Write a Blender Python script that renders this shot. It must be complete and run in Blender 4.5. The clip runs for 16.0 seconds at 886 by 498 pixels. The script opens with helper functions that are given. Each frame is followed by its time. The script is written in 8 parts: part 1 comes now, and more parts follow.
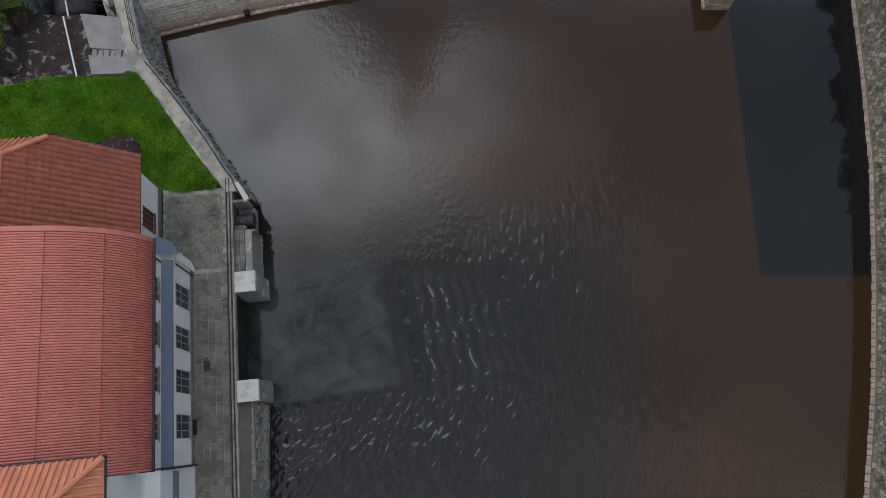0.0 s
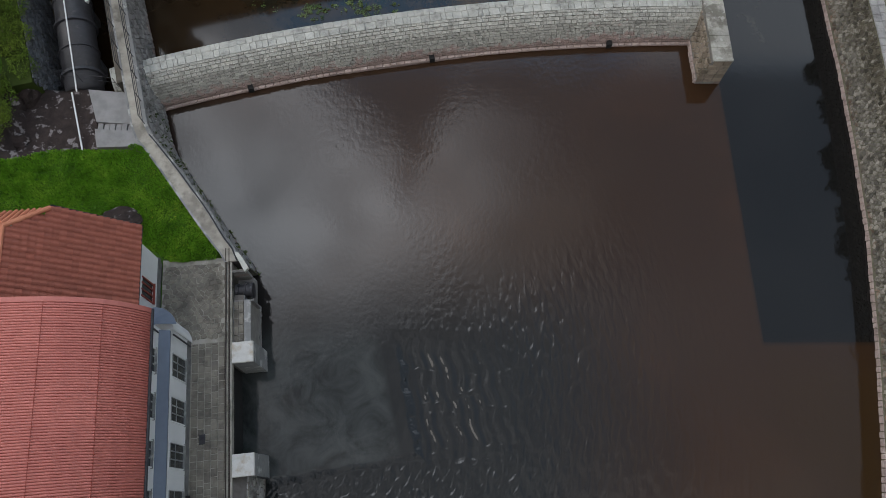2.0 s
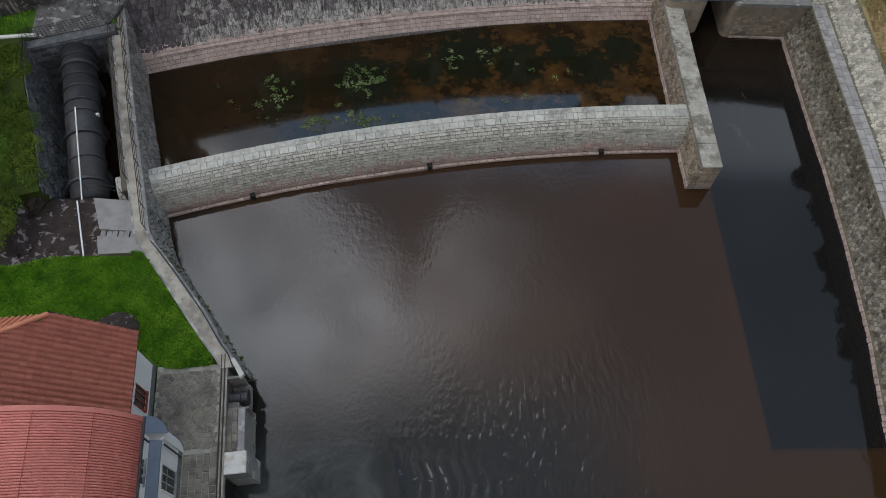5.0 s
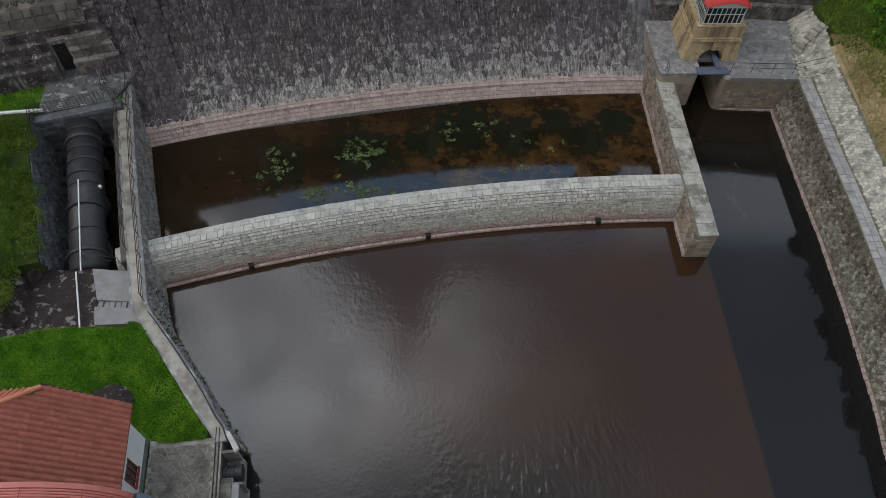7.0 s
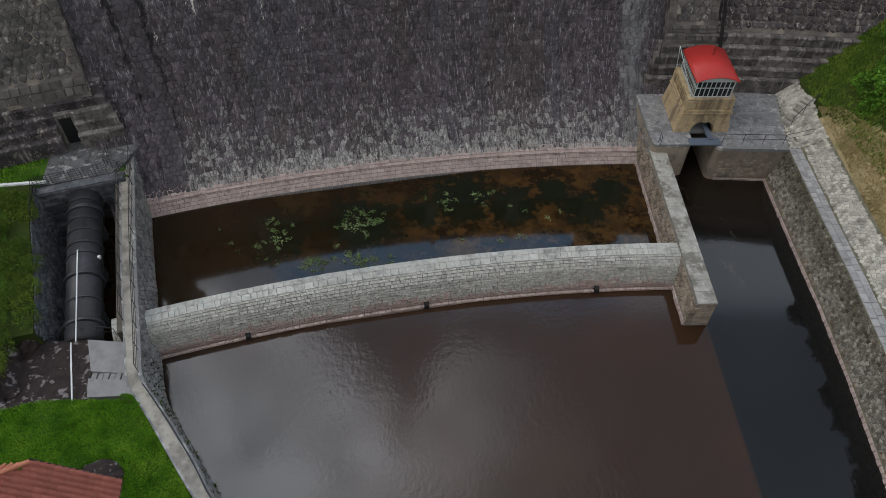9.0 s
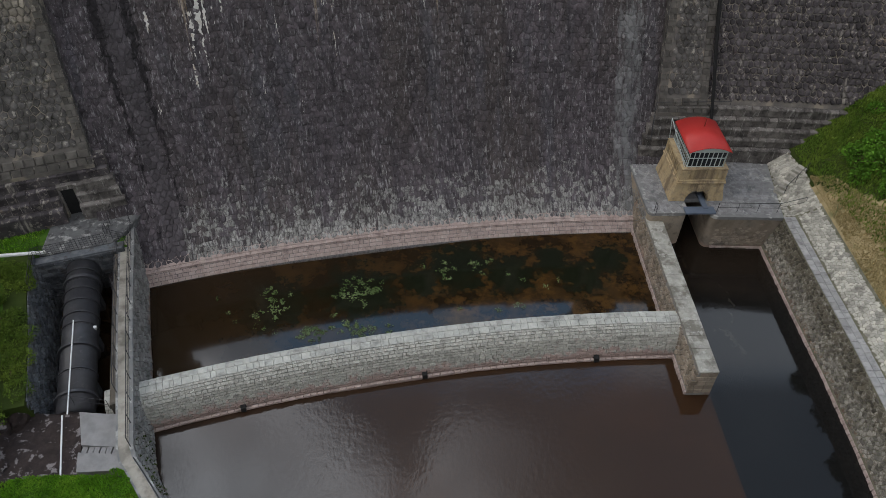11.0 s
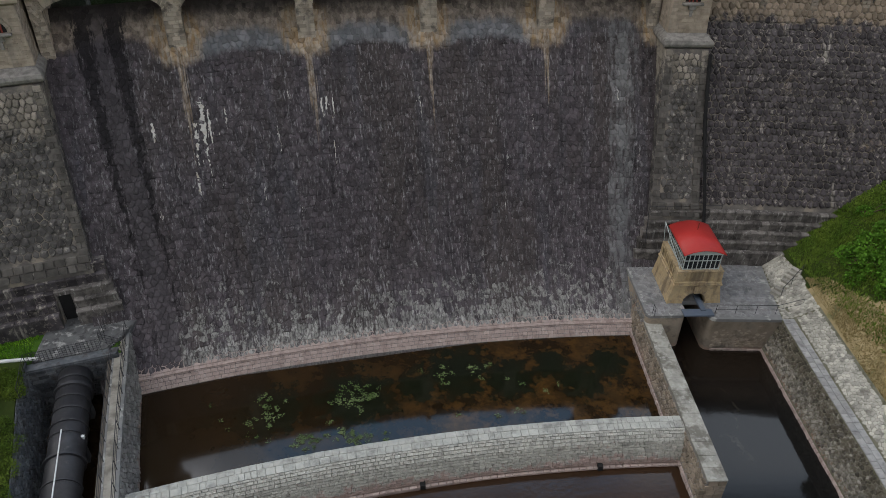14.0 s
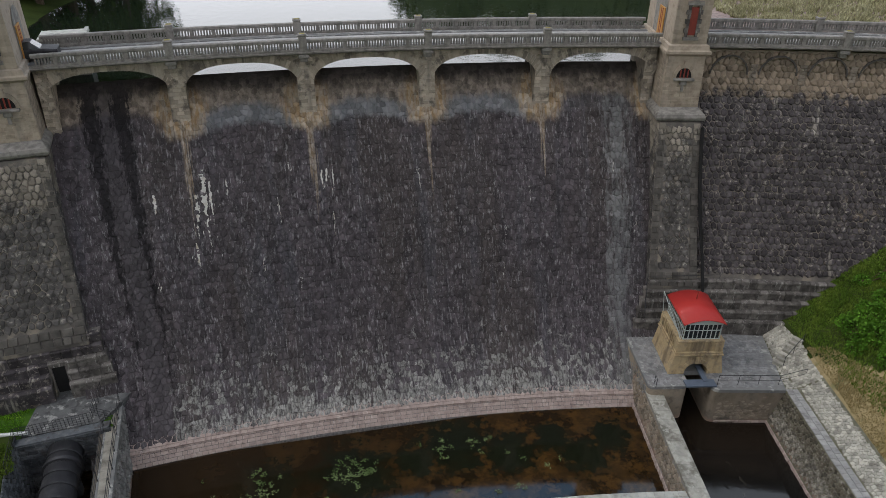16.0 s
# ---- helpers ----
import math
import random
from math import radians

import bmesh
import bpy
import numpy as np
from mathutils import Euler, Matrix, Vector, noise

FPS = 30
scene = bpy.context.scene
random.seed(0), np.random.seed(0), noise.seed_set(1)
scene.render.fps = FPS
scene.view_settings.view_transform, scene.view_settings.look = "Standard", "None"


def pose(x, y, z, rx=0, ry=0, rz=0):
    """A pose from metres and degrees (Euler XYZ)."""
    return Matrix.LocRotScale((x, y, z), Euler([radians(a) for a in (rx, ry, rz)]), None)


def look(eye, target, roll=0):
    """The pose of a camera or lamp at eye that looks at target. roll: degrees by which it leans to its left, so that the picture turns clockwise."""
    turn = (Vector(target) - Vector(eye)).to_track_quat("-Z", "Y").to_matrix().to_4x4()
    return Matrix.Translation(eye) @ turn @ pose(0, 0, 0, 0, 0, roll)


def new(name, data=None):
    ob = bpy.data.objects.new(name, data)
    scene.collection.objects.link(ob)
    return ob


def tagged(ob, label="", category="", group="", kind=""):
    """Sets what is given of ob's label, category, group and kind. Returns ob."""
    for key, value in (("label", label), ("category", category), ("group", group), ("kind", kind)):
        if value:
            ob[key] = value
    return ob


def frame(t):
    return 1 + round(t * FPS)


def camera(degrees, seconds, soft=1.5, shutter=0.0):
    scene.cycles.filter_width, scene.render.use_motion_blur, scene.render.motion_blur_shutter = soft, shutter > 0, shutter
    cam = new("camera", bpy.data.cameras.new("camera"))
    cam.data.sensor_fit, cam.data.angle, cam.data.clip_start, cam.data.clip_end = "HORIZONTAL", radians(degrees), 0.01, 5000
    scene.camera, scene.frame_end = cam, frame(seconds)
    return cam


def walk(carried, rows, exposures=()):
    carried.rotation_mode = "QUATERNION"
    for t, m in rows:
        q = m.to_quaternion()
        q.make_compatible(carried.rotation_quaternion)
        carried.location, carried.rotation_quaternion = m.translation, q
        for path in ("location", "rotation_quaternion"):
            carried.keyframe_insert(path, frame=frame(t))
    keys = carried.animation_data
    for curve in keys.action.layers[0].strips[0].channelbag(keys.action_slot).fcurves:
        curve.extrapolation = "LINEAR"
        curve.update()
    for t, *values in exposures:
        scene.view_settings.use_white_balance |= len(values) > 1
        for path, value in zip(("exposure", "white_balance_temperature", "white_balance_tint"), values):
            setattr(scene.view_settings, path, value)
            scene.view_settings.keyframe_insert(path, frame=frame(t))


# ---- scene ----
# camera: hovers over the basin and tilts up
cam = camera(64.50, 16.0, 0.8)
EYE = (0.0, 0.0, 40.0)
walk(cam, [
    (0.0, pose(*EYE, 14.621, -0.982, -0.264)),
    (0.5, pose(*EYE, 16.022, -0.982, -0.355)),
    (1.0, pose(*EYE, 17.429, -0.965, -0.394)),
    (1.5, pose(*EYE, 18.841, -0.959, -0.448)),
    (2.0, pose(*EYE, 20.244, -0.946, -0.527)),
    (2.5, pose(*EYE, 21.654, -0.949, -0.575)),
    (3.0, pose(*EYE, 23.061, -0.944, -0.649)),
    (3.5, pose(*EYE, 24.464, -0.937, -0.734)),
    (4.0, pose(*EYE, 25.887, -0.933, -0.777)),
    (6.5, pose(*EYE, 32.956, -0.892, -1.122)),
    (7.0, pose(*EYE, 34.370, -0.882, -1.186)),
    (7.5, pose(*EYE, 35.778, -0.877, -1.243)),
    (8.0, pose(*EYE, 37.183, -0.865, -1.318)),
    (8.5, pose(*EYE, 38.586, -0.872, -1.385)),
    (9.0, pose(*EYE, 40.004, -0.864, -1.450)),
    (11.5, pose(*EYE, 47.013, -0.808, -1.758)),
    (12.0, pose(*EYE, 48.415, -0.781, -1.813)),
    (12.5, pose(*EYE, 49.833, -0.783, -1.862)),
    (13.0, pose(*EYE, 51.254, -0.763, -1.918)),
    (13.5, pose(*EYE, 52.625, -0.755, -1.963)),
    (14.0, pose(*EYE, 54.053, -0.729, -2.028)),
    (14.5, pose(*EYE, 55.471, -0.731, -2.077)),
    (15.0, pose(*EYE, 56.905, -0.701, -2.127)),
    (15.5, pose(*EYE, 58.334, -0.697, -2.165)),
    (16.0, pose(*EYE, 59.768, -0.665, -2.213)),
])

# ---- light: broken cloud over the valley, a veiled sun over the left bank ----
SUN_EL, SUN_AZ = 46.0, 262.0
world = bpy.data.worlds.new("sky")
scene.world = world
world.use_nodes = True
wn, wl = world.node_tree.nodes, world.node_tree.links
sky = wn.new("ShaderNodeTexSky")
sky.sky_type, sky.sun_disc = "NISHITA", False
sky.sun_elevation, sky.sun_rotation = radians(SUN_EL), radians(SUN_AZ)
wtc = wn.new("ShaderNodeTexCoord")


def w_math(op, a, b=None, c=None):
    n = wn.new("ShaderNodeMath")
    n.operation = op
    for i, v in enumerate((a, b, c)):
        if v is None:
            continue
        if isinstance(v, (int, float)):
            n.inputs[i].default_value = v
        else:
            wl.new(v, n.inputs[i])
    return n.outputs[0]


def w_noise(sc, detail=6, ro=0.55):
    n = wn.new("ShaderNodeTexNoise")
    n.inputs["Scale"].default_value, n.inputs["Detail"].default_value, n.inputs["Roughness"].default_value = sc, detail, ro
    wl.new(wtc.outputs["Generated"], n.inputs["Vector"])
    return n.outputs["Fac"]


def w_ramp(v, a, b, lo=0.0, hi=1.0):
    n = wn.new("ShaderNodeMapRange")
    n.interpolation_type = "SMOOTHSTEP"
    for k, x in (("From Min", a), ("From Max", b), ("To Min", lo), ("To Max", hi)):
        n.inputs[k].default_value = x
    wl.new(v, n.inputs["Value"])
    return n.outputs["Result"]


def w_mix(f, a, b):
    n = wn.new("ShaderNodeMix")
    n.data_type = "RGBA"
    wl.new(f, n.inputs[0])
    for i, v in ((6, a), (7, b)):
        if isinstance(v, tuple):
            n.inputs[i].default_value = (*v, 1)
        else:
            wl.new(v, n.inputs[i])
    return n.outputs[2]


def w_dot(direction):
    n = wn.new("ShaderNodeVectorMath")
    n.operation = "DOT_PRODUCT"
    n.inputs[1].default_value = Vector(direction).normalized()
    wl.new(wtc.outputs["Generated"], n.inputs[0])
    return n.outputs["Value"]


# place in the cloud layer: east and north of the zenith, in units of its height
wsp = wn.new("ShaderNodeSeparateXYZ")
wl.new(wtc.outputs["Generated"], wsp.inputs[0])
cz = w_math("MAXIMUM", wsp.outputs["Z"], 0.12)
cu, cv = w_math("DIVIDE", wsp.outputs["X"], cz), w_math("DIVIDE", wsp.outputs["Y"], cz)
puff, fluff = w_math("SUBTRACT", w_noise(5.0, 7, 0.58), 0.5), w_math("SUBTRACT", w_noise(13.0, 6, 0.6), 0.5)
ragged = w_math("ADD", w_math("MULTIPLY", puff, 0.42), w_math("MULTIPLY", fluff, 0.3))
# cloud cover all round, with lighter and darker folds, and blue gaps
folds = w_mix(w_ramp(w_noise(6.5, 7, 0.62), 0.38, 0.64), (4.35, 4.45, 4.9), (12.9, 13.0, 13.5))
# one bright cloud over the reservoir, cleft by a gap of clear sky
du, dv = w_math("MULTIPLY", w_math("ADD", cu, 0.24), 1 / 0.46), w_math("MULTIPLY", w_math("SUBTRACT", cv, 0.54), 1 / 0.32)
rr_ = w_math("SQRT", w_math("ADD", w_math("MULTIPLY", du, du), w_math("MULTIPLY", dv, dv)))
mass = w_ramp(w_math("ADD", rr_, w_math("MULTIPLY", ragged, 1.3)), 1.12, 0.5)
west = w_math("MULTIPLY_ADD", w_math("MAXIMUM", w_math("SUBTRACT", -0.026, cu), 0.0), 1.15, 0.0)
east = w_math("MINIMUM", w_math("MULTIPLY", w_math("MAXIMUM", w_math("ADD", cu, 0.026), 0.0), 2.0), 0.15)
cleft = w_math("SUBTRACT", w_math("SUBTRACT", cv, 0.458), w_math("ADD", west, east))
gap = w_ramp(w_math("ADD", cleft, w_math("MULTIPLY", ragged, 0.8)), -0.05, 0.05)
lit = w_math("MULTIPLY", mass, w_math("SUBTRACT", 1.0, gap))
lit = w_math("MULTIPLY", lit, w_ramp(cu, 0.3, -0.12, 0.28, 1.0))
lit = w_math("MULTIPLY", lit, w_ramp(w_math("ADD", puff, fluff), -0.2, 0.15, 0.45, 1.0))
# clear blue over the dam's right half, with a few small clouds further off
blue = w_math("MULTIPLY", w_ramp(w_math("ADD", cv, w_math("MULTIPLY", ragged, 0.5)), 0.34, 0.62), w_ramp(cu, -0.5, -0.2))
blue = w_math("MAXIMUM", blue, w_math("MULTIPLY", w_ramp(w_math("ADD", cu, w_math("MULTIPLY", ragged, 0.8)), 0.12, 0.4), w_ramp(cv, -0.15, 0.15)))
blue = w_math("MULTIPLY", blue, w_ramp(cv, 1.7, 1.1))
cover = w_math("MULTIPLY", w_ramp(w_noise(3.2), 0.28, 0.48), w_math("SUBTRACT", 1.0, w_math("MULTIPLY", blue, 0.7)))
small = w_math("MULTIPLY", w_math("MULTIPLY", blue, w_ramp(cv, 0.66, 0.74)), w_ramp(w_math("ADD", puff, w_math("MULTIPLY", w_math("ABSOLUTE", w_math("ADD", cu, 0.05)), 0.35)), 0.08, 0.2))
col = w_mix(cover, sky.outputs["Color"], folds)
col = w_mix(w_math("MULTIPLY", blue, 0.65), col, (5.6, 7.0, 9.0))
col = w_mix(w_math("MULTIPLY", blue, w_ramp(cv, 0.66, 0.76, 0.0, 0.8)), col, (7.0, 14.5, 24.0))
col = w_mix(w_math("MULTIPLY", small, 0.8), col, (17.0, 17.5, 18.5))
col = w_mix(lit, col, (50.0, 52.5, 56.5))
# bright haze low over the reservoir
col = w_mix(w_ramp(w_dot((-0.22, 0.96, 0.1)), 0.72, 0.95), col, (22.0, 22.5, 24.0))
wbg = wn["Background"]
wbg.inputs["Strength"].default_value = 0.1
wl.new(col, wbg.inputs["Color"])

sun = new("sun", bpy.data.lights.new("sun", "SUN"))
sun.data.energy, sun.data.angle, sun.data.color = 0.9, radians(35), (1.0, 0.95, 0.88)
az = radians(SUN_AZ)
sun.matrix_world = look((0, 0, 90), (-math.sin(az), -math.cos(az), 90 - math.tan(radians(SUN_EL))))
scene.view_settings.exposure = -0.12


# ---- materials ----
def mat(name, cols, scale=1.5, rough=0.85, bump=0.25, bscale=18.0, stain=None, streak=None, var=0.0, isl=0.0, metal=0.0, spec=0.3,
        stretch=(1, 1, 1), low=None, high=None, run=None, fine=1.1, along=1.0):
    """A mottled surface. cols: 2 or 3 colours; stain: (colour, scale, from, to); streak: the same, drawn out downwards;
    var, isl: how far things and loose pieces differ in brightness; low, high: (colour, z where full, z where none, strength) growths by height."""
    m = bpy.data.materials.new(name)
    m.use_nodes = True
    nd, ln = m.node_tree.nodes, m.node_tree.links
    bs = nd["Principled BSDF"]
    bs.inputs["Roughness"].default_value, bs.inputs["Metallic"].default_value = rough, metal
    bs.inputs["Specular IOR Level"].default_value = spec
    tc = nd.new("ShaderNodeTexCoord")
    mp = nd.new("ShaderNodeMapping")
    mp.inputs["Scale"].default_value = stretch
    ln.new(tc.outputs["Object"], mp.inputs["Vector"])

    def noise_at(sc, vec, detail=5, ro=0.6):
        n = nd.new("ShaderNodeTexNoise")
        n.inputs["Scale"].default_value, n.inputs["Detail"].default_value, n.inputs["Roughness"].default_value = sc, detail, ro
        ln.new(vec, n.inputs["Vector"])
        return n.outputs["Fac"]

    ra = nd.new("ShaderNodeValToRGB")
    el = ra.color_ramp.elements
    el[0].position, el[1].position = 0.3, 0.7
    el[0].color, el[1].color = (*cols[0], 1), (*cols[-1], 1)
    if len(cols) == 3:
        e = el.new(0.5)
        e.color = (*cols[1], 1)
    ln.new(noise_at(scale, mp.outputs["Vector"]), ra.inputs["Fac"])
    col = ra.outputs["Color"]

    def blend(col, fac, color):
        mx = nd.new("ShaderNodeMix")
        mx.data_type = "RGBA"
        ln.new(fac, mx.inputs[0])
        ln.new(col, mx.inputs[6])
        mx.inputs[7].default_value = (*color, 1)
        return mx.outputs[2]

    def ramped(fac, a, b, top=1.0):
        mr = nd.new("ShaderNodeMapRange")
        mr.inputs["From Min"].default_value, mr.inputs["From Max"].default_value, mr.inputs["To Max"].default_value = a, b, top
        ln.new(fac, mr.inputs["Value"])
        return mr.outputs["Result"]

    for st, ver in ((stain, 1.0), (streak, 0.07), (run, 0.16)):
        if st:
            color, sc, a, b = st[:4]
            m2 = nd.new("ShaderNodeMapping")
            m2.inputs["Scale"].default_value = (1, along if ver < 1 else 1, ver)
            m2.inputs["Location"].default_value = (3.7, 1.3, 8.1)
            ln.new(tc.outputs["Object"], m2.inputs["Vector"])
            col = blend(col, ramped(noise_at(sc, m2.outputs["Vector"]), a, b, st[4] if len(st) > 4 else 0.85), color)
    if low or high:
        geo = nd.new("ShaderNodeNewGeometry")
        sep = nd.new("ShaderNodeSeparateXYZ")
        ln.new(geo.outputs["Position"], sep.inputs[0])
        for gr in (low, high):
            if gr:
                color, z1, z0, top = gr
                f = ramped(sep.outputs["Z"], z0, z1, top)
                ad = nd.new("ShaderNodeMath")
                ad.operation = "MULTIPLY_ADD"
                ln.new(f, ad.inputs[0])
                ad.inputs[1].default_value = 0.24
                wd_ = nd.new("ShaderNodeMath")
                wd_.operation = "MULTIPLY_ADD"
                ln.new(noise_at(0.13, tc.outputs["Object"], 2), wd_.inputs[0])
                wd_.inputs[1].default_value = 0.4
                ln.new(noise_at(fine, tc.outputs["Object"], 6, 0.7), wd_.inputs[2])
                sb_ = nd.new("ShaderNodeMath")
                sb_.operation = "SUBTRACT"
                ln.new(wd_.outputs[0], sb_.inputs[0])
                sb_.inputs[1].default_value = 0.2
                ln.new(sb_.outputs[0], ad.inputs[2])
                col = blend(col, ramped(ad.outputs[0], 0.62, 0.74, 0.9), color)
    if var or isl:
        hs = nd.new("ShaderNodeHueSaturation")
        src = nd.new("ShaderNodeObjectInfo").outputs["Random"]
        if isl:
            sm = nd.new("ShaderNodeMath")
            sm.operation = "ADD"
            ln.new(src, sm.inputs[0])
            ln.new(nd.new("ShaderNodeNewGeometry").outputs["Random Per Island"], sm.inputs[1])
            fc = nd.new("ShaderNodeMath")
            fc.operation = "FRACT"
            ln.new(sm.outputs[0], fc.inputs[0])
            src = fc.outputs[0]
        k = var or isl
        mr = nd.new("ShaderNodeMapRange")
        mr.inputs["To Min"].default_value, mr.inputs["To Max"].default_value = 1 - k, 1 + k
        ln.new(src, mr.inputs["Value"])
        ln.new(mr.outputs["Result"], hs.inputs["Value"])
        ln.new(col, hs.inputs["Color"])
        col = hs.outputs["Color"]
    ln.new(col, bs.inputs["Base Color"])
    if bump:
        bp = nd.new("ShaderNodeBump")
        bp.inputs["Strength"].default_value, bp.inputs["Distance"].default_value = bump, 0.05
        ln.new(noise_at(bscale, mp.outputs["Vector"], 4), bp.inputs["Height"])
        ln.new(bp.outputs["Normal"], bs.inputs["Normal"])
    return m


M = {}


def spillway_mat(name, shade, isl):
    """Dark wet masonry of the spillway: runs and growths follow the way the water takes."""
    m = bpy.data.materials.new(name)
    m.use_nodes = True
    nd, ln = m.node_tree.nodes, m.node_tree.links
    bs = nd["Principled BSDF"]
    bs.inputs["Roughness"].default_value, bs.inputs["Specular IOR Level"].default_value = 0.8, 0.3
    geo = nd.new("ShaderNodeNewGeometry")
    sep = nd.new("ShaderNodeSeparateXYZ")
    ln.new(geo.outputs["Position"], sep.inputs[0])

    def op(kind, a, b=None, c=None):
        n = nd.new("ShaderNodeMath")
        n.operation = kind
        for i, v in enumerate((a, b, c)):
            if v is None:
                continue
            if isinstance(v, (int, float)):
                n.inputs[i].default_value = v
            else:
                ln.new(v, n.inputs[i])
        return n.outputs[0]

    def ramp(v, a, b, hi=1.0, lo=0.0):
        n = nd.new("ShaderNodeMapRange")
        n.interpolation_type = "SMOOTHSTEP"
        for k, x in (("From Min", a), ("From Max", b), ("To Min", lo), ("To Max", hi)):
            n.inputs[k].default_value = x
        ln.new(v, n.inputs["Value"])
        return n.outputs["Result"]

    z = sep.outputs["Z"]
    deg = op("MULTIPLY", op("ARCTAN2", op("SUBTRACT", sep.outputs["X"], 18.0), op("ADD", sep.outputs["Y"], 92.0)), 57.29578)
    arc = op("MULTIPLY", deg, 2.53)

    def grain(across, down, detail=5, ro=0.6, k=0.0):
        v = nd.new("ShaderNodeCombineXYZ")
        ln.new(op("MULTIPLY", arc, across), v.inputs[0])
        ln.new(op("MULTIPLY", z, down), v.inputs[2])
        v.inputs[1].default_value = k
        n = nd.new("ShaderNodeTexNoise")
        n.inputs["Scale"].default_value, n.inputs["Detail"].default_value, n.inputs["Roughness"].default_value = 1.0, detail, ro
        ln.new(v.outputs[0], n.inputs["Vector"])
        return n.outputs["Fac"]

    def mix(f, a, b):
        n = nd.new("ShaderNodeMix")
        n.data_type = "RGBA"
        ln.new(f, n.inputs[0])
        for i, v in ((6, a), (7, b)):
            if isinstance(v, tuple):
                n.inputs[i].default_value = (*v, 1)
            else:
                ln.new(v, n.inputs[i])
        return n.outputs[2]

    sh = lambda r, g, b: (r * shade, g * shade, b * shade)
    wide = grain(0.22, 0.05, 4, 0.55, 1.7)
    col = mix(ramp(grain(1.6, 1.4, 5, 0.65), 0.3, 0.7), sh(0.051, 0.0433, 0.0492), sh(0.118, 0.1015, 0.1125))
    col = mix(ramp(wide, 0.42, 0.62, 0.7), col, sh(0.071, 0.059, 0.056))
    col = mix(ramp(grain(0.5, 0.06, 4, 0.6, 5.0), 0.5, 0.68, 0.65), col, sh(0.086, 0.084, 0.098))
    # soaked dark runs, short pale runs, flecks
    col = mix(ramp(grain(1.5, 0.14, 5, 0.65, 9.0), 0.52, 0.68, 0.7), col, sh(0.03, 0.027, 0.032))
    some = ramp(grain(0.35, 0.12, 4, 0.6, 3.0), 0.3, 0.55)
    col = mix(op("MULTIPLY", some, ramp(grain(5.5, 1.5, 5, 0.72, 2.0), 0.53, 0.63, 0.85)), col, (0.24, 0.235, 0.24))
    col = mix(ramp(grain(8.0, 4.0, 4, 0.75, 4.0), 0.6, 0.66, 0.8), col, (0.3, 0.295, 0.295))
    col = mix(ramp(grain(6.5, 3.2, 4, 0.75, 24.0), 0.6, 0.66, 0.8), col, sh(0.026, 0.023, 0.027))
    col = mix(op("MULTIPLY", ramp(grain(2.6, 1.3, 5, 0.75, 12.0), 0.63, 0.68, 0.8), ramp(wide, 0.5, 0.6)), col, (0.02, 0.018, 0.019))
    # pale growth that climbs in tongues from the foot
    climb = op("ADD", op("MULTIPLY", op("SUBTRACT", 2.9, z), 0.07), op("MULTIPLY", op("SUBTRACT", grain(0.9, 0.35, 4, 0.6, 6.0), 0.5), 0.4))
    climb = op("ADD", climb, op("MULTIPLY", op("SUBTRACT", geo.outputs["Random Per Island"], 0.5), 0.3 if isl else 0.0))
    spots = op("ADD", climb, grain(2.9, 2.1, 6, 0.8, 7.0))
    col = mix(op("MULTIPLY", op("MULTIPLY", ramp(spots, 0.56, 0.63, 0.9 if isl else 0.4), ramp(grain(6.5, 5.0, 4, 0.7, 27.0), 0.4, 0.56, 1.0, 0.25)), ramp(deg, -15.75, -15.1)), col, (0.33, 0.33, 0.31))
    # lichened strip beside the tower
    strip = op("ADD", op("ABSOLUTE", op("ADD", deg, 0.22)), op("MULTIPLY", grain(1.8, 0.5, 6, 0.75, 8.0), 3.0))
    col = mix(op("MULTIPLY", ramp(strip, 2.0, 1.5, 0.8), ramp(z, 22.9, 21.8)), col, (0.17, 0.172, 0.175))
    # under the arches: grey-blue, then brown, then near-black below the sill
    zn = op("ADD", z, op("ADD", op("MULTIPLY", op("SUBTRACT", grain(0.9, 0.25, 5, 0.6, 14.0), 0.5), 1.1), op("MULTIPLY", op("SUBTRACT", grain(4.0, 2.0, 5, 0.7, 15.0), 0.5), 0.9)))
    step = op("FRACT", op("ADD", op("MULTIPLY", deg, 1 / 3.765), 14.0 / 3.765 + 10.5))
    pier_d = op("MULTIPLY", op("ABSOLUTE", op("SUBTRACT", step, 0.5)), 3.765)
    dip = op("MULTIPLY", ramp(pier_d, 1.5, 0.3), 0.45)
    col = mix(op("MULTIPLY", ramp(op("ADD", zn, dip), 19.75, 20.25, 0.9), op("MULTIPLY", ramp(deg, -14.7, -14.1), ramp(deg, -2.2, -2.8, 0.85, 0.15))), col, mix(ramp(grain(1.2, 0.5, 5, 0.65, 16.0), 0.35, 0.65), (0.15, 0.16, 0.175), (0.25, 0.255, 0.265)))
    col = mix(ramp(op("ADD", zn, op("MULTIPLY", dip, 1.2)), 20.8, 21.6, 0.92), col, mix(ramp(grain(2.2, 1.6, 6, 0.7, 17.0), 0.35, 0.65), (0.13, 0.105, 0.085), (0.3, 0.25, 0.205)))
    tan_d = op("ADD", pier_d, op("ADD", op("MULTIPLY", grain(2.4, 0.5, 5, 0.65, 18.0), 0.9), op("MULTIPLY", op("ABSOLUTE", op("SUBTRACT", z, 21.0)), 0.15)))
    col = mix(op("MULTIPLY", ramp(tan_d, 1.4, 0.95, 0.9), op("MULTIPLY", ramp(deg, -15.2, -14.6), ramp(zn, 19.0, 19.9))), col, mix(ramp(grain(3.0, 0.9, 5, 0.7, 19.0), 0.4, 0.62), (0.33, 0.225, 0.12), (0.42, 0.36, 0.29)))
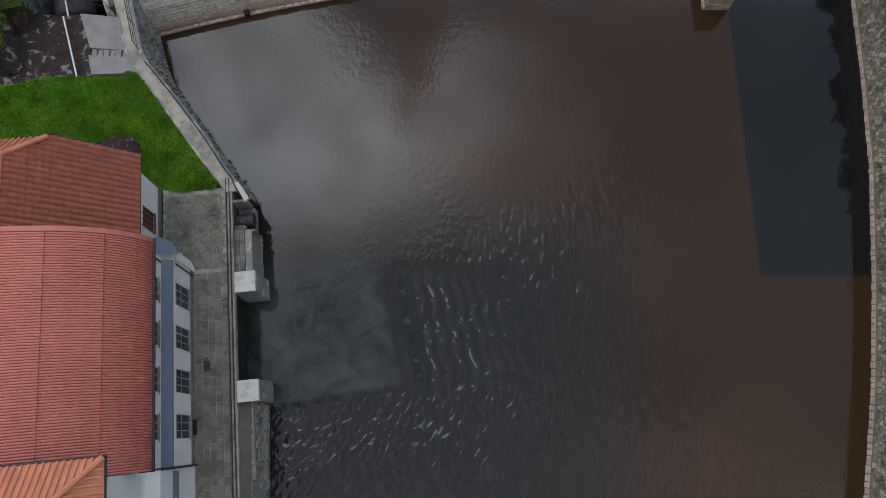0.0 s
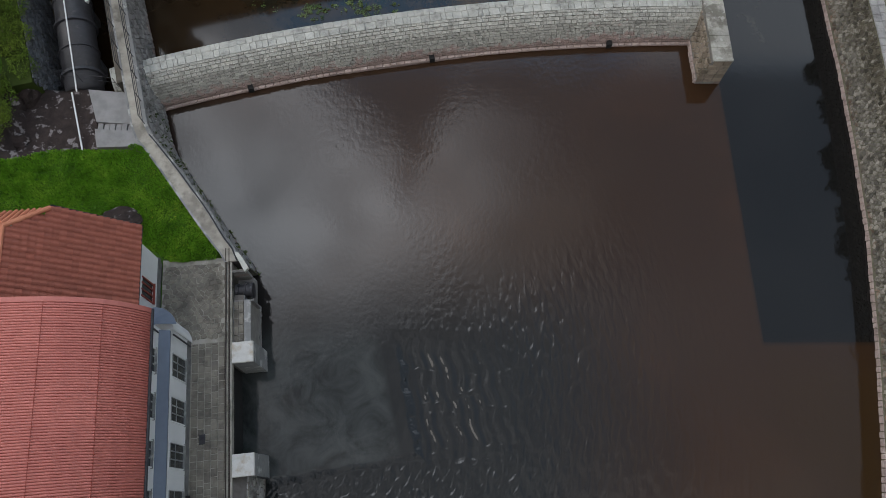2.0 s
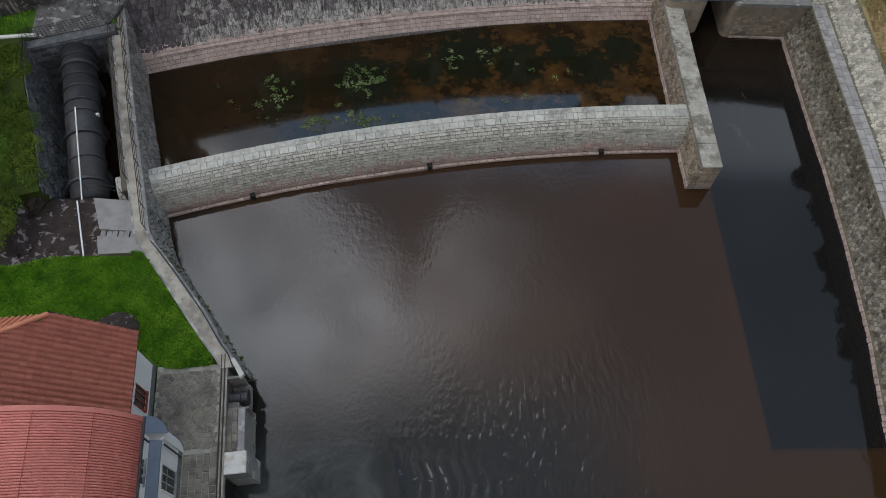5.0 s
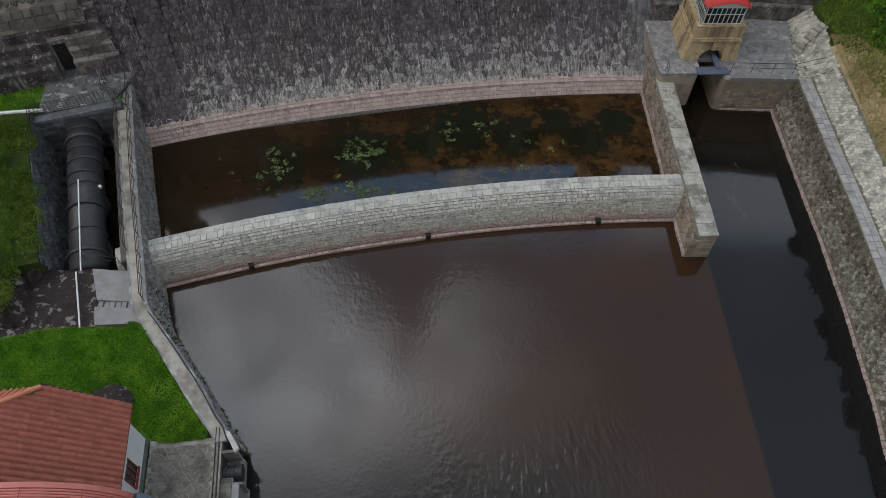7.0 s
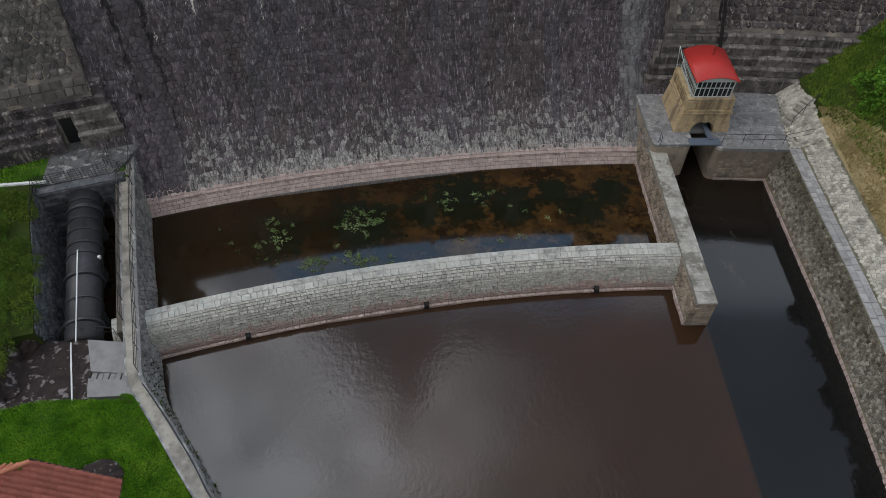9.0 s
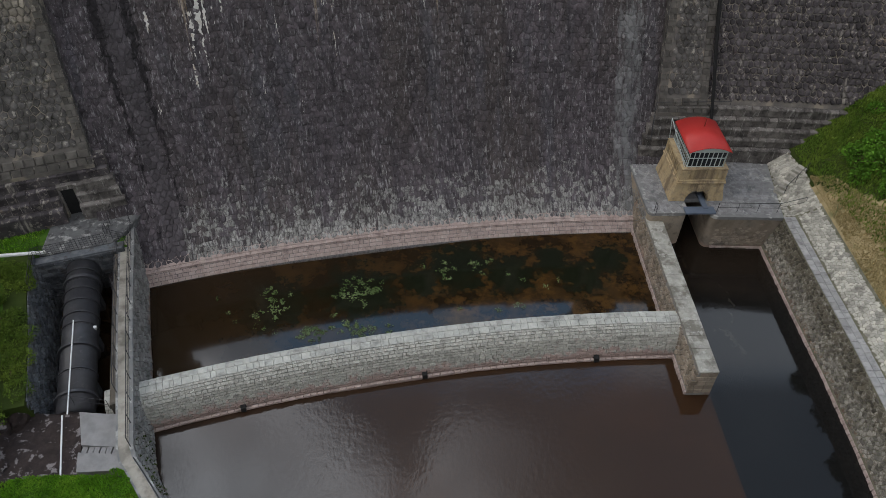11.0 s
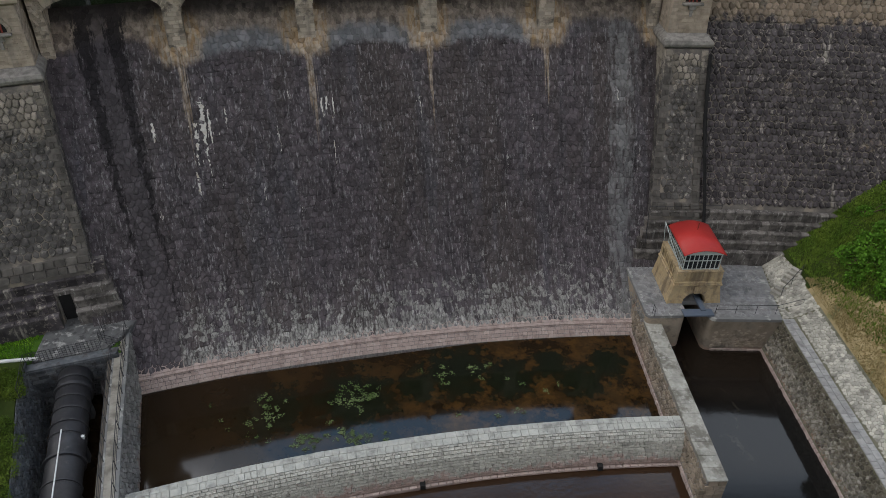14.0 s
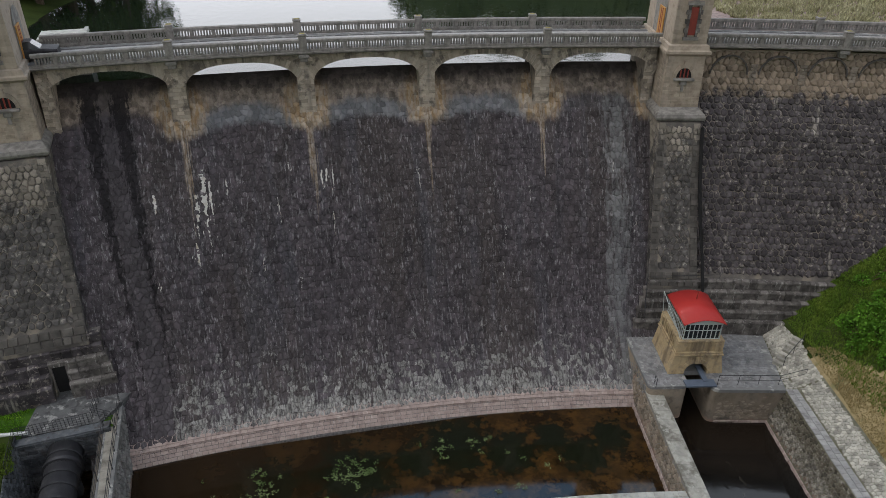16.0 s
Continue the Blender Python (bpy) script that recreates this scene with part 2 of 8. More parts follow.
    run_d = op("ADD", op("MULTIPLY", pier_d, 1.5), op("ADD", op("MULTIPLY", grain(5.0, 0.16, 5, 0.65, 20.0), 1.0), op("MULTIPLY", op("MAXIMUM", op("SUBTRACT", 19.6, z), 0.0), 0.035)))
    col = mix(op("MULTIPLY", ramp(run_d, 0.72, 0.6, 0.8), op("MULTIPLY", ramp(deg, -15.2, -14.6), ramp(z, 21.0, 20.0))), col, mix(ramp(grain(6.0, 1.5, 4, 0.7, 21.0), 0.4, 0.62), (0.2, 0.145, 0.09), (0.4, 0.35, 0.3)))
    # washed channel below the outermost bay, black along its edges
    course = op("ADD", op("ADD", deg, 15.92), op("MULTIPLY", op("SUBTRACT", z, 12.0), 0.02))
    aside = op("ABSOLUTE", course)
    col = mix(ramp(op("ADD", aside, op("MULTIPLY", grain(1.5, 0.3, 4, 0.6), 0.3)), 0.5, 0.38, 0.75), col, sh(0.075, 0.067, 0.074))
    black = op("ADD", op("ABSOLUTE", op("SUBTRACT", aside, 0.42)), op("MULTIPLY", op("ADD", grain(3.2, 1.1, 6, 0.75, 11.0), op("MULTIPLY", op("SUBTRACT", 22.0, z), 0.012)), 1.2))
    col = mix(ramp(black, 0.9, 0.78, 0.94), col, (0.014, 0.012, 0.014))
    col = mix(ramp(zn, 21.9, 22.8, 0.9), col, (0.045, 0.038, 0.038))
    if isl:
        hs = nd.new("ShaderNodeHueSaturation")
        sm = op("FRACT", op("ADD", nd.new("ShaderNodeObjectInfo").outputs["Random"], geo.outputs["Random Per Island"]))
        ln.new(op("ADD", op("MULTIPLY", sm, 2 * isl), 1 - isl), hs.inputs["Value"])
        ln.new(col, hs.inputs["Color"])
        col = hs.outputs["Color"]
    ln.new(col, bs.inputs["Base Color"])
    bp = nd.new("ShaderNodeBump")
    bp.inputs["Strength"].default_value, bp.inputs["Distance"].default_value = 0.6, 0.06
    ln.new(op("ADD", grain(7.0, 6.0, 4), op("MULTIPLY", grain(2.5, 1.6, 4, 0.6, 22.0), 1.5)), bp.inputs["Height"])
    ln.new(bp.outputs["Normal"], bs.inputs["Normal"])
    return m


M["dam_stone"] = spillway_mat("dam_stone", 0.82, 0.34)
M["dam_joint"] = spillway_mat("dam_joint", 0.9, 0.0)
M["step_stone"] = mat("step_stone", [(0.075, 0.068, 0.064), (0.14, 0.128, 0.119), (0.2, 0.185, 0.17)], 1.8, 0.9, 0.7, 8, isl=0.35,
                      stain=((0.05, 0.045, 0.043), 1.6, 0.5, 0.64, 0.8), run=((0.34, 0.33, 0.31), 5.0, 0.59, 0.64, 0.6))
M["bank_stone"] = mat("bank_stone", [(0.14, 0.13, 0.11), (0.26, 0.245, 0.215), (0.19, 0.175, 0.153)], 1.4, 0.9, 0.7, 10, isl=0.5,
                      stain=((0.09, 0.08, 0.064), 3.4, 0.48, 0.6, 0.8), low=((0.2, 0.13, 0.09), 0.3, 1.0, 0.7), high=((0.085, 0.074, 0.054), 2.4, 1.2, 1.0), fine=3.2)
M["pit_stone"] = mat("pit_stone", [(0.05, 0.057, 0.066), (0.09, 0.098, 0.108), (0.15, 0.155, 0.16)], 1.2, 0.85, 0.7, 8, isl=0.35,
                     stain=((0.05, 0.045, 0.043), 1.6, 0.52, 0.66, 0.8))
M["bank_coping"] = mat("bank_coping", [(0.27, 0.27, 0.268), (0.4, 0.395, 0.385)], 1.6, 0.88, 0.6, 14, isl=0.12, stain=((0.19, 0.19, 0.195), 2.2, 0.52, 0.66, 0.7))
M["moss_joint"] = mat("moss_joint", [(0.1, 0.098, 0.062), (0.2, 0.19, 0.145)], 1.8, 0.95, 0.4, 16)
M["pit_plaster"] = mat("pit_plaster", [(0.085, 0.075, 0.06), (0.15, 0.13, 0.105)], 0.8, 0.9, 0.5, 10, stain=((0.05, 0.046, 0.04), 1.2, 0.5, 0.66))
M["wing_stone"] = mat("wing_stone", [(0.036, 0.032, 0.036), (0.066, 0.058, 0.062), (0.11, 0.1, 0.102)], 1.4, 0.9, 0.8, 8, isl=0.4, along=0.3,
                      stain=((0.32, 0.29, 0.25), 3.0, 0.57, 0.66, 0.75), run=((0.36, 0.33, 0.29), 1.2, 0.62, 0.69, 0.8), high=((0.27, 0.215, 0.16), 22.5, 20.9, 1.6))
M["butt_stone"] = mat("butt_stone", [(0.048, 0.045, 0.045), (0.085, 0.08, 0.077), (0.135, 0.127, 0.12)], 1.6, 0.9, 0.8, 8, isl=0.4,
                      stain=((0.32, 0.3, 0.26), 3.0, 0.57, 0.66, 0.7), high=((0.27, 0.24, 0.2), 19.5, 14.5, 1.2))
M["quoin_stone"] = mat("quoin_stone", [(0.062, 0.058, 0.053), (0.13, 0.12, 0.108)], 1.8, 0.9, 0.6, 9, var=0.3, high=((0.27, 0.24, 0.2), 20.0, 16.5, 1.0), stain=((0.09, 0.08, 0.073), 1.5, 0.52, 0.7))
M["wing_joint"] = mat("wing_joint", [(0.09, 0.082, 0.078), (0.17, 0.156, 0.14)], 0.8, 0.95, 0.4, 12, stain=((0.3, 0.26, 0.21), 0.8, 0.52, 0.64, 0.8), high=((0.28, 0.235, 0.18), 22.5, 20.9, 1.6))
M["crest_stone"] = mat("crest_stone", [(0.31, 0.265, 0.21), (0.44, 0.38, 0.31), (0.37, 0.33, 0.28)], 2.0, 0.88, 0.6, 12, isl=0.3, stain=((0.1, 0.09, 0.082), 1.3, 0.52, 0.64, 0.75),
                       streak=((0.1, 0.095, 0.09), 0.9, 0.52, 0.7, 0.75))
M["arch_stone"] = mat("arch_stone", [(0.16, 0.138, 0.11), (0.25, 0.215, 0.175), (0.2, 0.175, 0.145)], 2.0, 0.9, 0.6, 12, isl=0.3, stain=((0.08, 0.07, 0.065), 1.3, 0.5, 0.62, 0.75))
M["tower_stone"] = mat("tower_stone", [(0.27, 0.222, 0.172), (0.41, 0.345, 0.275), (0.335, 0.283, 0.225)], 1.4, 0.88, 0.4, 14, var=0.14, isl=0.14,
                       streak=((0.2, 0.185, 0.16), 0.8, 0.55, 0.72, 0.6))
M["rail_stone"] = mat("rail_stone", [(0.2, 0.188, 0.172), (0.32, 0.302, 0.28)], 2.5, 0.9, 0.3, 20, stain=((0.11, 0.105, 0.1), 3.0, 0.5, 0.68, 0.6), run=((0.12, 0.115, 0.105), 1.2, 0.52, 0.66, 0.6))
M["lichen"] = mat("lichen", [(0.2, 0.17, 0.05), (0.26, 0.22, 0.09)], 4, 0.95)
M["pink_stone"] = mat("pink_stone", [(0.3, 0.232, 0.21), (0.4, 0.32, 0.29), (0.35, 0.29, 0.27)], 1.6, 0.85, 0.5, 14, isl=0.12,
                      stain=((0.2, 0.155, 0.145), 1.8, 0.52, 0.7), run=((0.48, 0.42, 0.39), 4.0, 0.58, 0.68, 0.7))
M["weir_stone"] = mat("weir_stone", [(0.25, 0.25, 0.225), (0.4, 0.395, 0.355), (0.32, 0.325, 0.295)], 2.2, 0.85, 0.7, 12, isl=0.16,
                      stain=((0.16, 0.15, 0.135), 4.0, 0.55, 0.68, 0.7), low=((0.34, 0.25, 0.225), 0.1, 1.2, 1.5), run=((0.45, 0.42, 0.38), 3.5, 0.56, 0.66, 0.7), fine=2.2)
M["cap_stone"] = mat("cap_stone", [(0.36, 0.365, 0.335), (0.49, 0.49, 0.45)], 2.0, 0.85, 0.5, 14, var=0.08,
                     stain=((0.2, 0.2, 0.185), 1.2, 0.52, 0.7))
M["pier_top"] = mat("pier_top", [(0.27, 0.265, 0.235), (0.42, 0.41, 0.365)], 2.2, 0.88, 0.6, 14, var=0.06, stain=((0.12, 0.11, 0.09), 0.9, 0.5, 0.6, 0.75), run=((0.5, 0.49, 0.45), 2.4, 0.57, 0.65, 0.6))
M["wall_stone"] = mat("wall_stone", [(0.15, 0.15, 0.145), (0.24, 0.235, 0.225), (0.19, 0.185, 0.175)], 0.8, 0.9, 0.5, 10, isl=0.25,
                      stain=((0.09, 0.085, 0.08), 1.2, 0.52, 0.7), low=((0.2, 0.14, 0.115), 0.1, 0.9, 0.9))
M["brown_stone"] = mat("brown_stone", [(0.17, 0.14, 0.105), (0.27, 0.225, 0.175), (0.2, 0.175, 0.145)], 0.7, 0.9, 0.5, 10, isl=0.28,
                       stain=((0.1, 0.085, 0.07), 1.2, 0.52, 0.7), low=((0.3, 0.2, 0.16), 0.15, 0.8, 0.9))
M["mortar"] = mat("mortar", [(0.17, 0.16, 0.15), (0.25, 0.24, 0.22)], 2, 0.95, 0.3, 20, low=((0.18, 0.13, 0.11), 0.1, 0.9, 0.9))
M["pale_mortar"] = mat("pale_mortar", [(0.22, 0.21, 0.18), (0.38, 0.36, 0.315)], 1.4, 0.95, 0.4, 18, stain=((0.13, 0.125, 0.1), 0.9, 0.5, 0.64, 0.8))
# dark mortar of wall cores; also the painted shadow outlining the blind arches
M["mortar_and_arch_shadow"] = mat("mortar_and_arch_shadow", [(0.07, 0.065, 0.06), (0.12, 0.11, 0.1)], 2, 0.95, 0.3, 20)
M["slab"] = mat("slab", [(0.16, 0.165, 0.17), (0.25, 0.25, 0.245)], 1.0, 0.85, 0.4, 20, stain=((0.42, 0.42, 0.4), 1.3, 0.54, 0.63),
                streak=((0.13, 0.13, 0.13), 1.1, 0.55, 0.7, 0.5))
M["landing"] = mat("landing", [(0.085, 0.088, 0.092), (0.16, 0.162, 0.163)], 1.2, 0.85, 0.5, 16, stain=((0.4, 0.4, 0.385), 1.3, 0.55, 0.63),
                   run=((0.05, 0.05, 0.05), 1.6, 0.52, 0.62, 0.7))
M["concrete"] = mat("concrete", [(0.2, 0.197, 0.197), (0.27, 0.265, 0.262)], 1.6, 0.85, 0.4, 20, stain=((0.2, 0.195, 0.19), 1.8, 0.55, 0.75))
M["slab_paving"] = mat("slab_paving", [(0.17, 0.175, 0.185), (0.26, 0.26, 0.265), (0.2, 0.2, 0.2)], 1.6, 0.85, 0.6, 14, isl=0.2,
                       stain=((0.38, 0.37, 0.35), 2.2, 0.58, 0.68, 0.7), run=((0.11, 0.11, 0.11), 0.8, 0.52, 0.66, 0.7))
M["paving"] = mat("paving", [(0.1, 0.09, 0.075), (0.2, 0.182, 0.15), (0.15, 0.138, 0.117)], 1.6, 0.88, 0.5, 20, var=0.2,
                  stain=((0.085, 0.08, 0.068), 0.9, 0.48, 0.66, 0.8))
M["path_stone"] = mat("path_stone", [(0.27, 0.25, 0.215), (0.37, 0.35, 0.305)], 1.4, 0.88, 0.5, 20, isl=0.12, stain=((0.15, 0.14, 0.12), 1.1, 0.5, 0.66), run=((0.12, 0.11, 0.095), 0.5, 0.52, 0.64, 0.6))
M["pale_stone"] = mat("pale_stone", [(0.34, 0.328, 0.285), (0.52, 0.5, 0.44)], 1.6, 0.88, 0.5, 16, isl=0.28, stain=((0.22, 0.215, 0.185), 1.6, 0.5, 0.66))
M["sandstone"] = mat("sandstone", [(0.33, 0.245, 0.14), (0.46, 0.355, 0.21), (0.38, 0.3, 0.19)], 1.6, 0.85, 0.5, 14, isl=0.12,
                     streak=((0.12, 0.095, 0.07), 1.4, 0.5, 0.66, 0.75), stain=((0.24, 0.2, 0.15), 2.4, 0.52, 0.66, 0.7))
M["white_wall"] = mat("white_wall", [(0.62, 0.63, 0.64), (0.7, 0.71, 0.72)], 0.8, 0.85, 0.1, 40, streak=((0.5, 0.5, 0.5), 1.5, 0.55, 0.75, 0.5))
M["plinth"] = mat("plinth", [(0.1, 0.1, 0.1), (0.19, 0.19, 0.19)], 2.5, 0.9, 0.5, 12)
M["blue_metal"] = mat("blue_metal", [(0.09, 0.115, 0.16), (0.12, 0.15, 0.2)], 1.2, 0.5, 0.05, 30, spec=0.5)
M["rail_iron"] = mat("rail_iron", [(0.03, 0.026, 0.023), (0.065, 0.052, 0.043)], 4, 0.8, 0.2, 30)
M["dark_metal"] = mat("dark_metal", [(0.03, 0.03, 0.035), (0.06, 0.06, 0.065)], 3, 0.55, 0.1, 30, metal=0.4)
M["pipe_iron"] = mat("pipe_iron", [(0.024, 0.025, 0.029), (0.05, 0.05, 0.056)], 1.0, 0.48, 0.15, 20, spec=0.5, stain=((0.1, 0.095, 0.09), 2.2, 0.58, 0.72, 0.5))
M["white_paint"] = mat("white_paint", [(0.66, 0.68, 0.68), (0.78, 0.79, 0.78)], 2, 0.5, 0.05)
M["glaze_bar"] = mat("glaze_bar", [(0.42, 0.47, 0.46), (0.5, 0.55, 0.54)], 3, 0.5, 0.05)
M["red_sheet"] = mat("red_sheet", [(0.42, 0.028, 0.025), (0.5, 0.04, 0.033)], 0.7, 0.45, 0.05, 20, spec=0.4, stain=((0.42, 0.05, 0.04), 1.5, 0.55, 0.75))
M["barrel_red"] = mat("barrel_red", [(0.38, 0.118, 0.097), (0.47, 0.16, 0.13)], 0.35, 0.5, 0.08, 20, spec=0.4, stain=((0.34, 0.1, 0.085), 0.5, 0.55, 0.75, 0.6))
M["tile_red"] = mat("tile_red", [(0.25, 0.078, 0.052), (0.35, 0.118, 0.08)], 2, 0.75, 0.2, 25, var=0.12)
M["tile_orange"] = mat("tile_orange", [(0.46, 0.17, 0.1), (0.54, 0.22, 0.13)], 2, 0.75, 0.2, 25, isl=0.08)
M["wood"] = mat("wood", [(0.42, 0.2, 0.05), (0.52, 0.27, 0.08)], 3, 0.6, 0.1, 20, stretch=(6, 6, 0.6))
M["red_frame"] = mat("red_frame", [(0.2, 0.04, 0.03), (0.25, 0.05, 0.035)], 3, 0.6, 0.05)
M["asphalt"] = mat("asphalt", [(0.36, 0.35, 0.345), (0.46, 0.45, 0.44)], 0.8, 0.9, 0.2, 40)
M["lime"] = mat("lime", [(0.5, 0.49, 0.46), (0.62, 0.61, 0.58)], 3, 0.9, 0.3, 15, stain=((0.4, 0.33, 0.24), 2.0, 0.52, 0.7))
M["hill_blade"] = mat("hill_blade", [(0.09, 0.17, 0.02), (0.2, 0.28, 0.046)], 0.8, 0.8, 0, spec=0.15, isl=0.4)
M["olive_blade"] = mat("olive_blade", [(0.31, 0.3, 0.17), (0.5, 0.48, 0.32)], 0.4, 0.9, 0, spec=0.1, isl=0.35)
M["straw"] = mat("straw", [(0.34, 0.27, 0.125), (0.52, 0.43, 0.24)], 0.6, 0.9, 0, spec=0.1, isl=0.3)
M["grass"] = mat("grass", [(0.035, 0.085, 0.011), (0.055, 0.125, 0.016), (0.075, 0.145, 0.022)], 1.6, 0.95, 0.9, 9, spec=0.1,
                 stain=((0.085, 0.1, 0.025), 0.25, 0.55, 0.75, 0.6))
M["wood_floor"] = mat("wood_floor", [(0.025, 0.04, 0.009), (0.05, 0.07, 0.016)], 0.4, 0.95, 0.8, 3, spec=0.1)
M["blade"] = mat("blade", [(0.075, 0.19, 0.01), (0.15, 0.33, 0.022), (0.27, 0.45, 0.045)], 0.9, 0.8, 0, spec=0.15, isl=0.5)
M["dry"] = mat("dry", [(0.28, 0.22, 0.11), (0.4, 0.32, 0.18)], 1.4, 0.95, 0.6, 9, stain=((0.07, 0.1, 0.03), 0.7, 0.5, 0.68))
M["rock"] = mat("rock", [(0.016, 0.011, 0.01), (0.042, 0.03, 0.027)], 1.6, 0.85, 1.0, 6, stain=((0.22, 0.2, 0.2), 1.7, 0.57, 0.62, 0.85))
M["mud"] = mat("mud", [(0.045, 0.036, 0.024), (0.11, 0.088, 0.057)], 0.8, 0.9, 0.5, 8, stain=((0.14, 0.12, 0.03), 0.6, 0.55, 0.7))
M["gravel"] = mat("gravel", [(0.22, 0.165, 0.15), (0.33, 0.255, 0.235)], 1.6, 0.9, 0.9, 3, stain=((0.42, 0.35, 0.31), 0.9, 0.52, 0.66, 0.7), run=((0.12, 0.09, 0.082), 2.2, 0.55, 0.64, 0.7))
M["leaf"] = mat("leaf", [(0.06, 0.15, 0.012), (0.11, 0.25, 0.022)], 0.8, 0.7, 0, spec=0.2, isl=0.4)
M["leaf_shrub"] = mat("leaf_shrub", [(0.045, 0.085, 0.01), (0.11, 0.165, 0.022)], 0.6, 0.8, 0, spec=0.15, isl=0.4)
M["leaf_olive"] = mat("leaf_olive", [(0.05, 0.095, 0.01), (0.13, 0.185, 0.025)], 0.5, 0.75, 0, spec=0.15, isl=0.45)
M["leaf_dark"] = mat("leaf_dark", [(0.03, 0.052, 0.009), (0.07, 0.1, 0.019)], 0.7, 0.8, 0, spec=0.15, isl=0.4)
M["bark"] = mat("bark", [(0.06, 0.045, 0.03), (0.12, 0.09, 0.06)], 4, 0.95, 0.6, 12)
M["lily"] = mat("lily", [(0.04, 0.07, 0.018), (0.15, 0.19, 0.09)], 0.5, 0.95, 0, isl=0.35, spec=0.05)
# near-black: painted shade inside openings, and the downpipe's own colour
M["shade_pipe_black"] = mat("shade_pipe_black", [(0.012, 0.012, 0.013), (0.02, 0.02, 0.02)], 2, 0.95, 0)
M["yellow"] = mat("yellow", [(0.6, 0.5, 0.04), (0.7, 0.58, 0.06)], 2, 0.8, 0)


def glass(name, col):
    m = bpy.data.materials.new(name)
    m.use_nodes = True
    b = m.node_tree.nodes["Principled BSDF"]
    b.inputs["Base Color"].default_value = (*col, 1)
    b.inputs["Roughness"].default_value, b.inputs["Specular IOR Level"].default_value = 0.06, 0.6
    return m


M["glass"] = glass("glass", (0.025, 0.03, 0.035))


def water(name, body, second, rip, kind):
    """Still or rippled water: a murky body colour under a clear gloss."""
    m = bpy.data.materials.new(name)
    m.use_nodes = True
    nd, ln = m.node_tree.nodes, m.node_tree.links
    bs = nd["Principled BSDF"]
    bs.inputs["Roughness"].default_value, bs.inputs["IOR"].default_value = 0.055, 1.42
    geo = nd.new("ShaderNodeNewGeometry")
    sep = nd.new("ShaderNodeSeparateXYZ")
    ln.new(geo.outputs["Position"], sep.inputs[0])
    X, Y = sep.outputs["X"], sep.outputs["Y"]

    def math_(op, a, b=None, c=None):
        n = nd.new("ShaderNodeMath")
        n.operation = op
        for i, v in enumerate((a, b, c)):
            if v is None:
                continue
            if isinstance(v, (int, float)):
                n.inputs[i].default_value = v
            else:
                ln.new(v, n.inputs[i])
        return n.outputs[0]

    def ramp(v, a, b):
        n = nd.new("ShaderNodeMapRange")
        n.interpolation_type = "SMOOTHSTEP"
        n.inputs["From Min"].default_value, n.inputs["From Max"].default_value = a, b
        ln.new(v, n.inputs["Value"])
        return n.outputs["Result"]

    def tex(sc, det=3, sx=1.0, sy=1.0, ro=0.5, dist=0.0):
        mp = nd.new("ShaderNodeMapping")
        mp.inputs["Scale"].default_value = (sx, sy, 1)
        ln.new(geo.outputs["Position"], mp.inputs["Vector"])
        n = nd.new("ShaderNodeTexNoise")
        n.inputs["Scale"].default_value, n.inputs["Detail"].default_value = sc, det
        n.inputs["Roughness"].default_value, n.inputs["Distortion"].default_value = ro, dist
        ln.new(mp.outputs["Vector"], n.inputs["Vector"])
        return n.outputs["Fac"]

    def mix(f, a, b):
        n = nd.new("ShaderNodeMix")
        n.data_type = "RGBA"
        ln.new(f, n.inputs[0])
        for i, v in ((6, a), (7, b)):
            if isinstance(v, tuple):
                n.inputs[i].default_value = (*v, 1)
            else:
                ln.new(v, n.inputs[i])
        return n.outputs[2]

    if kind == "basin":
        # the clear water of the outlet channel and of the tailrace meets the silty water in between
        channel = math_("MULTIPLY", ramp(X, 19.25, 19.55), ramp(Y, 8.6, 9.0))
        race = math_("MAXIMUM", math_("MULTIPLY", ramp(X, 17.0, 4.0), ramp(Y, 17.0, 8.0)), math_("MULTIPLY", ramp(X, 1.0, -13.0), ramp(Y, 33.0, 12.0)))
        race = math_("MULTIPLY", race, ramp(tex(0.12, 3), 0.05, 0.4))
        col = mix(ramp(tex(0.09, 4), 0.45, 0.75), body, (body[0] * 1.35, body[1] * 1.22, body[2] * 1.1))
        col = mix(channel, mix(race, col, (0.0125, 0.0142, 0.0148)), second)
        # pale scum drawn out by the outlet's current
        mid = math_("ABSOLUTE", math_("ADD", math_("SUBTRACT", X, 23.0), math_("MULTIPLY", math_("SUBTRACT", tex(0.3, 4, ro=0.6), 0.5), 7.0)))
        scum = math_("MULTIPLY", math_("MULTIPLY", ramp(mid, 0.3, 0.0), ramp(tex(0.9, 5, ro=0.7), 0.42, 0.68)), math_("MULTIPLY", ramp(Y, 41.0, 38.0), ramp(Y, 28.0, 33.0)))
        col = mix(math_("MULTIPLY", scum, 0.6), col, (0.07, 0.066, 0.052))
        shallow = math_("MULTIPLY", ramp(X, 12.0, 25.0), ramp(Y, 9.5, 6.0))
        col = mix(math_("MULTIPLY", shallow, ramp(tex(0.15, 4), 0.2, 0.6)), col, (0.033, 0.018, 0.007))
        # aerated water welling up before the tailrace
        well = math_("MULTIPLY", math_("MULTIPLY", ramp(math_("ADD", X, math_("MULTIPLY", Y, 0.2)), -0.9, -1.5), ramp(math_("SUBTRACT", Y, math_("MULTIPLY", X, 0.16)), 2.6, 3.2)), ramp(Y, 10.5, 8.0))
        col = mix(math_("MULTIPLY", well, ramp(tex(0.5, 5, ro=0.65, dist=0.8), 0.25, 0.7)), col, (0.046, 0.052, 0.051))
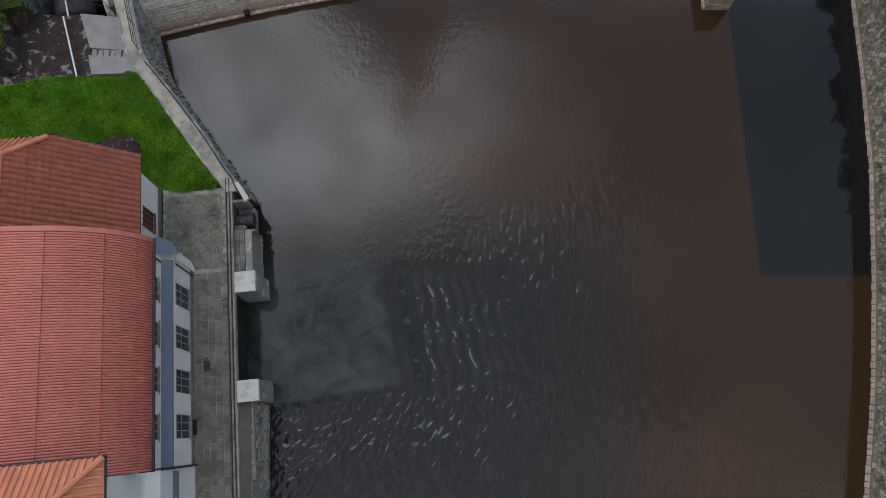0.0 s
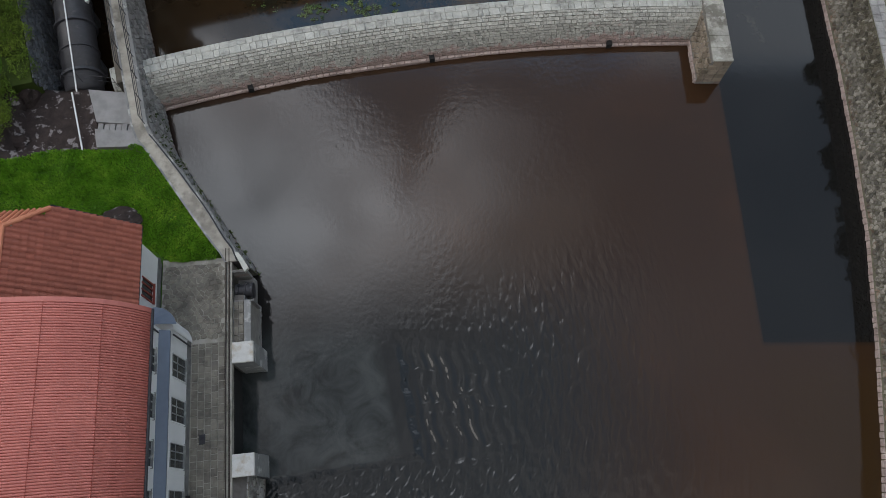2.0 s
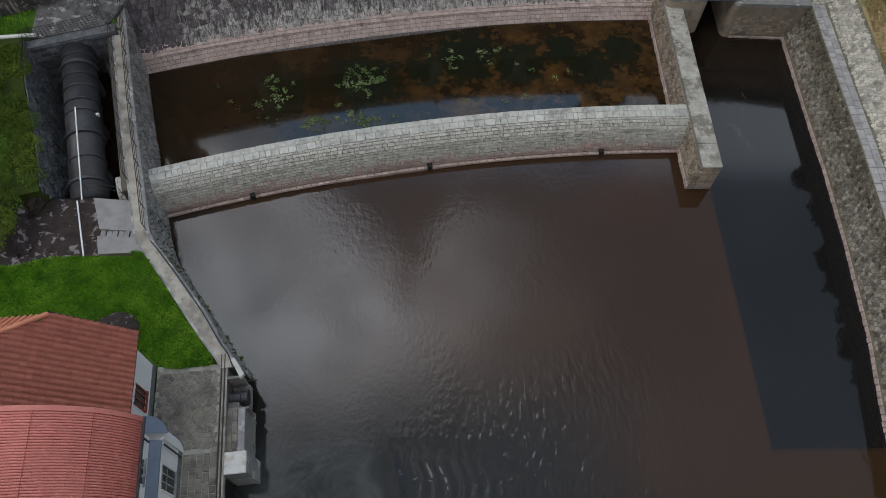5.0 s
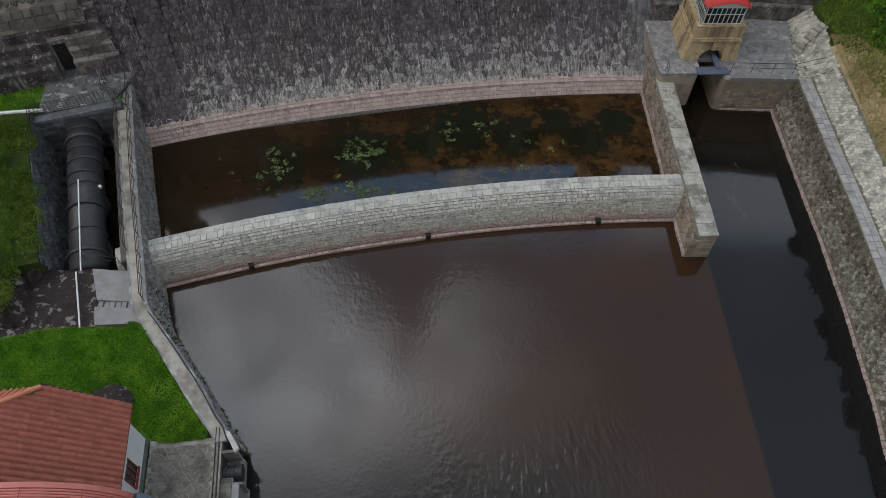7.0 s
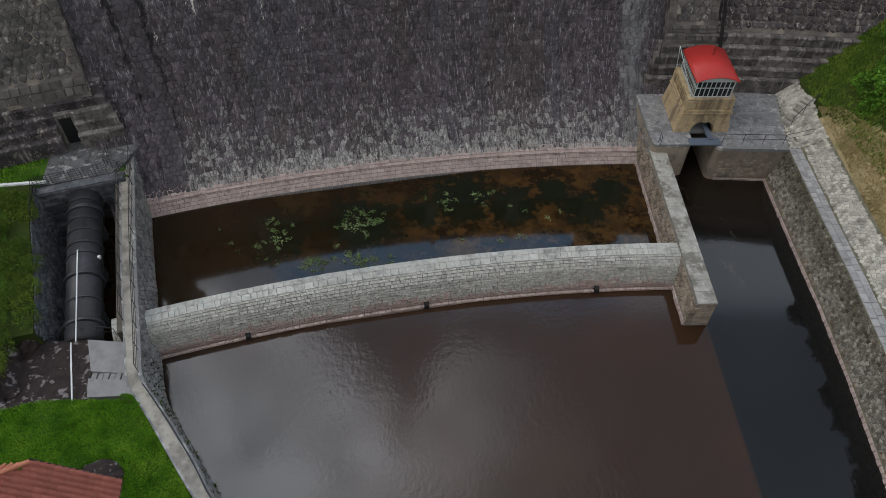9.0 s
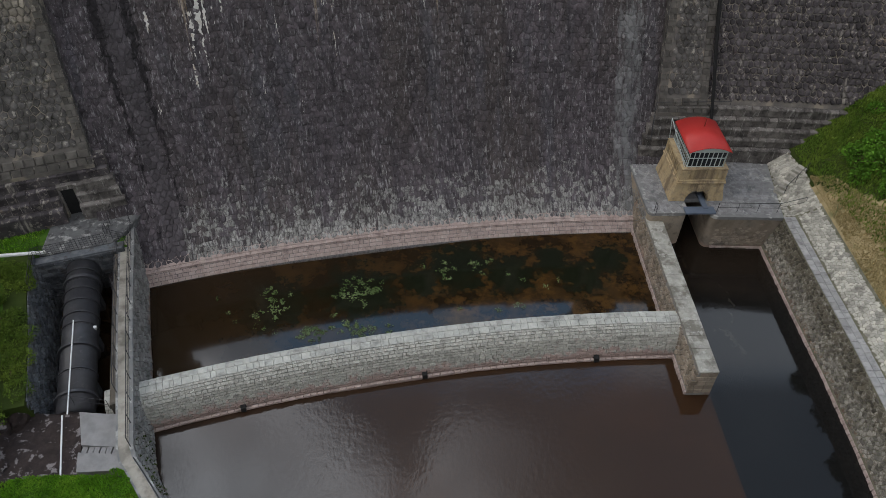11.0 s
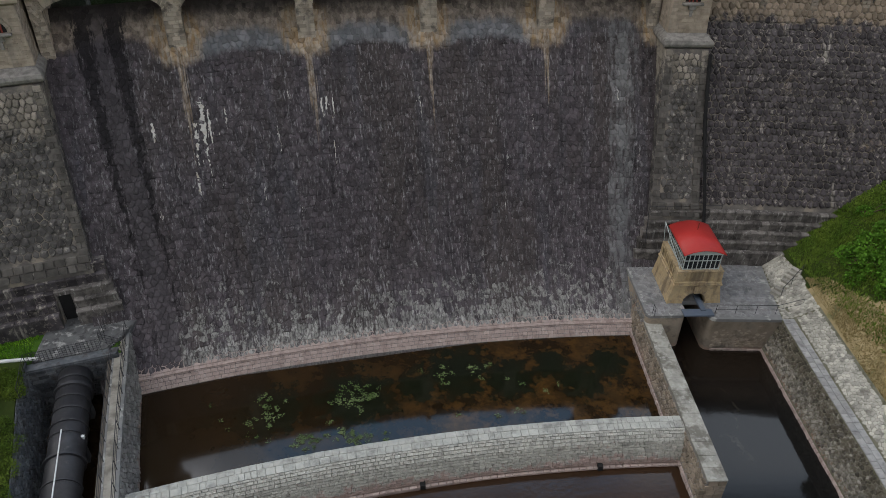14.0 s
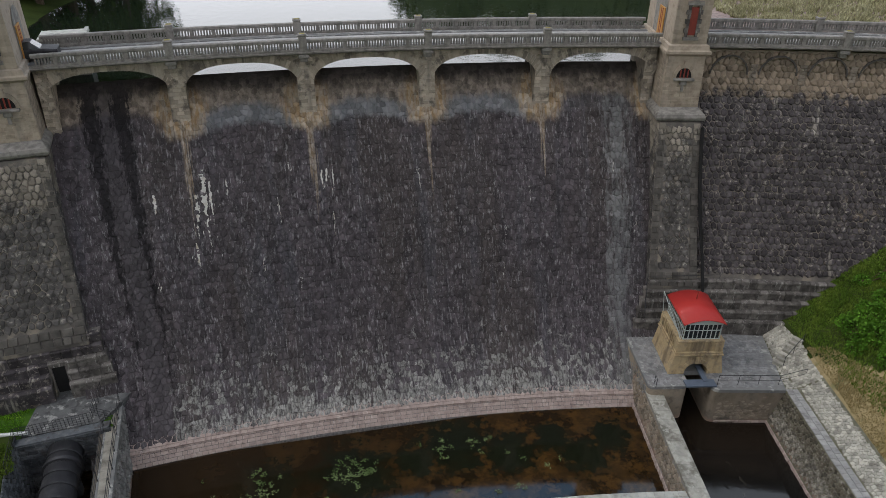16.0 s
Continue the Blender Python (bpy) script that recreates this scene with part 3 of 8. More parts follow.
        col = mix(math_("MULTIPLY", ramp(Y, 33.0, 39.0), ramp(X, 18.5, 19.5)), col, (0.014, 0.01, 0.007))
    elif kind == "pool":
        col = mix(ramp(tex(0.35, 5, ro=0.65), 0.42, 0.66), body, second)
        silt = math_("MULTIPLY", ramp(tex(0.9, 6, ro=0.7), 0.46, 0.62), ramp(X, -4.0, 3.0))
        col = mix(math_("MULTIPLY", silt, 0.8), col, (0.075, 0.038, 0.011))
        # dark weed beds under the surface
        bed = None
        for bx, by, br in ((-11.0, 35.1, 3.1), (-4.6, 36.2, 3.5), (3.0, 38.9, 3.6), (-16.2, 34.6, 1.8), (10.5, 39.4, 1.8), (15.0, 39.5, 2.0), (7.0, 38.0, 2.6), (12.6, 37.6, 2.4), (0.0, 37.4, 2.0)):
            dx, dy = math_("SUBTRACT", X, bx), math_("SUBTRACT", Y, by)
            dd = math_("SQRT", math_("ADD", math_("MULTIPLY", dx, dx), math_("MULTIPLY", dy, dy)))
            one = ramp(math_("ADD", math_("DIVIDE", dd, br), math_("MULTIPLY", tex(1.1, 6, ro=0.7), 2.6)), 2.35, 1.8)
            bed = one if bed is None else math_("MAXIMUM", bed, one)
        col = mix(bed, col, (0.009, 0.011, 0.006))
        col = mix(ramp(X, -6.0, -18.0), col, (0.02, 0.0125, 0.0065))
    else:
        col = mix(ramp(tex(0.05, 3), 0.4, 0.7), body, second)
    ln.new(col, bs.inputs["Base Color"])
    fine = tex(rip[0], 4, 1.0, 0.75)
    h = math_("MULTIPLY", fine, rip[1])
    if kind == "basin":
        h = math_("MULTIPLY", h, math_("ADD", 0.25, ramp(tex(0.16, 3, 1.0, 0.7), 0.44, 0.62)))
    if kind == "basin":
        # waves that the tailrace throws out over the basin
        q = math_("ADD", X, math_("MULTIPLY", math_("SUBTRACT", Y, 5.8), 0.2))
        p = math_("SUBTRACT", Y, math_("MULTIPLY", X, 0.16))
        wander = math_("MULTIPLY", math_("SUBTRACT", tex(0.6, 4), 0.5), 0.9)
        qw, pw_n = math_("ADD", q, wander), math_("ADD", p, wander)
        wob = math_("MULTIPLY", tex(0.45, 3, 1.0, 0.8, 0.5), 5.0)
        wave = math_("SINE", math_("ADD", math_("ADD", math_("MULTIPLY", q, 8.4), wob), math_("MULTIPLY", math_("SINE", math_("MULTIPLY", Y, 3.2)), 0.7)))
        zone = math_("MULTIPLY", ramp(q, -1.2, -0.5), ramp(q, 6.5, 1.6))
        zone = math_("MULTIPLY", zone, math_("MULTIPLY", ramp(Y, 9.8, 7.6), ramp(Y, 1.2, 3.4)))
        zone = math_("MULTIPLY", zone, math_("ADD", 0.45, math_("MULTIPLY", ramp(tex(0.8, 2, 0.8, 1.0), 0.38, 0.6), 0.7)))
        # smooth upwelling before the tailrace, sharply edged
        flat = math_("MULTIPLY", ramp(qw, -0.8, -1.5), ramp(pw_n, 2.5, 3.1))
        calm = math_("MULTIPLY", flat, ramp(math_("ADD", Y, math_("MULTIPLY", wander, 0.8)), 11.5, 7.0))
        # short-crested waves that fan out from it
        fx_, fy_n = math_("ADD", X, 20.0), math_("SUBTRACT", Y, 8.0)
        rad = math_("SQRT", math_("ADD", math_("MULTIPLY", fx_, fx_), math_("MULTIPLY", fy_n, fy_n)))
        ang = math_("ARCTAN2", fy_n, fx_)
        fan_v = nd.new("ShaderNodeCombineXYZ")
        ln.new(math_("MULTIPLY", rad, 3.1), fan_v.inputs[0])
        ln.new(math_("MULTIPLY", ang, 30.0), fan_v.inputs[1])
        fan_n = nd.new("ShaderNodeTexNoise")
        fan_n.inputs["Scale"].default_value, fan_n.inputs["Detail"].default_value, fan_n.inputs["Distortion"].default_value = 1.0, 0.6, 0.5
        ln.new(fan_v.outputs[0], fan_n.inputs["Vector"])
        quiet = math_("SUBTRACT", 1.0, math_("MULTIPLY", math_("MAXIMUM", calm, math_("MINIMUM", math_("MULTIPLY", zone, 1.6), 0.95)), 0.92))
        far_ = math_("MULTIPLY", ramp(rad, 46.0, 17.0), math_("MULTIPLY", ramp(Y, 24.0, 6.0), ramp(math_("SUBTRACT", math_("SUBTRACT", Y, 6.9), math_("MULTIPLY", X, 0.55)), 6.0, 0.5)))
        near_b = math_("MULTIPLY", ramp(p, 3.0, 1.8), ramp(X, 15.0, 1.0))
        fan = math_("MULTIPLY", fan_n.outputs["Fac"], math_("MULTIPLY", quiet, math_("ADD", math_("MULTIPLY", far_, math_("ADD", 0.034, math_("MULTIPLY", ramp(X, 0.0, 9.0), 0.065))), math_("MULTIPLY", near_b, 0.03))))
        chop = math_("MULTIPLY", tex(3.0, 1, 1.0, 0.7), math_("MULTIPLY", quiet, math_("ADD", math_("MULTIPLY", far_, 0.014), math_("MULTIPLY", near_b, 0.012))))
        h = math_("ADD", math_("ADD", h, fan), math_("ADD", math_("MULTIPLY", math_("MULTIPLY", wave, zone), 0.027), chop))
        # the edge of the upwelling drops into a trough that levels out slowly
        out_ = math_("MAXIMUM", ramp(qw, -1.55, -0.95), ramp(pw_n, 3.05, 2.45))
        trough = math_("MULTIPLY", math_("MULTIPLY", out_, ramp(Y, 9.8, 7.2)), math_("MULTIPLY", ramp(q, 5.0, -0.9), ramp(p, -2.5, 2.5)))
        h = math_("SUBTRACT", h, math_("MULTIPLY", trough, 0.2))
        h = math_("ADD", h, math_("MULTIPLY", tex(5.0, 1, 1.0, 0.7), 0.0025))
        h = math_("MULTIPLY", h, math_("SUBTRACT", 1.0, math_("MULTIPLY", channel, 0.72)))
    bp = nd.new("ShaderNodeBump")
    bp.inputs["Strength"].default_value, bp.inputs["Distance"].default_value = 1.0, 1.0
    ln.new(h, bp.inputs["Height"])
    ln.new(bp.outputs["Normal"], bs.inputs["Normal"])
    return m


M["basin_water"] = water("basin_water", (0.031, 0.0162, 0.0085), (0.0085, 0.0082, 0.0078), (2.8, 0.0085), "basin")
M["pool_water"] = water("pool_water", (0.015, 0.009, 0.004), (0.04, 0.022, 0.008), (1.0, 0.0012), "pool")
M["lake_water"] = water("lake_water", (0.01, 0.016, 0.01), (0.014, 0.02, 0.012), (1.2, 0.012), "lake")


# ---- mesh helpers ----
def ob_of(name, V, F, material, parent=None, label="", smooth=False):
    me = bpy.data.meshes.new(name)
    me.from_pydata([tuple(map(float, v)) for v in V], [], [tuple(int(i) for i in f) for f in F])
    for mm in material if isinstance(material, (list, tuple)) else [material]:
        me.materials.append(mm)
    me.update()
    if smooth:
        me.polygons.foreach_set("use_smooth", [True] * len(me.polygons))
    ob = new(name, me)
    if parent is not None:
        ob.parent = parent
    if label:
        ob["label"] = label
    return ob


def part(name, bm, material, parent, label=""):
    me = bpy.data.meshes.new(name)
    bm.normal_update()
    bm.to_mesh(me)
    bm.free()
    me.materials.append(material)
    ob = new(name, me)
    if parent is not None:
        ob.parent = parent
    if label:
        ob["label"] = label
    return ob


def thing(name, label, category, group="", kind="", at=None):
    ob = new(name)
    ob.empty_display_size = 0.3
    if at is not None:
        ob.location = at
    return tagged(ob, label, category, group, kind)


def shared(name, me, parent, m=None):
    ob = new(name, me)
    if parent is not None:
        ob.parent = parent
    if m is not None:
        ob.matrix_local = m
    return ob


class Bag:
    """Gathers pieces of one mesh."""

    def __init__(self):
        self.V, self.F = [], []

    def add(self, V, F):
        n = len(self.V)
        self.V.extend(tuple(v) for v in V)
        self.F.extend(tuple(i + n for i in f) for f in F)
        return self

    def out(self, name, material, parent=None, label="", smooth=False):
        return ob_of(name, self.V, self.F, material, parent, label, smooth)


BOXF = [(0, 3, 2, 1), (4, 5, 6, 7), (0, 1, 5, 4), (1, 2, 6, 5), (2, 3, 7, 6), (3, 0, 4, 7)]


def box(x0, x1, y0, y1, z0, z1, m=None, b=0.0):
    """A box, its edges chamfered by b."""
    if b <= 0:
        V = [(x0, y0, z0), (x1, y0, z0), (x1, y1, z0), (x0, y1, z0), (x0, y0, z1), (x1, y0, z1), (x1, y1, z1), (x0, y1, z1)]
        F = BOXF
    else:
        bm = bmesh.new()
        bmesh.ops.create_cube(bm, size=1.0)
        for v in bm.verts:
            v.co = (x0 + (v.co.x + 0.5) * (x1 - x0), y0 + (v.co.y + 0.5) * (y1 - y0), z0 + (v.co.z + 0.5) * (z1 - z0))
        bmesh.ops.bevel(bm, geom=list(bm.edges), offset=b, segments=1, affect="EDGES")
        V = [tuple(v.co) for v in bm.verts]
        bm.verts.index_update()
        F = [tuple(v.index for v in f.verts) for f in bm.faces]
        bm.free()
    if m is not None:
        V = [tuple(m @ Vector(v)) for v in V]
    return V, F


def prism(poly, z0, z1):
    n = len(poly)
    V = [(x, y, z0) for x, y in poly] + [(x, y, z1) for x, y in poly]
    F = [tuple(range(n - 1, -1, -1)), tuple(range(n, 2 * n))] + [(i, (i + 1) % n, n + (i + 1) % n, n + i) for i in range(n)]
    return V, F


def loft(rings, closed=True, caps=True):
    """Joins rings of equal length into a skin."""
    n, V, F = len(rings[0]), [p for r in rings for p in r], []
    for k in range(len(rings) - 1):
        for i in range(n if closed else n - 1):
            j = (i + 1) % n
            F.append((k * n + i, k * n + j, (k + 1) * n + j, (k + 1) * n + i))
    if caps and closed:
        F.append(tuple(range(n - 1, -1, -1)))
        F.append(tuple(range((len(rings) - 1) * n, len(rings) * n)))
    return V, F


def tube(pts, r, n=6):
    rings = []
    pts = [Vector(p) for p in pts]
    for i, p in enumerate(pts):
        d = (pts[min(i + 1, len(pts) - 1)] - pts[max(i - 1, 0)]).normalized()
        a = d.orthogonal().normalized() if abs(d.z) > 0.9 else d.cross(Vector((0, 0, 1))).normalized()
        b = d.cross(a)
        rings.append([tuple(p + r * (math.cos(t) * a + math.sin(t) * b)) for t in (2 * math.pi * k / n for k in range(n))])
    return loft(rings)


def normals(path):
    P = np.array(path, float)
    T = np.gradient(P, axis=0)
    T /= np.linalg.norm(T, axis=1)[:, None]
    return P, np.c_[T[:, 1], -T[:, 0]]


def sweep(path, profile):
    """A profile of (offset to the right, z) carried along a plan path."""
    P, N = normals(path)
    return loft([[(p[0] + o * q[0], p[1] + o * q[1], z) for o, z in profile] for p, q in zip(P, N)])


def resample(path, step):
    P = np.array(path, float)
    d = np.r_[0, np.cumsum(np.hypot(*np.diff(P, axis=0).T))]
    s = np.linspace(0, d[-1], max(2, int(d[-1] / step) + 1))
    return [(np.interp(t, d, P[:, 0]), np.interp(t, d, P[:, 1])) for t in s]


def hash01(a, b, k=0.0):
    return np.modf(np.abs(np.sin(a * 12.9898 + b * 78.233 + k * 37.719) * 43758.5453))[0]


def hex_stones(fmap, s0, s1, w0, w1, size, depth, keep=None, seed=0.0, joint=0.9, crown=0.66, squash=1.0, jitter=0.62):
    """Polygonal stones that fill a face, with recessed joints. fmap(s, w, h) gives points h metres off the face."""
    dx, dy = size, size * 0.866 * squash
    I, J = np.meshgrid(np.arange(int((s1 - s0) / dx) + 2), np.arange(int((w1 - w0) / dy) + 2))
    I, J = I.ravel(), J.ravel()
    cs, cw = s0 + (I + 0.5 * (J % 2)) * dx, w0 + J * dy
    ok = (cs > s0 + 0.2 * dx) & (cs < s1 - 0.2 * dx) & (cw > w0 + 0.2 * dy) & (cw < w1 - 0.2 * dy)
    if keep is not None:
        ok &= keep(cs, cw)
    cs, cw = cs[ok], cw[ok]
    n = len(cs)
    ang = np.radians(30 + 60 * np.arange(6))
    ks, kw = cs[:, None] + dx * 0.577 * np.cos(ang), cw[:, None] + dx * 0.577 * squash * np.sin(ang)
    qa, qb = np.round(ks / (dx * 0.25)), np.round(kw / (dy * 0.25))
    ks = ks + (hash01(qa, qb, seed) - 0.5) * dx * jitter
    kw = kw + (hash01(qa, qb, seed + 1) - 0.5) * dy * jitter
    ks, kw = np.clip(ks, s0, s1), np.clip(kw, w0, w1)
    ms, mw = ks.mean(1)[:, None], kw.mean(1)[:, None]
    hgt = (depth * (0.6 + 0.8 * hash01(cs, cw, seed + 2)))[:, None] * np.ones((1, 6))
    rings = []
    for f, hh in ((joint, -0.02 * np.ones_like(hgt)), ((joint + crown) / 2, hgt * 0.75), (crown * 0.8, hgt)):
        a, b = ms + (ks - ms) * f, mw + (kw - mw) * f
        rings.append(fmap(a.ravel(), b.ravel(), hh.ravel()).reshape(n, 6, 3))
    V = np.concatenate(rings, 1).reshape(-1, 3)
    F = []
    for k in range(n):
        o = k * 18
        for r in (0, 6):
            for i in range(6):
                j = (i + 1) % 6
                F.append((o + r + i, o + r + j, o + r + 6 + j, o + r + 6 + i))
        F.append(tuple(o + 12 + i for i in range(6)))
    return V, F


def course_cells(s0, s1, w0, w1, bw, bh, seed=0.0, rag=0.25, sway=0.0):
    """Blocks in courses, (s from, s to, w from, w to)."""
    out, rnd = [], random.Random(int(seed * 1000) + 7)
    rows = max(1, round((w1 - w0) / bh))
    for r in range(rows):
        a, b = ((w0 + (w1 - w0) * (k + (sway * math.sin(7.3 * k + seed) if 0 < k < rows else 0)) / rows) for k in (r, r + 1))
        s = s0 - (bw * (0.5 if r % 2 else 0.0)) * rnd.uniform(0.7, 1.0)
        while s < s1 - 0.05:
            e = s + bw * rnd.uniform(1 - rag, 1 + rag)
            if s1 - e < bw * 0.35:
                e = s1
            if e > s0 + 0.08:
                out.append((max(s, s0), min(e, s1), a, b))
            s = e
    return out


def block(fmap, cell, depth, joint=0.012, slope=0.02):
    s0, s1, w0, w1 = cell
    g, q = joint, joint + min(slope, 0.3 * (s1 - s0), 0.3 * (w1 - w0))
    S = np.array([s0 + g, s1 - g, s1 - g, s0 + g, s0 + q, s1 - q, s1 - q, s0 + q])
    Wv = np.array([w0 + g, w0 + g, w1 - g, w1 - g, w0 + q, w0 + q, w1 - q, w1 - q])
    return fmap(S, Wv, np.r_[np.full(4, -0.02), np.full(4, depth)]), [(4, 5, 6, 7), (0, 1, 5, 4), (1, 2, 6, 5), (2, 3, 7, 6), (3, 0, 4, 7)]


def courses(fmap, s0, s1, w0, w1, bw, bh, depth, seed=0.0, joint=0.012, rag=0.25, keep=None):
    bag = Bag()
    rnd = random.Random(int(seed * 97) + 3)
    for c in course_cells(s0, s1, w0, w1, bw, bh, seed, rag):
        if keep is None or keep(0.5 * (c[0] + c[1]), 0.5 * (c[2] + c[3])):
            bag.add(*block(fmap, c, depth * rnd.uniform(0.6, 1.3), joint))
    return bag


def course_parts(name, fmap, s0, s1, w0, w1, bw, bh, depth, mt, parent, seed=0.0, joint=0.012, rag=0.25, keep=None):
    """Like courses, each block a part of its own."""
    rnd = random.Random(int(seed * 97) + 3)
    for c in course_cells(s0, s1, w0, w1, bw, bh, seed, rag):
        if keep is None or keep(0.5 * (c[0] + c[1]), 0.5 * (c[2] + c[3])):
            ob_of(name, *block(fmap, c, depth * rnd.uniform(0.6, 1.3), joint), mt, parent)


def stone_set(name, one, V, F, mt, parent, label, count=280):
    """Polygonal stones: the first ones as parts, the rest joined."""
    k = min(count, len(V) // 18)
    face = [tuple(f) for f in F[:13]]
    for i in range(k):
        ob_of(one, V[18 * i:18 * i + 18], face, mt, parent)
    rest_ = [tuple(j - 18 * k for j in f) for f in F[13 * k:]]
    if rest_:
        tagged(ob_of(name, V[18 * k:], rest_, mt, parent, label), kind="stuff")


def plane_map(origin, su, wu):
    """s along su, w along wu, h along their cross product."""
    o, a, b = np.array(origin, float), np.array(su, float), np.array(wu, float)
    a, b = a / np.linalg.norm(a), b / np.linalg.norm(b)
    n = np.cross(a, b)
    return lambda s, w, h: o + np.outer(s, a) + np.outer(w, b) + np.outer(h, n)


def path_map(path, profile, side=1.0):
    """s along a plan path, w along a profile of (offset, z), h off it."""
    P, N = normals(path)
    d = np.r_[0, np.cumsum(np.hypot(*np.diff(P, axis=0).T))]
    Q = np.array(profile, float)
    e = np.r_[0, np.cumsum(np.hypot(*np.diff(Q, axis=0).T))]
    G = np.gradient(Q, e, axis=0)
    G /= np.linalg.norm(G, axis=1)[:, None]

    def f(s, w, h):
        px, py = np.interp(s, d, P[:, 0]), np.interp(s, d, P[:, 1])
        nx, ny = np.interp(s, d, N[:, 0]), np.interp(s, d, N[:, 1])
        o, z = np.interp(w, e, Q[:, 0]), np.interp(w, e, Q[:, 1])
        go, gz = np.interp(w, e, G[:, 0]), np.interp(w, e, G[:, 1])
        o, z = o - side * h * gz, z + side * h * go
        return np.c_[px + o * nx, py + o * ny, z]
    return f, d[-1], e[-1]


# ---- plan: all arcs of the dam share one centre ----
OX, OY = 18.0, -92.0


def pol(phi, r, z=None):
    a = radians(phi)
    x, y = OX + r * math.sin(a), OY + r * math.cos(a)
    return (x, y) if z is None else (x, y, z)


def polm(phi, r, z):
    """Local frame on the dam: x along it to the right, y upstream, z up."""
    return Matrix.Translation(pol(phi, r, z)) @ Matrix.Rotation(-radians(phi), 4, "Z")


def arc_sweep(phis, profile):
    return loft([[pol(p, r, z) for r, z in profile] for p in phis])


def arc_map(profile, phi0, rref):
    """s metres along the arc from phi0 at radius rref, w along the profile (r, z) from its foot, h off the downstream face."""
    Q = np.array(profile, float)
    e = np.r_[0, np.cumsum(np.hypot(*np.diff(Q, axis=0).T))]
    G = np.gradient(Q, e, axis=0)
    G /= np.linalg.norm(G, axis=1)[:, None]

    def f(s, w, h):
        r, z = np.interp(w, e, Q[:, 0]), np.interp(w, e, Q[:, 1])
        gr, gz = np.interp(w, e, G[:, 0]), np.interp(w, e, G[:, 1])
        r, z = r - h * gz, z + h * gr
        a = np.radians(phi0) + s / rref
        return np.c_[OX + r * np.sin(a), OY + r * np.cos(a), z]
    return f, e[-1], (lambda phi: math.radians(phi - phi0) * rref), Q, e


def frange(a, b, step):
    n = max(1, round(abs(b - a) / step))
    return [a + (b - a) * i / n for i in range(n + 1)]

# ---- shared plan lines ----
LEFT_WALL = [(-23.2, 47.0), (-22.0, 42.2), (-20.65, 37.2), (-19.3, 32.2), (-18.34, 29.15), (-16.95, 24.5), (-16.25, 21.8), (-15.07, 19.5),
             (-13.72, 17.8), (-12.0, 15.4), (-10.72, 13.96), (-10.08, 12.9), (-9.83, 10.8), (-9.51, 7.4)]
LEFT_WALL_LOW = [(-8.95, 2.6), (-8.61, -3.4), (-8.2, -10.0), (-7.6, -20.0), (-7.0, -45.0), (-7.0, -120.0)]
RIGHT_WALL = [(27.85, 40.6), (27.7, 33.2), (27.66, 27.5), (27.42, 21.8), (26.97, 15.5), (26.0, 8.4), (24.9, 1.9), (23.6, -3.8), (22.2, -9.5),
              (20.4, -17.0), (18.0, -27.0), (16.0, -45.0), (16.0, -120.0)]
QX, QY = -12.3, 3.4
EX, EY = 0.9955, 0.0945


def pw(e, n):
    """Power house plan: e metres out of its long wall, n metres along it."""
    return QX + e * EX - n * EY, QY + e * EY + n * EX


PWM = Matrix(((EX, -EY, 0, QX), (EY, EX, 0, QY), (0, 0, 1, 0), (0, 0, 0, 1)))
PIT_L = [(19.5, -23.2), (25.0, -23.6), (29.0, -24.9), (33.0, -26.6), (37.3, -27.7)]
PIT_R = [(19.5, -17.5), (24.0, -18.5), (30.0, -20.2), (37.3, -22.3)]


# ---- ground: one sheet to the horizon ----
def smooth01(t):
    t = np.clip(t, 0, 1)
    return t * t * (3 - 2 * t)


def line_distance(path, x, y):
    d = np.full(np.shape(x), 1e9)
    for (ax_, ay), (bx, by) in zip(path, path[1:]):
        ux, uy = bx - ax_, by - ay
        t = np.clip(((x - ax_) * ux + (y - ay) * uy) / (ux * ux + uy * uy), 0, 1)
        d = np.minimum(d, np.hypot(x - ax_ - t * ux, y - ay - t * uy))
    return d


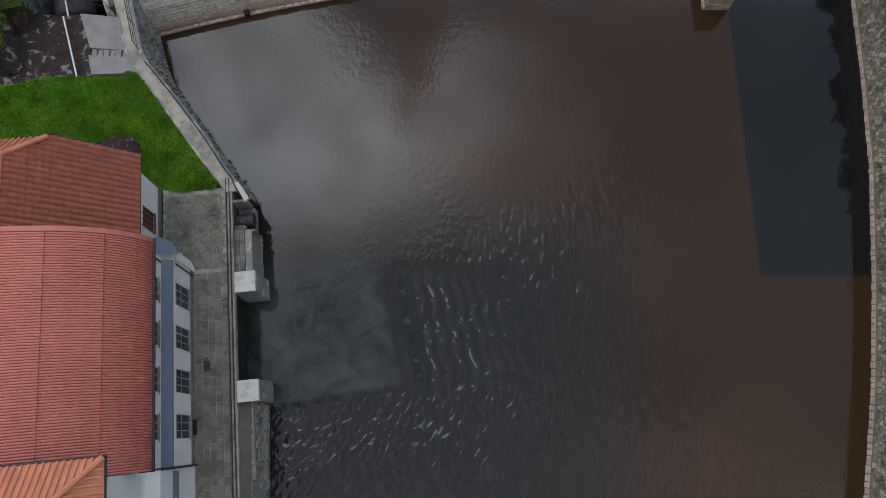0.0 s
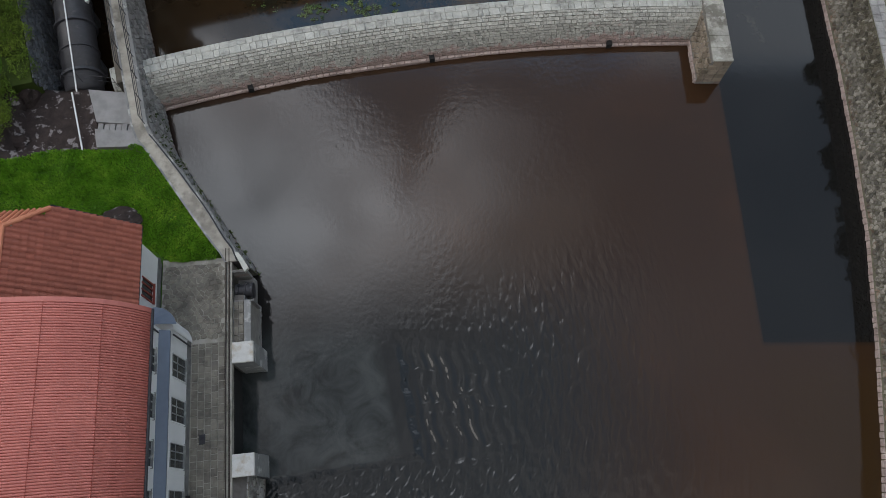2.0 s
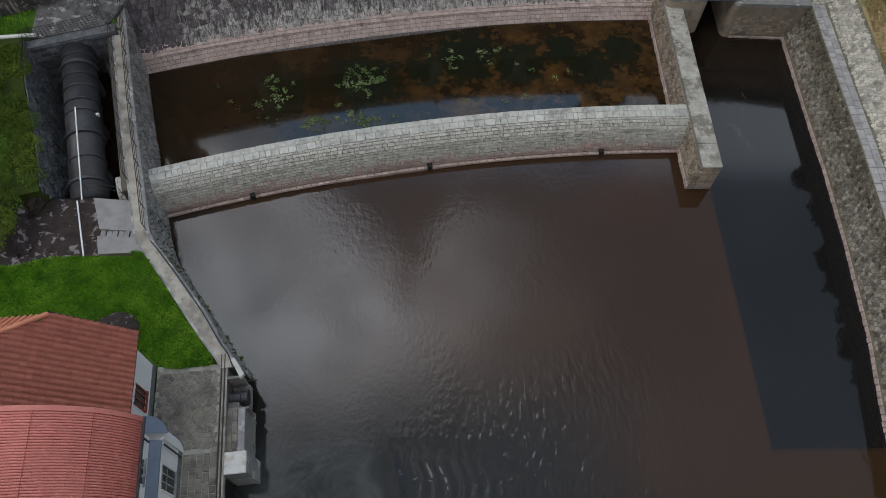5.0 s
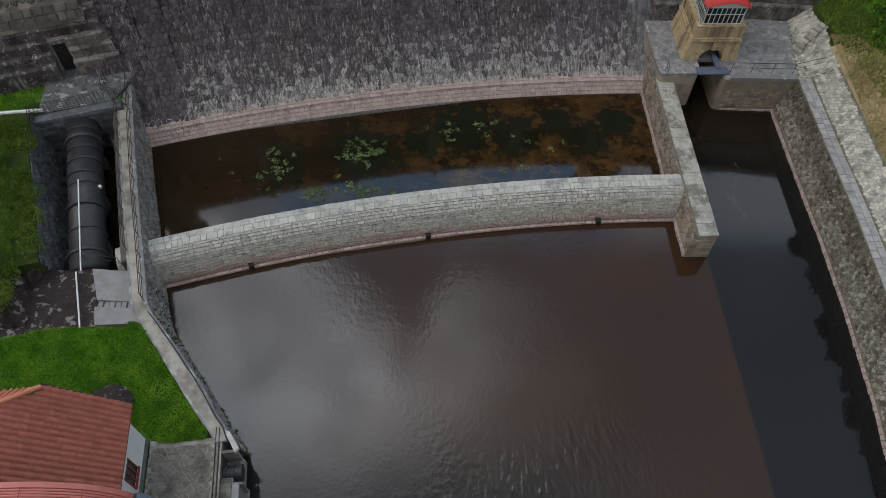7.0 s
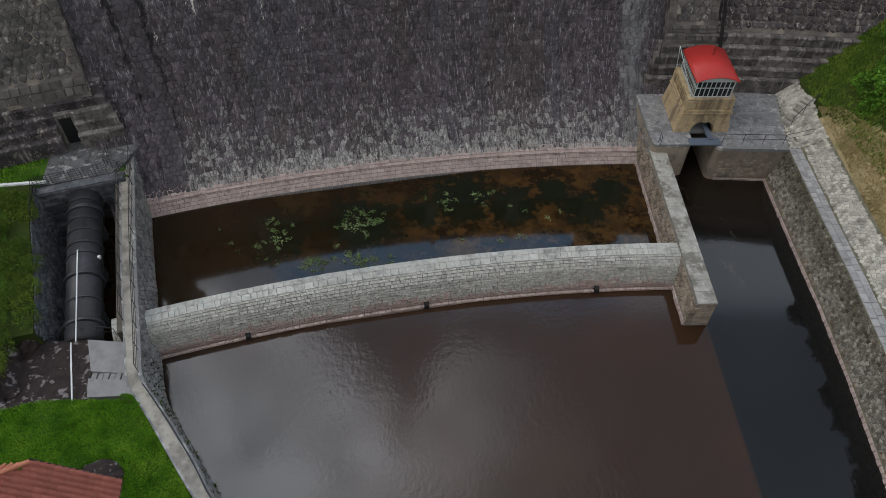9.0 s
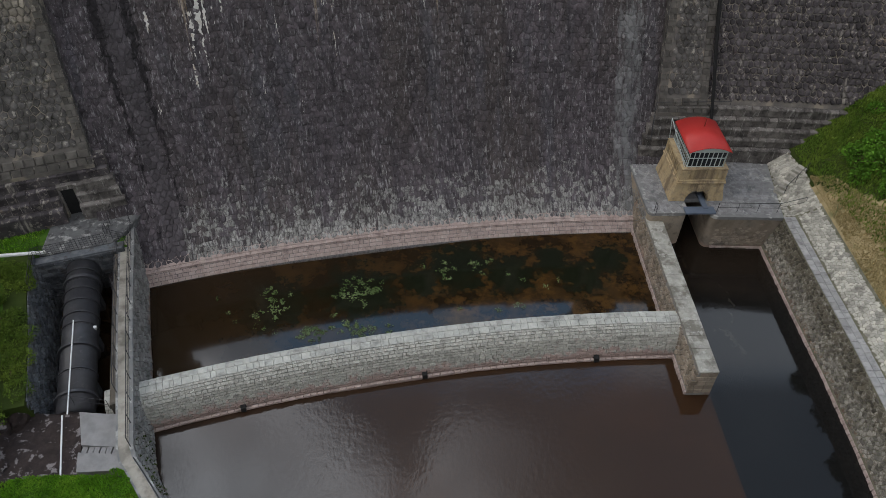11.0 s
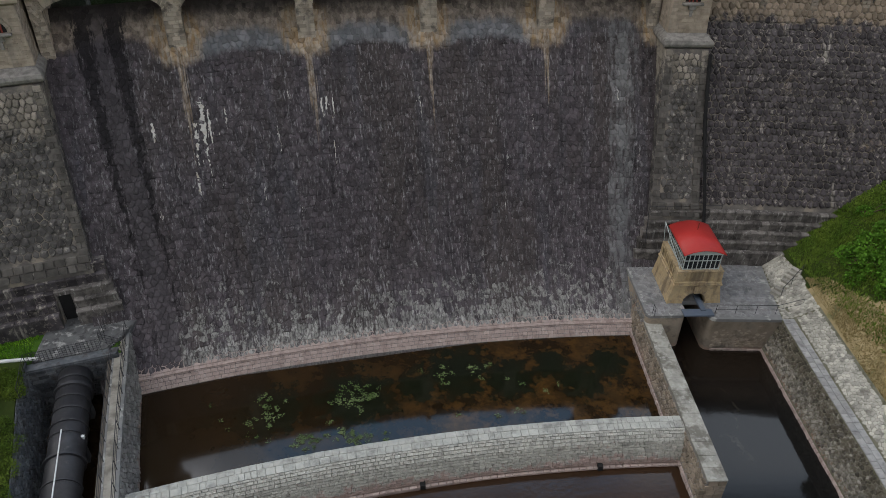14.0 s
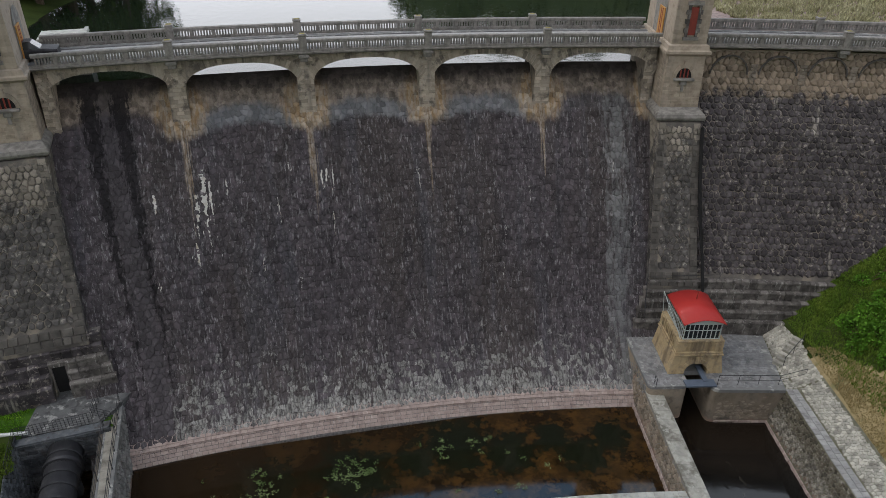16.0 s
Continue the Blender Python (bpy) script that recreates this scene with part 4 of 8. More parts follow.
def ground_height(x, y):
    L = np.array(sorted((b, a) for a, b in LEFT_WALL + LEFT_WALL_LOW))
    R = np.array(sorted((b, a) for a, b in RIGHT_WALL))
    xl = np.interp(y, L[:, 0], L[:, 1]) - 0.7
    xr = np.interp(y, R[:, 0], R[:, 1]) + 1.6
    r, phi = np.hypot(x - OX, y - OY), np.degrees(np.arctan2(x - OX, y - OY))
    wob = 0.25 * np.sin(0.31 * x + 0.7) * np.sin(0.27 * y) + 0.12 * np.sin(0.9 * x) * np.sin(0.8 * y + 1)
    left = 2.95 + np.where(y > 14, 0.12 * wob + 0.3 * smooth01((y - 14) / 8), 0)
    pl = np.interp(y, [p[0] for p in PIT_L], [p[1] for p in PIT_L])
    pr = np.interp(y, [p[0] for p in PIT_R], [p[1] for p in PIT_R])
    left = left + np.where(y > 17, 1.0, 0.0) * np.maximum(0, pl - 0.6 - x) * 0.42 * smooth01((37.0 - y) / 3 + 1e-9)
    left = left + np.maximum(0, -34 - x) * 0.35
    pit = (x > pl - 1.3) & (x < pr) & (y > 19.8) & (y < 37.9)
    depth = np.where(y > 24.4, -0.9, 2.0)
    left = np.where(pit, depth, left)
    dl = line_distance(LEFT_WALL[:11], x, y)
    left = np.where((dl < 1.0) & (y < 44), np.minimum(left, 2.5), left)
    left = np.where((dl < 2.4) & (y > 20.15) & (y < 38.3), np.minimum(left, -0.9), left)
    ee, nn = (x - QX) * EX + (y - QY) * EY, -(x - QX) * EY + (y - QY) * EX
    left = np.where((ee > -1.3) & (ee < 3.6) & (nn > -0.9) & (nn < 4.05), -2.5, left)
    left = np.where((ee > 2.0) & (ee < 3.6) & (nn > 4.0) & (nn < 9.0), -2.5, left)
    left = np.where((ee > -1.75) & (nn > -60) & (nn < 9.6), np.minimum(left, 2.4), left)
    dr = line_distance(RIGHT_WALL, x, y)
    bank = 4.5 + np.maximum(0, dr - 3.4) * 0.6 + wob * 0.8
    right = np.where(dr > 3.3, np.maximum(bank, 3.2), 2.7)
    edge = np.interp(y, [40.6, 44.7, 48.3, 60.0], [31.35, 31.5, 30.85, 30.4])
    upper = 4.55 + np.maximum(0, x - edge) * 0.62 + 0.1 * np.maximum(0, y - 45.5) * smooth01((x - edge) / 3) + wob * 0.5
    t_ = smooth01((y - 39.0) / 3)
    right = np.where(y > 40.6, np.where(x > edge - 0.1, upper, 2.7), np.where(dr > 3.3, right * (1 - t_) + upper * t_, right))
    right = np.where(right > 30, 30 + (right - 30) * 0.15, right)
    left = np.where(left > 30, 30 + (left - 30) * 0.15, left)
    down = np.where(x < xl, left, np.where(x > xr, right, -2.5))
    plat = (y > 40.9) & (x > xl + 0.2) & (x < 30.5)
    down = np.where(plat & (x > 17.0) & (x < 31.0), -2.5, down)
    edge_r = 27.5 + 0.1 * (y - 80) + 2.0 * np.sin(0.09 * y)
    edge_l = -38.5 + 1.5 * np.sin(0.13 * y)
    far = smooth01((y - 160) / 250)
    hill = np.maximum(0, y - 130) * 0.5 * smooth01((x + 14) / 16)
    hill = np.minimum(hill, 40)
    up = 14 + np.maximum(0, (x - edge_r)) * 0.0
    up = np.where(x > edge_r - 6, 22.9 + (x - edge_r) * np.where(x > edge_r, 0.16, 1.2), up)
    up = np.where(x < edge_l + 6, 22.9 + (edge_l - x) * np.where(x < edge_l, 0.33, 1.2), up)
    up = np.maximum(np.maximum(up, 14 + far * 16), 14 + hill) + wob * 0.5
    up = np.where(up > 60, 60 + (up - 60) * 0.1, up)
    beyond = r > 153
    return np.where(beyond, up, np.where((r > 146) & (np.abs(phi + 8) < 40), np.minimum(down, 12.0), down))


def axis(a, b, step, far):
    core = list(np.arange(a, b + 1e-6, step))
    g, k = [], step
    while (g[-1] if g else 0) < far:
        k *= 1.22
        g.append((g[-1] if g else 0) + k)
    return np.array([a - t for t in reversed(g)] + core + [b + t for t in g])


gx, gy = axis(-44, 52, 0.55, 2500), axis(-26, 62, 0.55, 2500)
GX, GY = np.meshgrid(gx, gy)
GZ = ground_height(GX, GY)
nx, ny = len(gx), len(gy)
gv = np.c_[GX.ravel(), GY.ravel(), GZ.ravel()]
ci, cj = np.meshgrid(np.arange(nx - 1), np.arange(ny - 1))
k0 = (cj * nx + ci).ravel()
gf = np.c_[k0, k0 + 1, k0 + nx + 1, k0 + nx]
mx_, my_ = gv[gf].mean(1)[:, 0], gv[gf].mean(1)[:, 1]
ground = ob_of("ground", gv, gf, [M["grass"], M["mud"], M["rock"], M["gravel"], M["dry"], M["wood_floor"]], None, "", True)
tagged(ground, "grassy valley floor and banks round the basin below the dam", "ground", kind="structure")
plm = np.interp(my_, [p[0] for p in PIT_L], [p[1] for p in PIT_L])
prm = np.interp(my_, [p[0] for p in PIT_R], [p[1] for p in PIT_R])
slot = np.zeros(len(gf), int)
slot[(mx_ > 31) & (my_ > 10) & (my_ < 62)] = 5
slot[(mx_ > plm - 0.8) & (mx_ < prm + 3) & (my_ > 24.6) & (my_ < 37.4)] = 1
slot[(mx_ > -33) & (mx_ < prm + 3) & (my_ > 19.9 - 0.36 * np.maximum(0, -21.5 - mx_)) & (my_ <= 24.6)] = 2
rm_ = np.hypot(mx_ - OX, my_ - OY)
slot[(rm_ > 153) & (mx_ > 20) & (mx_ < 400)] = 3
slot[(rm_ > 150) & (mx_ < -24)] = 5
slot[(rm_ > 153) & (my_ > 118) & (mx_ > -40)] = 5
drm = line_distance(RIGHT_WALL, mx_, my_)
slot[(mx_ > 26) & (drm < 6.2 + 0.8 * np.sin(my_ * 0.7) - 0.25 * np.maximum(0, my_ - 38)) & (my_ < 45.5) & (my_ > 10) & (rm_ < 140)] = 4
ground.data.polygons.foreach_set("material_index", slot.tolist())

# ---- water ----
ring = [pol(p, 134.9) for p in frange(-19.5, 0.2, 1.0)]
basin_poly = [(-30.0, -120.0), (45.0, -120.0), (45.0, 46.0), (18.9, 46.0), (18.9, 29.6)] + [pol(p, 123.0) for p in frange(-0.2, -18.5, -1.0)] + [(-30.0, 20.0)]
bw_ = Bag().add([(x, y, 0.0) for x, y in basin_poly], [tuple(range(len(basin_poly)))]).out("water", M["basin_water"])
tagged(bw_, "murky brown water of the stilling basin, rippled by the tailrace", "water", kind="structure")
pool_poly = [pol(p, 123.2) for p in frange(-18.5, -0.2, 1.0)] + [(18.85, 30.0), (18.85, 44.0)] + [pol(p, 136.0) for p in frange(-0.5, -19.0, -1.0)]
pw_ = Bag().add([(x, y, 0.02) for x, y in pool_poly], [tuple(range(len(pool_poly)))]).out("water", M["pool_water"])
tagged(pw_, "still dark pool with brown silt and weeds at the dam's toe", "water", kind="structure")
lake_poly = [pol(p, 154.2) for p in frange(-24, 12, 2.0)] + [(150.0, 700.0), (-250.0, 700.0)]
lk_ = Bag().add([(x, y, 23.0) for x, y in lake_poly], [tuple(range(len(lake_poly)))]).out("water", M["lake_water"])
tagged(lk_, "reservoir water level with the spillway sill", "water", kind="structure")

# ---- dam body ----
SPILL = [(134.55, 0.0), (135.3, 0.85), (137.6, 2.0), (139.6, 3.5), (141.3, 5.5), (142.7, 8.0), (144.4, 11.5), (146.5, 15.0), (148.6, 18.0),
         (150.2, 20.0), (152.0, 22.0), (153.0, 23.0), (153.4, 23.25)]
WING = [(140.4, 3.0), (141.9, 7.4), (143.2, 9.6), (144.7, 12.4), (146.2, 15.6), (147.6, 19.0), (149.3, 21.2), (150.3, 23.0), (150.5, 25.1)]
BUTT = [(141.2, 3.0), (141.4, 7.3), (142.6, 9.4), (144.0, 12.2), (145.5, 15.6), (147.0, 19.9)]
P_L0, P_L1 = -19.25, -17.55     # left tower and buttress
P_R0, P_R1 = 0.85, 2.3          # right tower and buttress
dam = thing("dam", "curved masonry gravity dam of dark polygonal stones with a spillway", "dam", kind="structure")
body = Bag()
body.add(*arc_sweep(frange(P_L1 - 0.3, P_R0 + 0.3, 0.5), [(133.5, -2.5)] + SPILL + [(153.9, 23.1), (155.0, 21.0), (157.5, 12.0), (157.5, -2.5)]))
body.out("spillway_face", M["dam_joint"], dam, "dark stained masonry spillway face")
wing = Bag()
wing.add(*arc_sweep(frange(P_R1 - 0.6, 26.0, 1.0), [(140.2, -2.5)] + WING + [(155.9, 25.1), (157.5, 12.0), (157.5, -2.5)]))
wing.add(*arc_sweep(frange(P_L0 + 0.6, -46.0, 1.0), [(140.2, -2.5)] + WING + [(155.9, 25.1), (157.5, 12.0), (157.5, -2.5)]))
wing.out("wing_wall", M["wing_joint"], dam, "grey-brown masonry side wall of the dam")
RC = 145.0
fsp, LSP, sphi, QSP, ESP = arc_map(SPILL, P_L1, RC)
s_end = sphi(P_R0)
w_ap = ESP[1]
V, F = hex_stones(fsp, 0.0, s_end, w_ap + 0.1, LSP, 0.47, 0.055, seed=3, joint=1.0, crown=0.62, squash=1.12)
stone_set("spillway_stones", "stone", V, F, M["dam_stone"], dam, "dark purple-grey polygonal stones with pale growth near the foot")
fwi, LWI, wphi, QWI, EWI = arc_map(WING, P_R1 - 0.3, RC)
w0 = float(np.interp(7.85, QWI[:, 1], EWI))
V, F = hex_stones(fwi, 0.0, wphi(17.0), w0, LWI, 0.5, 0.13, seed=5, joint=0.93, crown=0.54, squash=1.25, jitter=0.36)
stone_set("wing_stones", "wing_stone", V, F, M["wing_stone"], dam, "large rounded dark stones with pale joints", 140)
fwl, _, wlphi, _, _ = arc_map(WING, -26.0, RC)
V, F = hex_stones(fwl, 0.0, wlphi(P_L0 + 0.2), w0, LWI, 0.5, 0.13, seed=6, joint=0.93, crown=0.54, squash=1.25, jitter=0.36)
stone_set("wing_stones", "wing_stone", V, F, M["wing_stone"], dam, "large rounded dark stones with pale joints", 140)

# stepped base courses under the wings and buttresses
STEPS = [(139.85, 3.0, 4.75), (140.3, 4.75, 5.5), (140.7, 5.5, 6.25), (141.1, 6.25, 7.0), (141.5, 7.0, 7.8)]


def base_steps(pa, pb, shift, ends, mt, ks=(0, 1, 2, 3, 4)):
    full, hand = pa, (1 if pb > pa else -1)
    core = Bag()
    for k in ks:
        r, z0, z1 = STEPS[k]
        pa = full + hand * ends * 0.13 * k
        core.add(*arc_sweep(frange(pa, pb, 0.4), [(r + shift + 0.08, z0 - 0.3), (r + shift + 0.08, z1 - 0.05), (144.0, z1 - 0.05), (144.0, z0 - 0.3)]))
        n = max(2, round(abs(radians(pb - pa)) * 140 / (0.7 if k else 1.0)))
        for i in range(n):
            a, b = pa + (pb - pa) * i / n, pa + (pb - pa) * (i + 1) / n
            g = (b - a) * (0.035 if k else 0.01)
            rr, up_ = r + shift + random.uniform(-0.03, 0.03), random.uniform(-0.02, 0.02)
            ob_of("base_block", *arc_sweep([a + g, b - g], [(rr + 0.04, z0 + 0.04), (rr + 0.05, z1 - 0.22 + up_), (rr - 0.02, z1 - 0.16 + up_), (rr, z1 - 0.06 + up_), (rr + 0.1, z1 + 0.02 + up_), (rr + 0.42, z1 + 0.03 + up_), (rr + 0.45, z0 + 0.04)]), mt, dam)
    core.out("base_course", M["step_stone"], dam, "dark joints of the stepped base courses")


base_steps(P_R0 - 0.6, 8.0, 0.0, 1, M["step_stone"])
base_steps(-16.9, -18.22, 0.1, 0.6, M["step_stone"], (0, 1, 2))
base_steps(-18.7, -24.0, 0.1, 0, M["wing_stone"], (0, 1, 2))
base_steps(-17.15, -24.0, 0.1, 0, M["wing_stone"], (3, 4))
# doorway depth: a near-black block paints its shade
dv = Bag().add(*box(-0.44, 0.44, 0, 1.2, 0, 2.45, polm(-18.46, 141.05, 3.4)))
dv.out("passage", M["shade_pipe_black"], dam, "near-black block standing for the shade inside the dam's doorway")
for x_ in (-0.6, 0.45):
    Bag().add(*box(x_, x_ + 0.15, -0.1, 0.6, 0, 2.45, polm(-18.46, 141.0, 3.4), 0.02)).out("jamb", M["step_stone"], dam, "stone door jamb")
Bag().add(*box(-0.62, 0.62, -0.1, 1.2, 0, 0.4, polm(-18.46, 140.95, 5.86), 0.04)).out("lintel", M["step_stone"], dam, "stone lintel over the doorway")

# pink apron at the toe of the spillway
ap = courses(fsp, 0.0, s_end, 0.05, w_ap + 0.12, 0.5, 0.33, 0.03, 11, 0.003)
fap, LAP, _, _, _ = arc_map([(135.2, 0.85), (136.3, 1.3)], P_L1, RC)
ap2 = courses(fap, 0.0, s_end, 0.0, LAP, 0.48, 0.32, 0.03, 12, 0.003)
ap.add(ap2.V, ap2.F)
ap.out("apron", M["pink_stone"], dam, "band of pinkish squared stones along the water")


# white lime streaks and ochre runs on the face
def streak(phi, z_top, z_low, width, mt, seed):
    rnd = random.Random(seed)
    wt, wb = float(np.interp(z_top, QSP[:, 1], ESP)), float(np.interp(z_low, QSP[:, 1], ESP))
    n = max(12, int(abs(wt - wb) / 0.11))
    s, c = sphi(phi), 0.0
    L_, R_ = [], []
    for i in range(n + 1):
        t = i / n
        half = width * (0.25 + 0.75 * math.sin(math.pi * min(1, t * 0.85 + 0.12)) ** 1.2) * rnd.uniform(0.5, 1.0) * (1 - 0.75 * t)
        c = 0.93 * c + rnd.gauss(0, 0.016)
        L_.append((s + c - half * rnd.uniform(0.2, 1), wt + (wb - wt) * t))
        R_.append((s + c + half * rnd.uniform(0.2, 1), wt + (wb - wt) * t))
    P = np.array(L_ + R_)
    quads = [(i, i + 1, n + 2 + i, n + 1 + i) for i in range(n) if rnd.random() < 0.97]
    # drops and flecks beside the run
    extra = []
    for i in range(int(n * 0.3)):
        t = rnd.uniform(0, 1.15)
        u, v, a_, b_ = s + rnd.gauss(0, width * 1.3), wt + (wb - wt) * t, rnd.uniform(0.012, 0.05), rnd.uniform(0.05, 0.2)
        k_ = len(P) + len(extra)
        extra += [(u - a_, v), (u, v - b_), (u + a_ * 0.8, v + 0.3 * b_), (u - 0.2 * a_, v + b_)]
        quads.append((k_, k_ + 1, k_ + 2, k_ + 3))
    P = np.concatenate([P, np.array(extra)]) if extra else P
    V = fsp(P[:, 0], P[:, 1], np.full(len(P), 0.058))
    ob_of("streak", V, quads, mt, dam, "white lime streak")


for i, (p_, zt, zl, wd) in enumerate([(-13.62, 17.2, 12.0, 0.3), (-13.9, 15.6, 12.6, 0.26), (-13.45, 16.4, 13.4, 0.14), (-14.05, 12.4, 10.6, 0.16), (-15.1, 15.9, 14.6, 0.2),
                                      (-10.0, 16.5, 15.2, 0.16), (-9.85, 16.6, 15.3, 0.15), (-9.68, 16.5, 15.2, 0.12), (-9.75, 13.6, 12.2, 0.09),
                                      (-12.95, 16.4, 15.0, 0.1), (-6.9, 16.2, 14.6, 0.06), (-11.0, 17.2, 16.6, 0.08)]):
    streak(p_, zt, zl, wd * 1.5, M["lime"], i)
rnd = random.Random(19)
for i in range(9):
    z_ = rnd.uniform(8.0, 18.5)
    streak(rnd.uniform(-16.5, 0.4), z_, z_ - rnd.uniform(0.5, 2.0), rnd.uniform(0.02, 0.06), M["lime"], 90 + i)

# ---- bridge over the spillway ----
bridge = thing("bridge", "stone arch bridge with balustrades along the dam's crest", "bridge", kind="structure")
BAYS = [-15.83, -12.1, -8.32, -4.57, -0.78]
POSTS = [-14.0, -10.22, -6.44, -2.70]
HALF, RF, RB = 1.66, 150.7, 155.1
Z_SPR, Z_CR, Z_TOP = 22.75, 24.72, 25.3


def soffit(t):
    return Z_SPR + (Z_CR - Z_SPR) * max(0.0, 1 - abs(t) ** 2.6) ** (1 / 2.2)


for c in BAYS:
    ts = [math.sin(math.pi / 2 * u) for u in frange(-1, 1, 1 / 14)]
    rings = []
    for t in ts:
        zf = soffit(t)
        p = c + HALF * t
        rings.append([pol(p, RF, zf), pol(p, RF, Z_TOP), pol(p, RB, Z_TOP), pol(p, RB, zf)])
    Bag().add(*loft(rings)).out("arch", M["crest_stone"], bridge, "flat stone arch with fanned voussoirs")
    # voussoirs, fanned, proud of the face
    m = 27
    for i in range(m):
        t0, t1 = (math.sin(math.pi / 2 * (2 * (i + d) / m - 1)) for d in (0.13, 0.87))
        q = []
        for t in (t0, t1):
            zf, p = soffit(t), c + HALF * t
            lean = 0.17 * t * abs(t)
            q.append((p, zf + 0.01))
            q.append((p + lean, min(zf + 0.62, Z_TOP - 0.04)))
        (a0, b0), (a1, b1), (a2, b2), (a3, b3) = q
        V = [pol(a, r, b) for r in (RF - 0.07, RF + 0.1) for a, b in ((a0, b0), (a2, b2), (a3, b3), (a1, b1))]
        ob_of("voussoir", V, BOXF, M["crest_stone"], bridge)
for p in POSTS + [P_L1 + 0.07, P_R0 - 0.07]:
    wd = 0.66 if p in POSTS else 0.45
    rings = []
    for z, k, f in ((17.0, 1.12, -0.35), (20.2, 1.06, -0.16), (22.8, 1.0, 0.0), (Z_TOP, 1.0, 0.0)):
        rings.append([tuple(polm(p, RF + f, z) @ Vector(v)) for v in ((-wd * k, 0, 0), (wd * k, 0, 0), (wd * k, 4.4 - f, 0), (-wd * k, 4.4 - f, 0))])
    Bag().add(*loft(rings)).out("pier", M["crest_stone"], bridge, "squared stone pier between two arches")
    fm = lambda s, w, h, p=p: np.array([tuple(polm(p, RF - 0.02 - hh - 0.055 * max(0.0, 22.8 - zz) , zz) @ Vector((ss, 0, 0))) for ss, zz, hh in zip(s, w, h)])
    courses(fm, -wd, wd, 20.0, Z_TOP - 0.1, 0.66, 0.3, 0.035, 20 + p, 0.008).out("pier_blocks", M["crest_stone"], bridge)
deck = Bag().add(*arc_sweep(frange(P_L0 - 8, 24.0, 0.6), [(149.95, 25.32), (149.75, 25.45), (149.75, 25.55), (155.75, 25.55), (155.75, 25.32)]))
deck.out("cornice", M["rail_stone"], bridge, "projecting stone cornice")
Bag().add(*arc_sweep(frange(P_L0 - 8, 24.0, 0.6), [(150.55, 25.556), (150.55, 25.62), (155.0, 25.62), (155.0, 25.556)])).out("road", M["asphalt"], bridge, "pale asphalt roadway")
for ra_, rb_ in ((150.5, 151.2), (154.4, 155.05)):
    Bag().add(*arc_sweep(frange(P_L0 - 8, 24.0, 0.6), [(ra_, 25.6), (ra_, 25.7), (rb_, 25.7), (rb_, 25.6)])).out("kerb", M["slab"], bridge, "raised stone footway")
rnd = random.Random(4)
for p in frange(-13.0, 0.6, 0.62):
    if rnd.random() < 0.6:
        Bag().add(*arc_sweep([p, p + rnd.uniform(0.2, 0.5)], [(153.3, 25.625), (153.3, 25.628), (153.5, 25.628), (153.5, 25.625)])).out("road_marking", M["white_paint"], bridge, "worn white edge line")

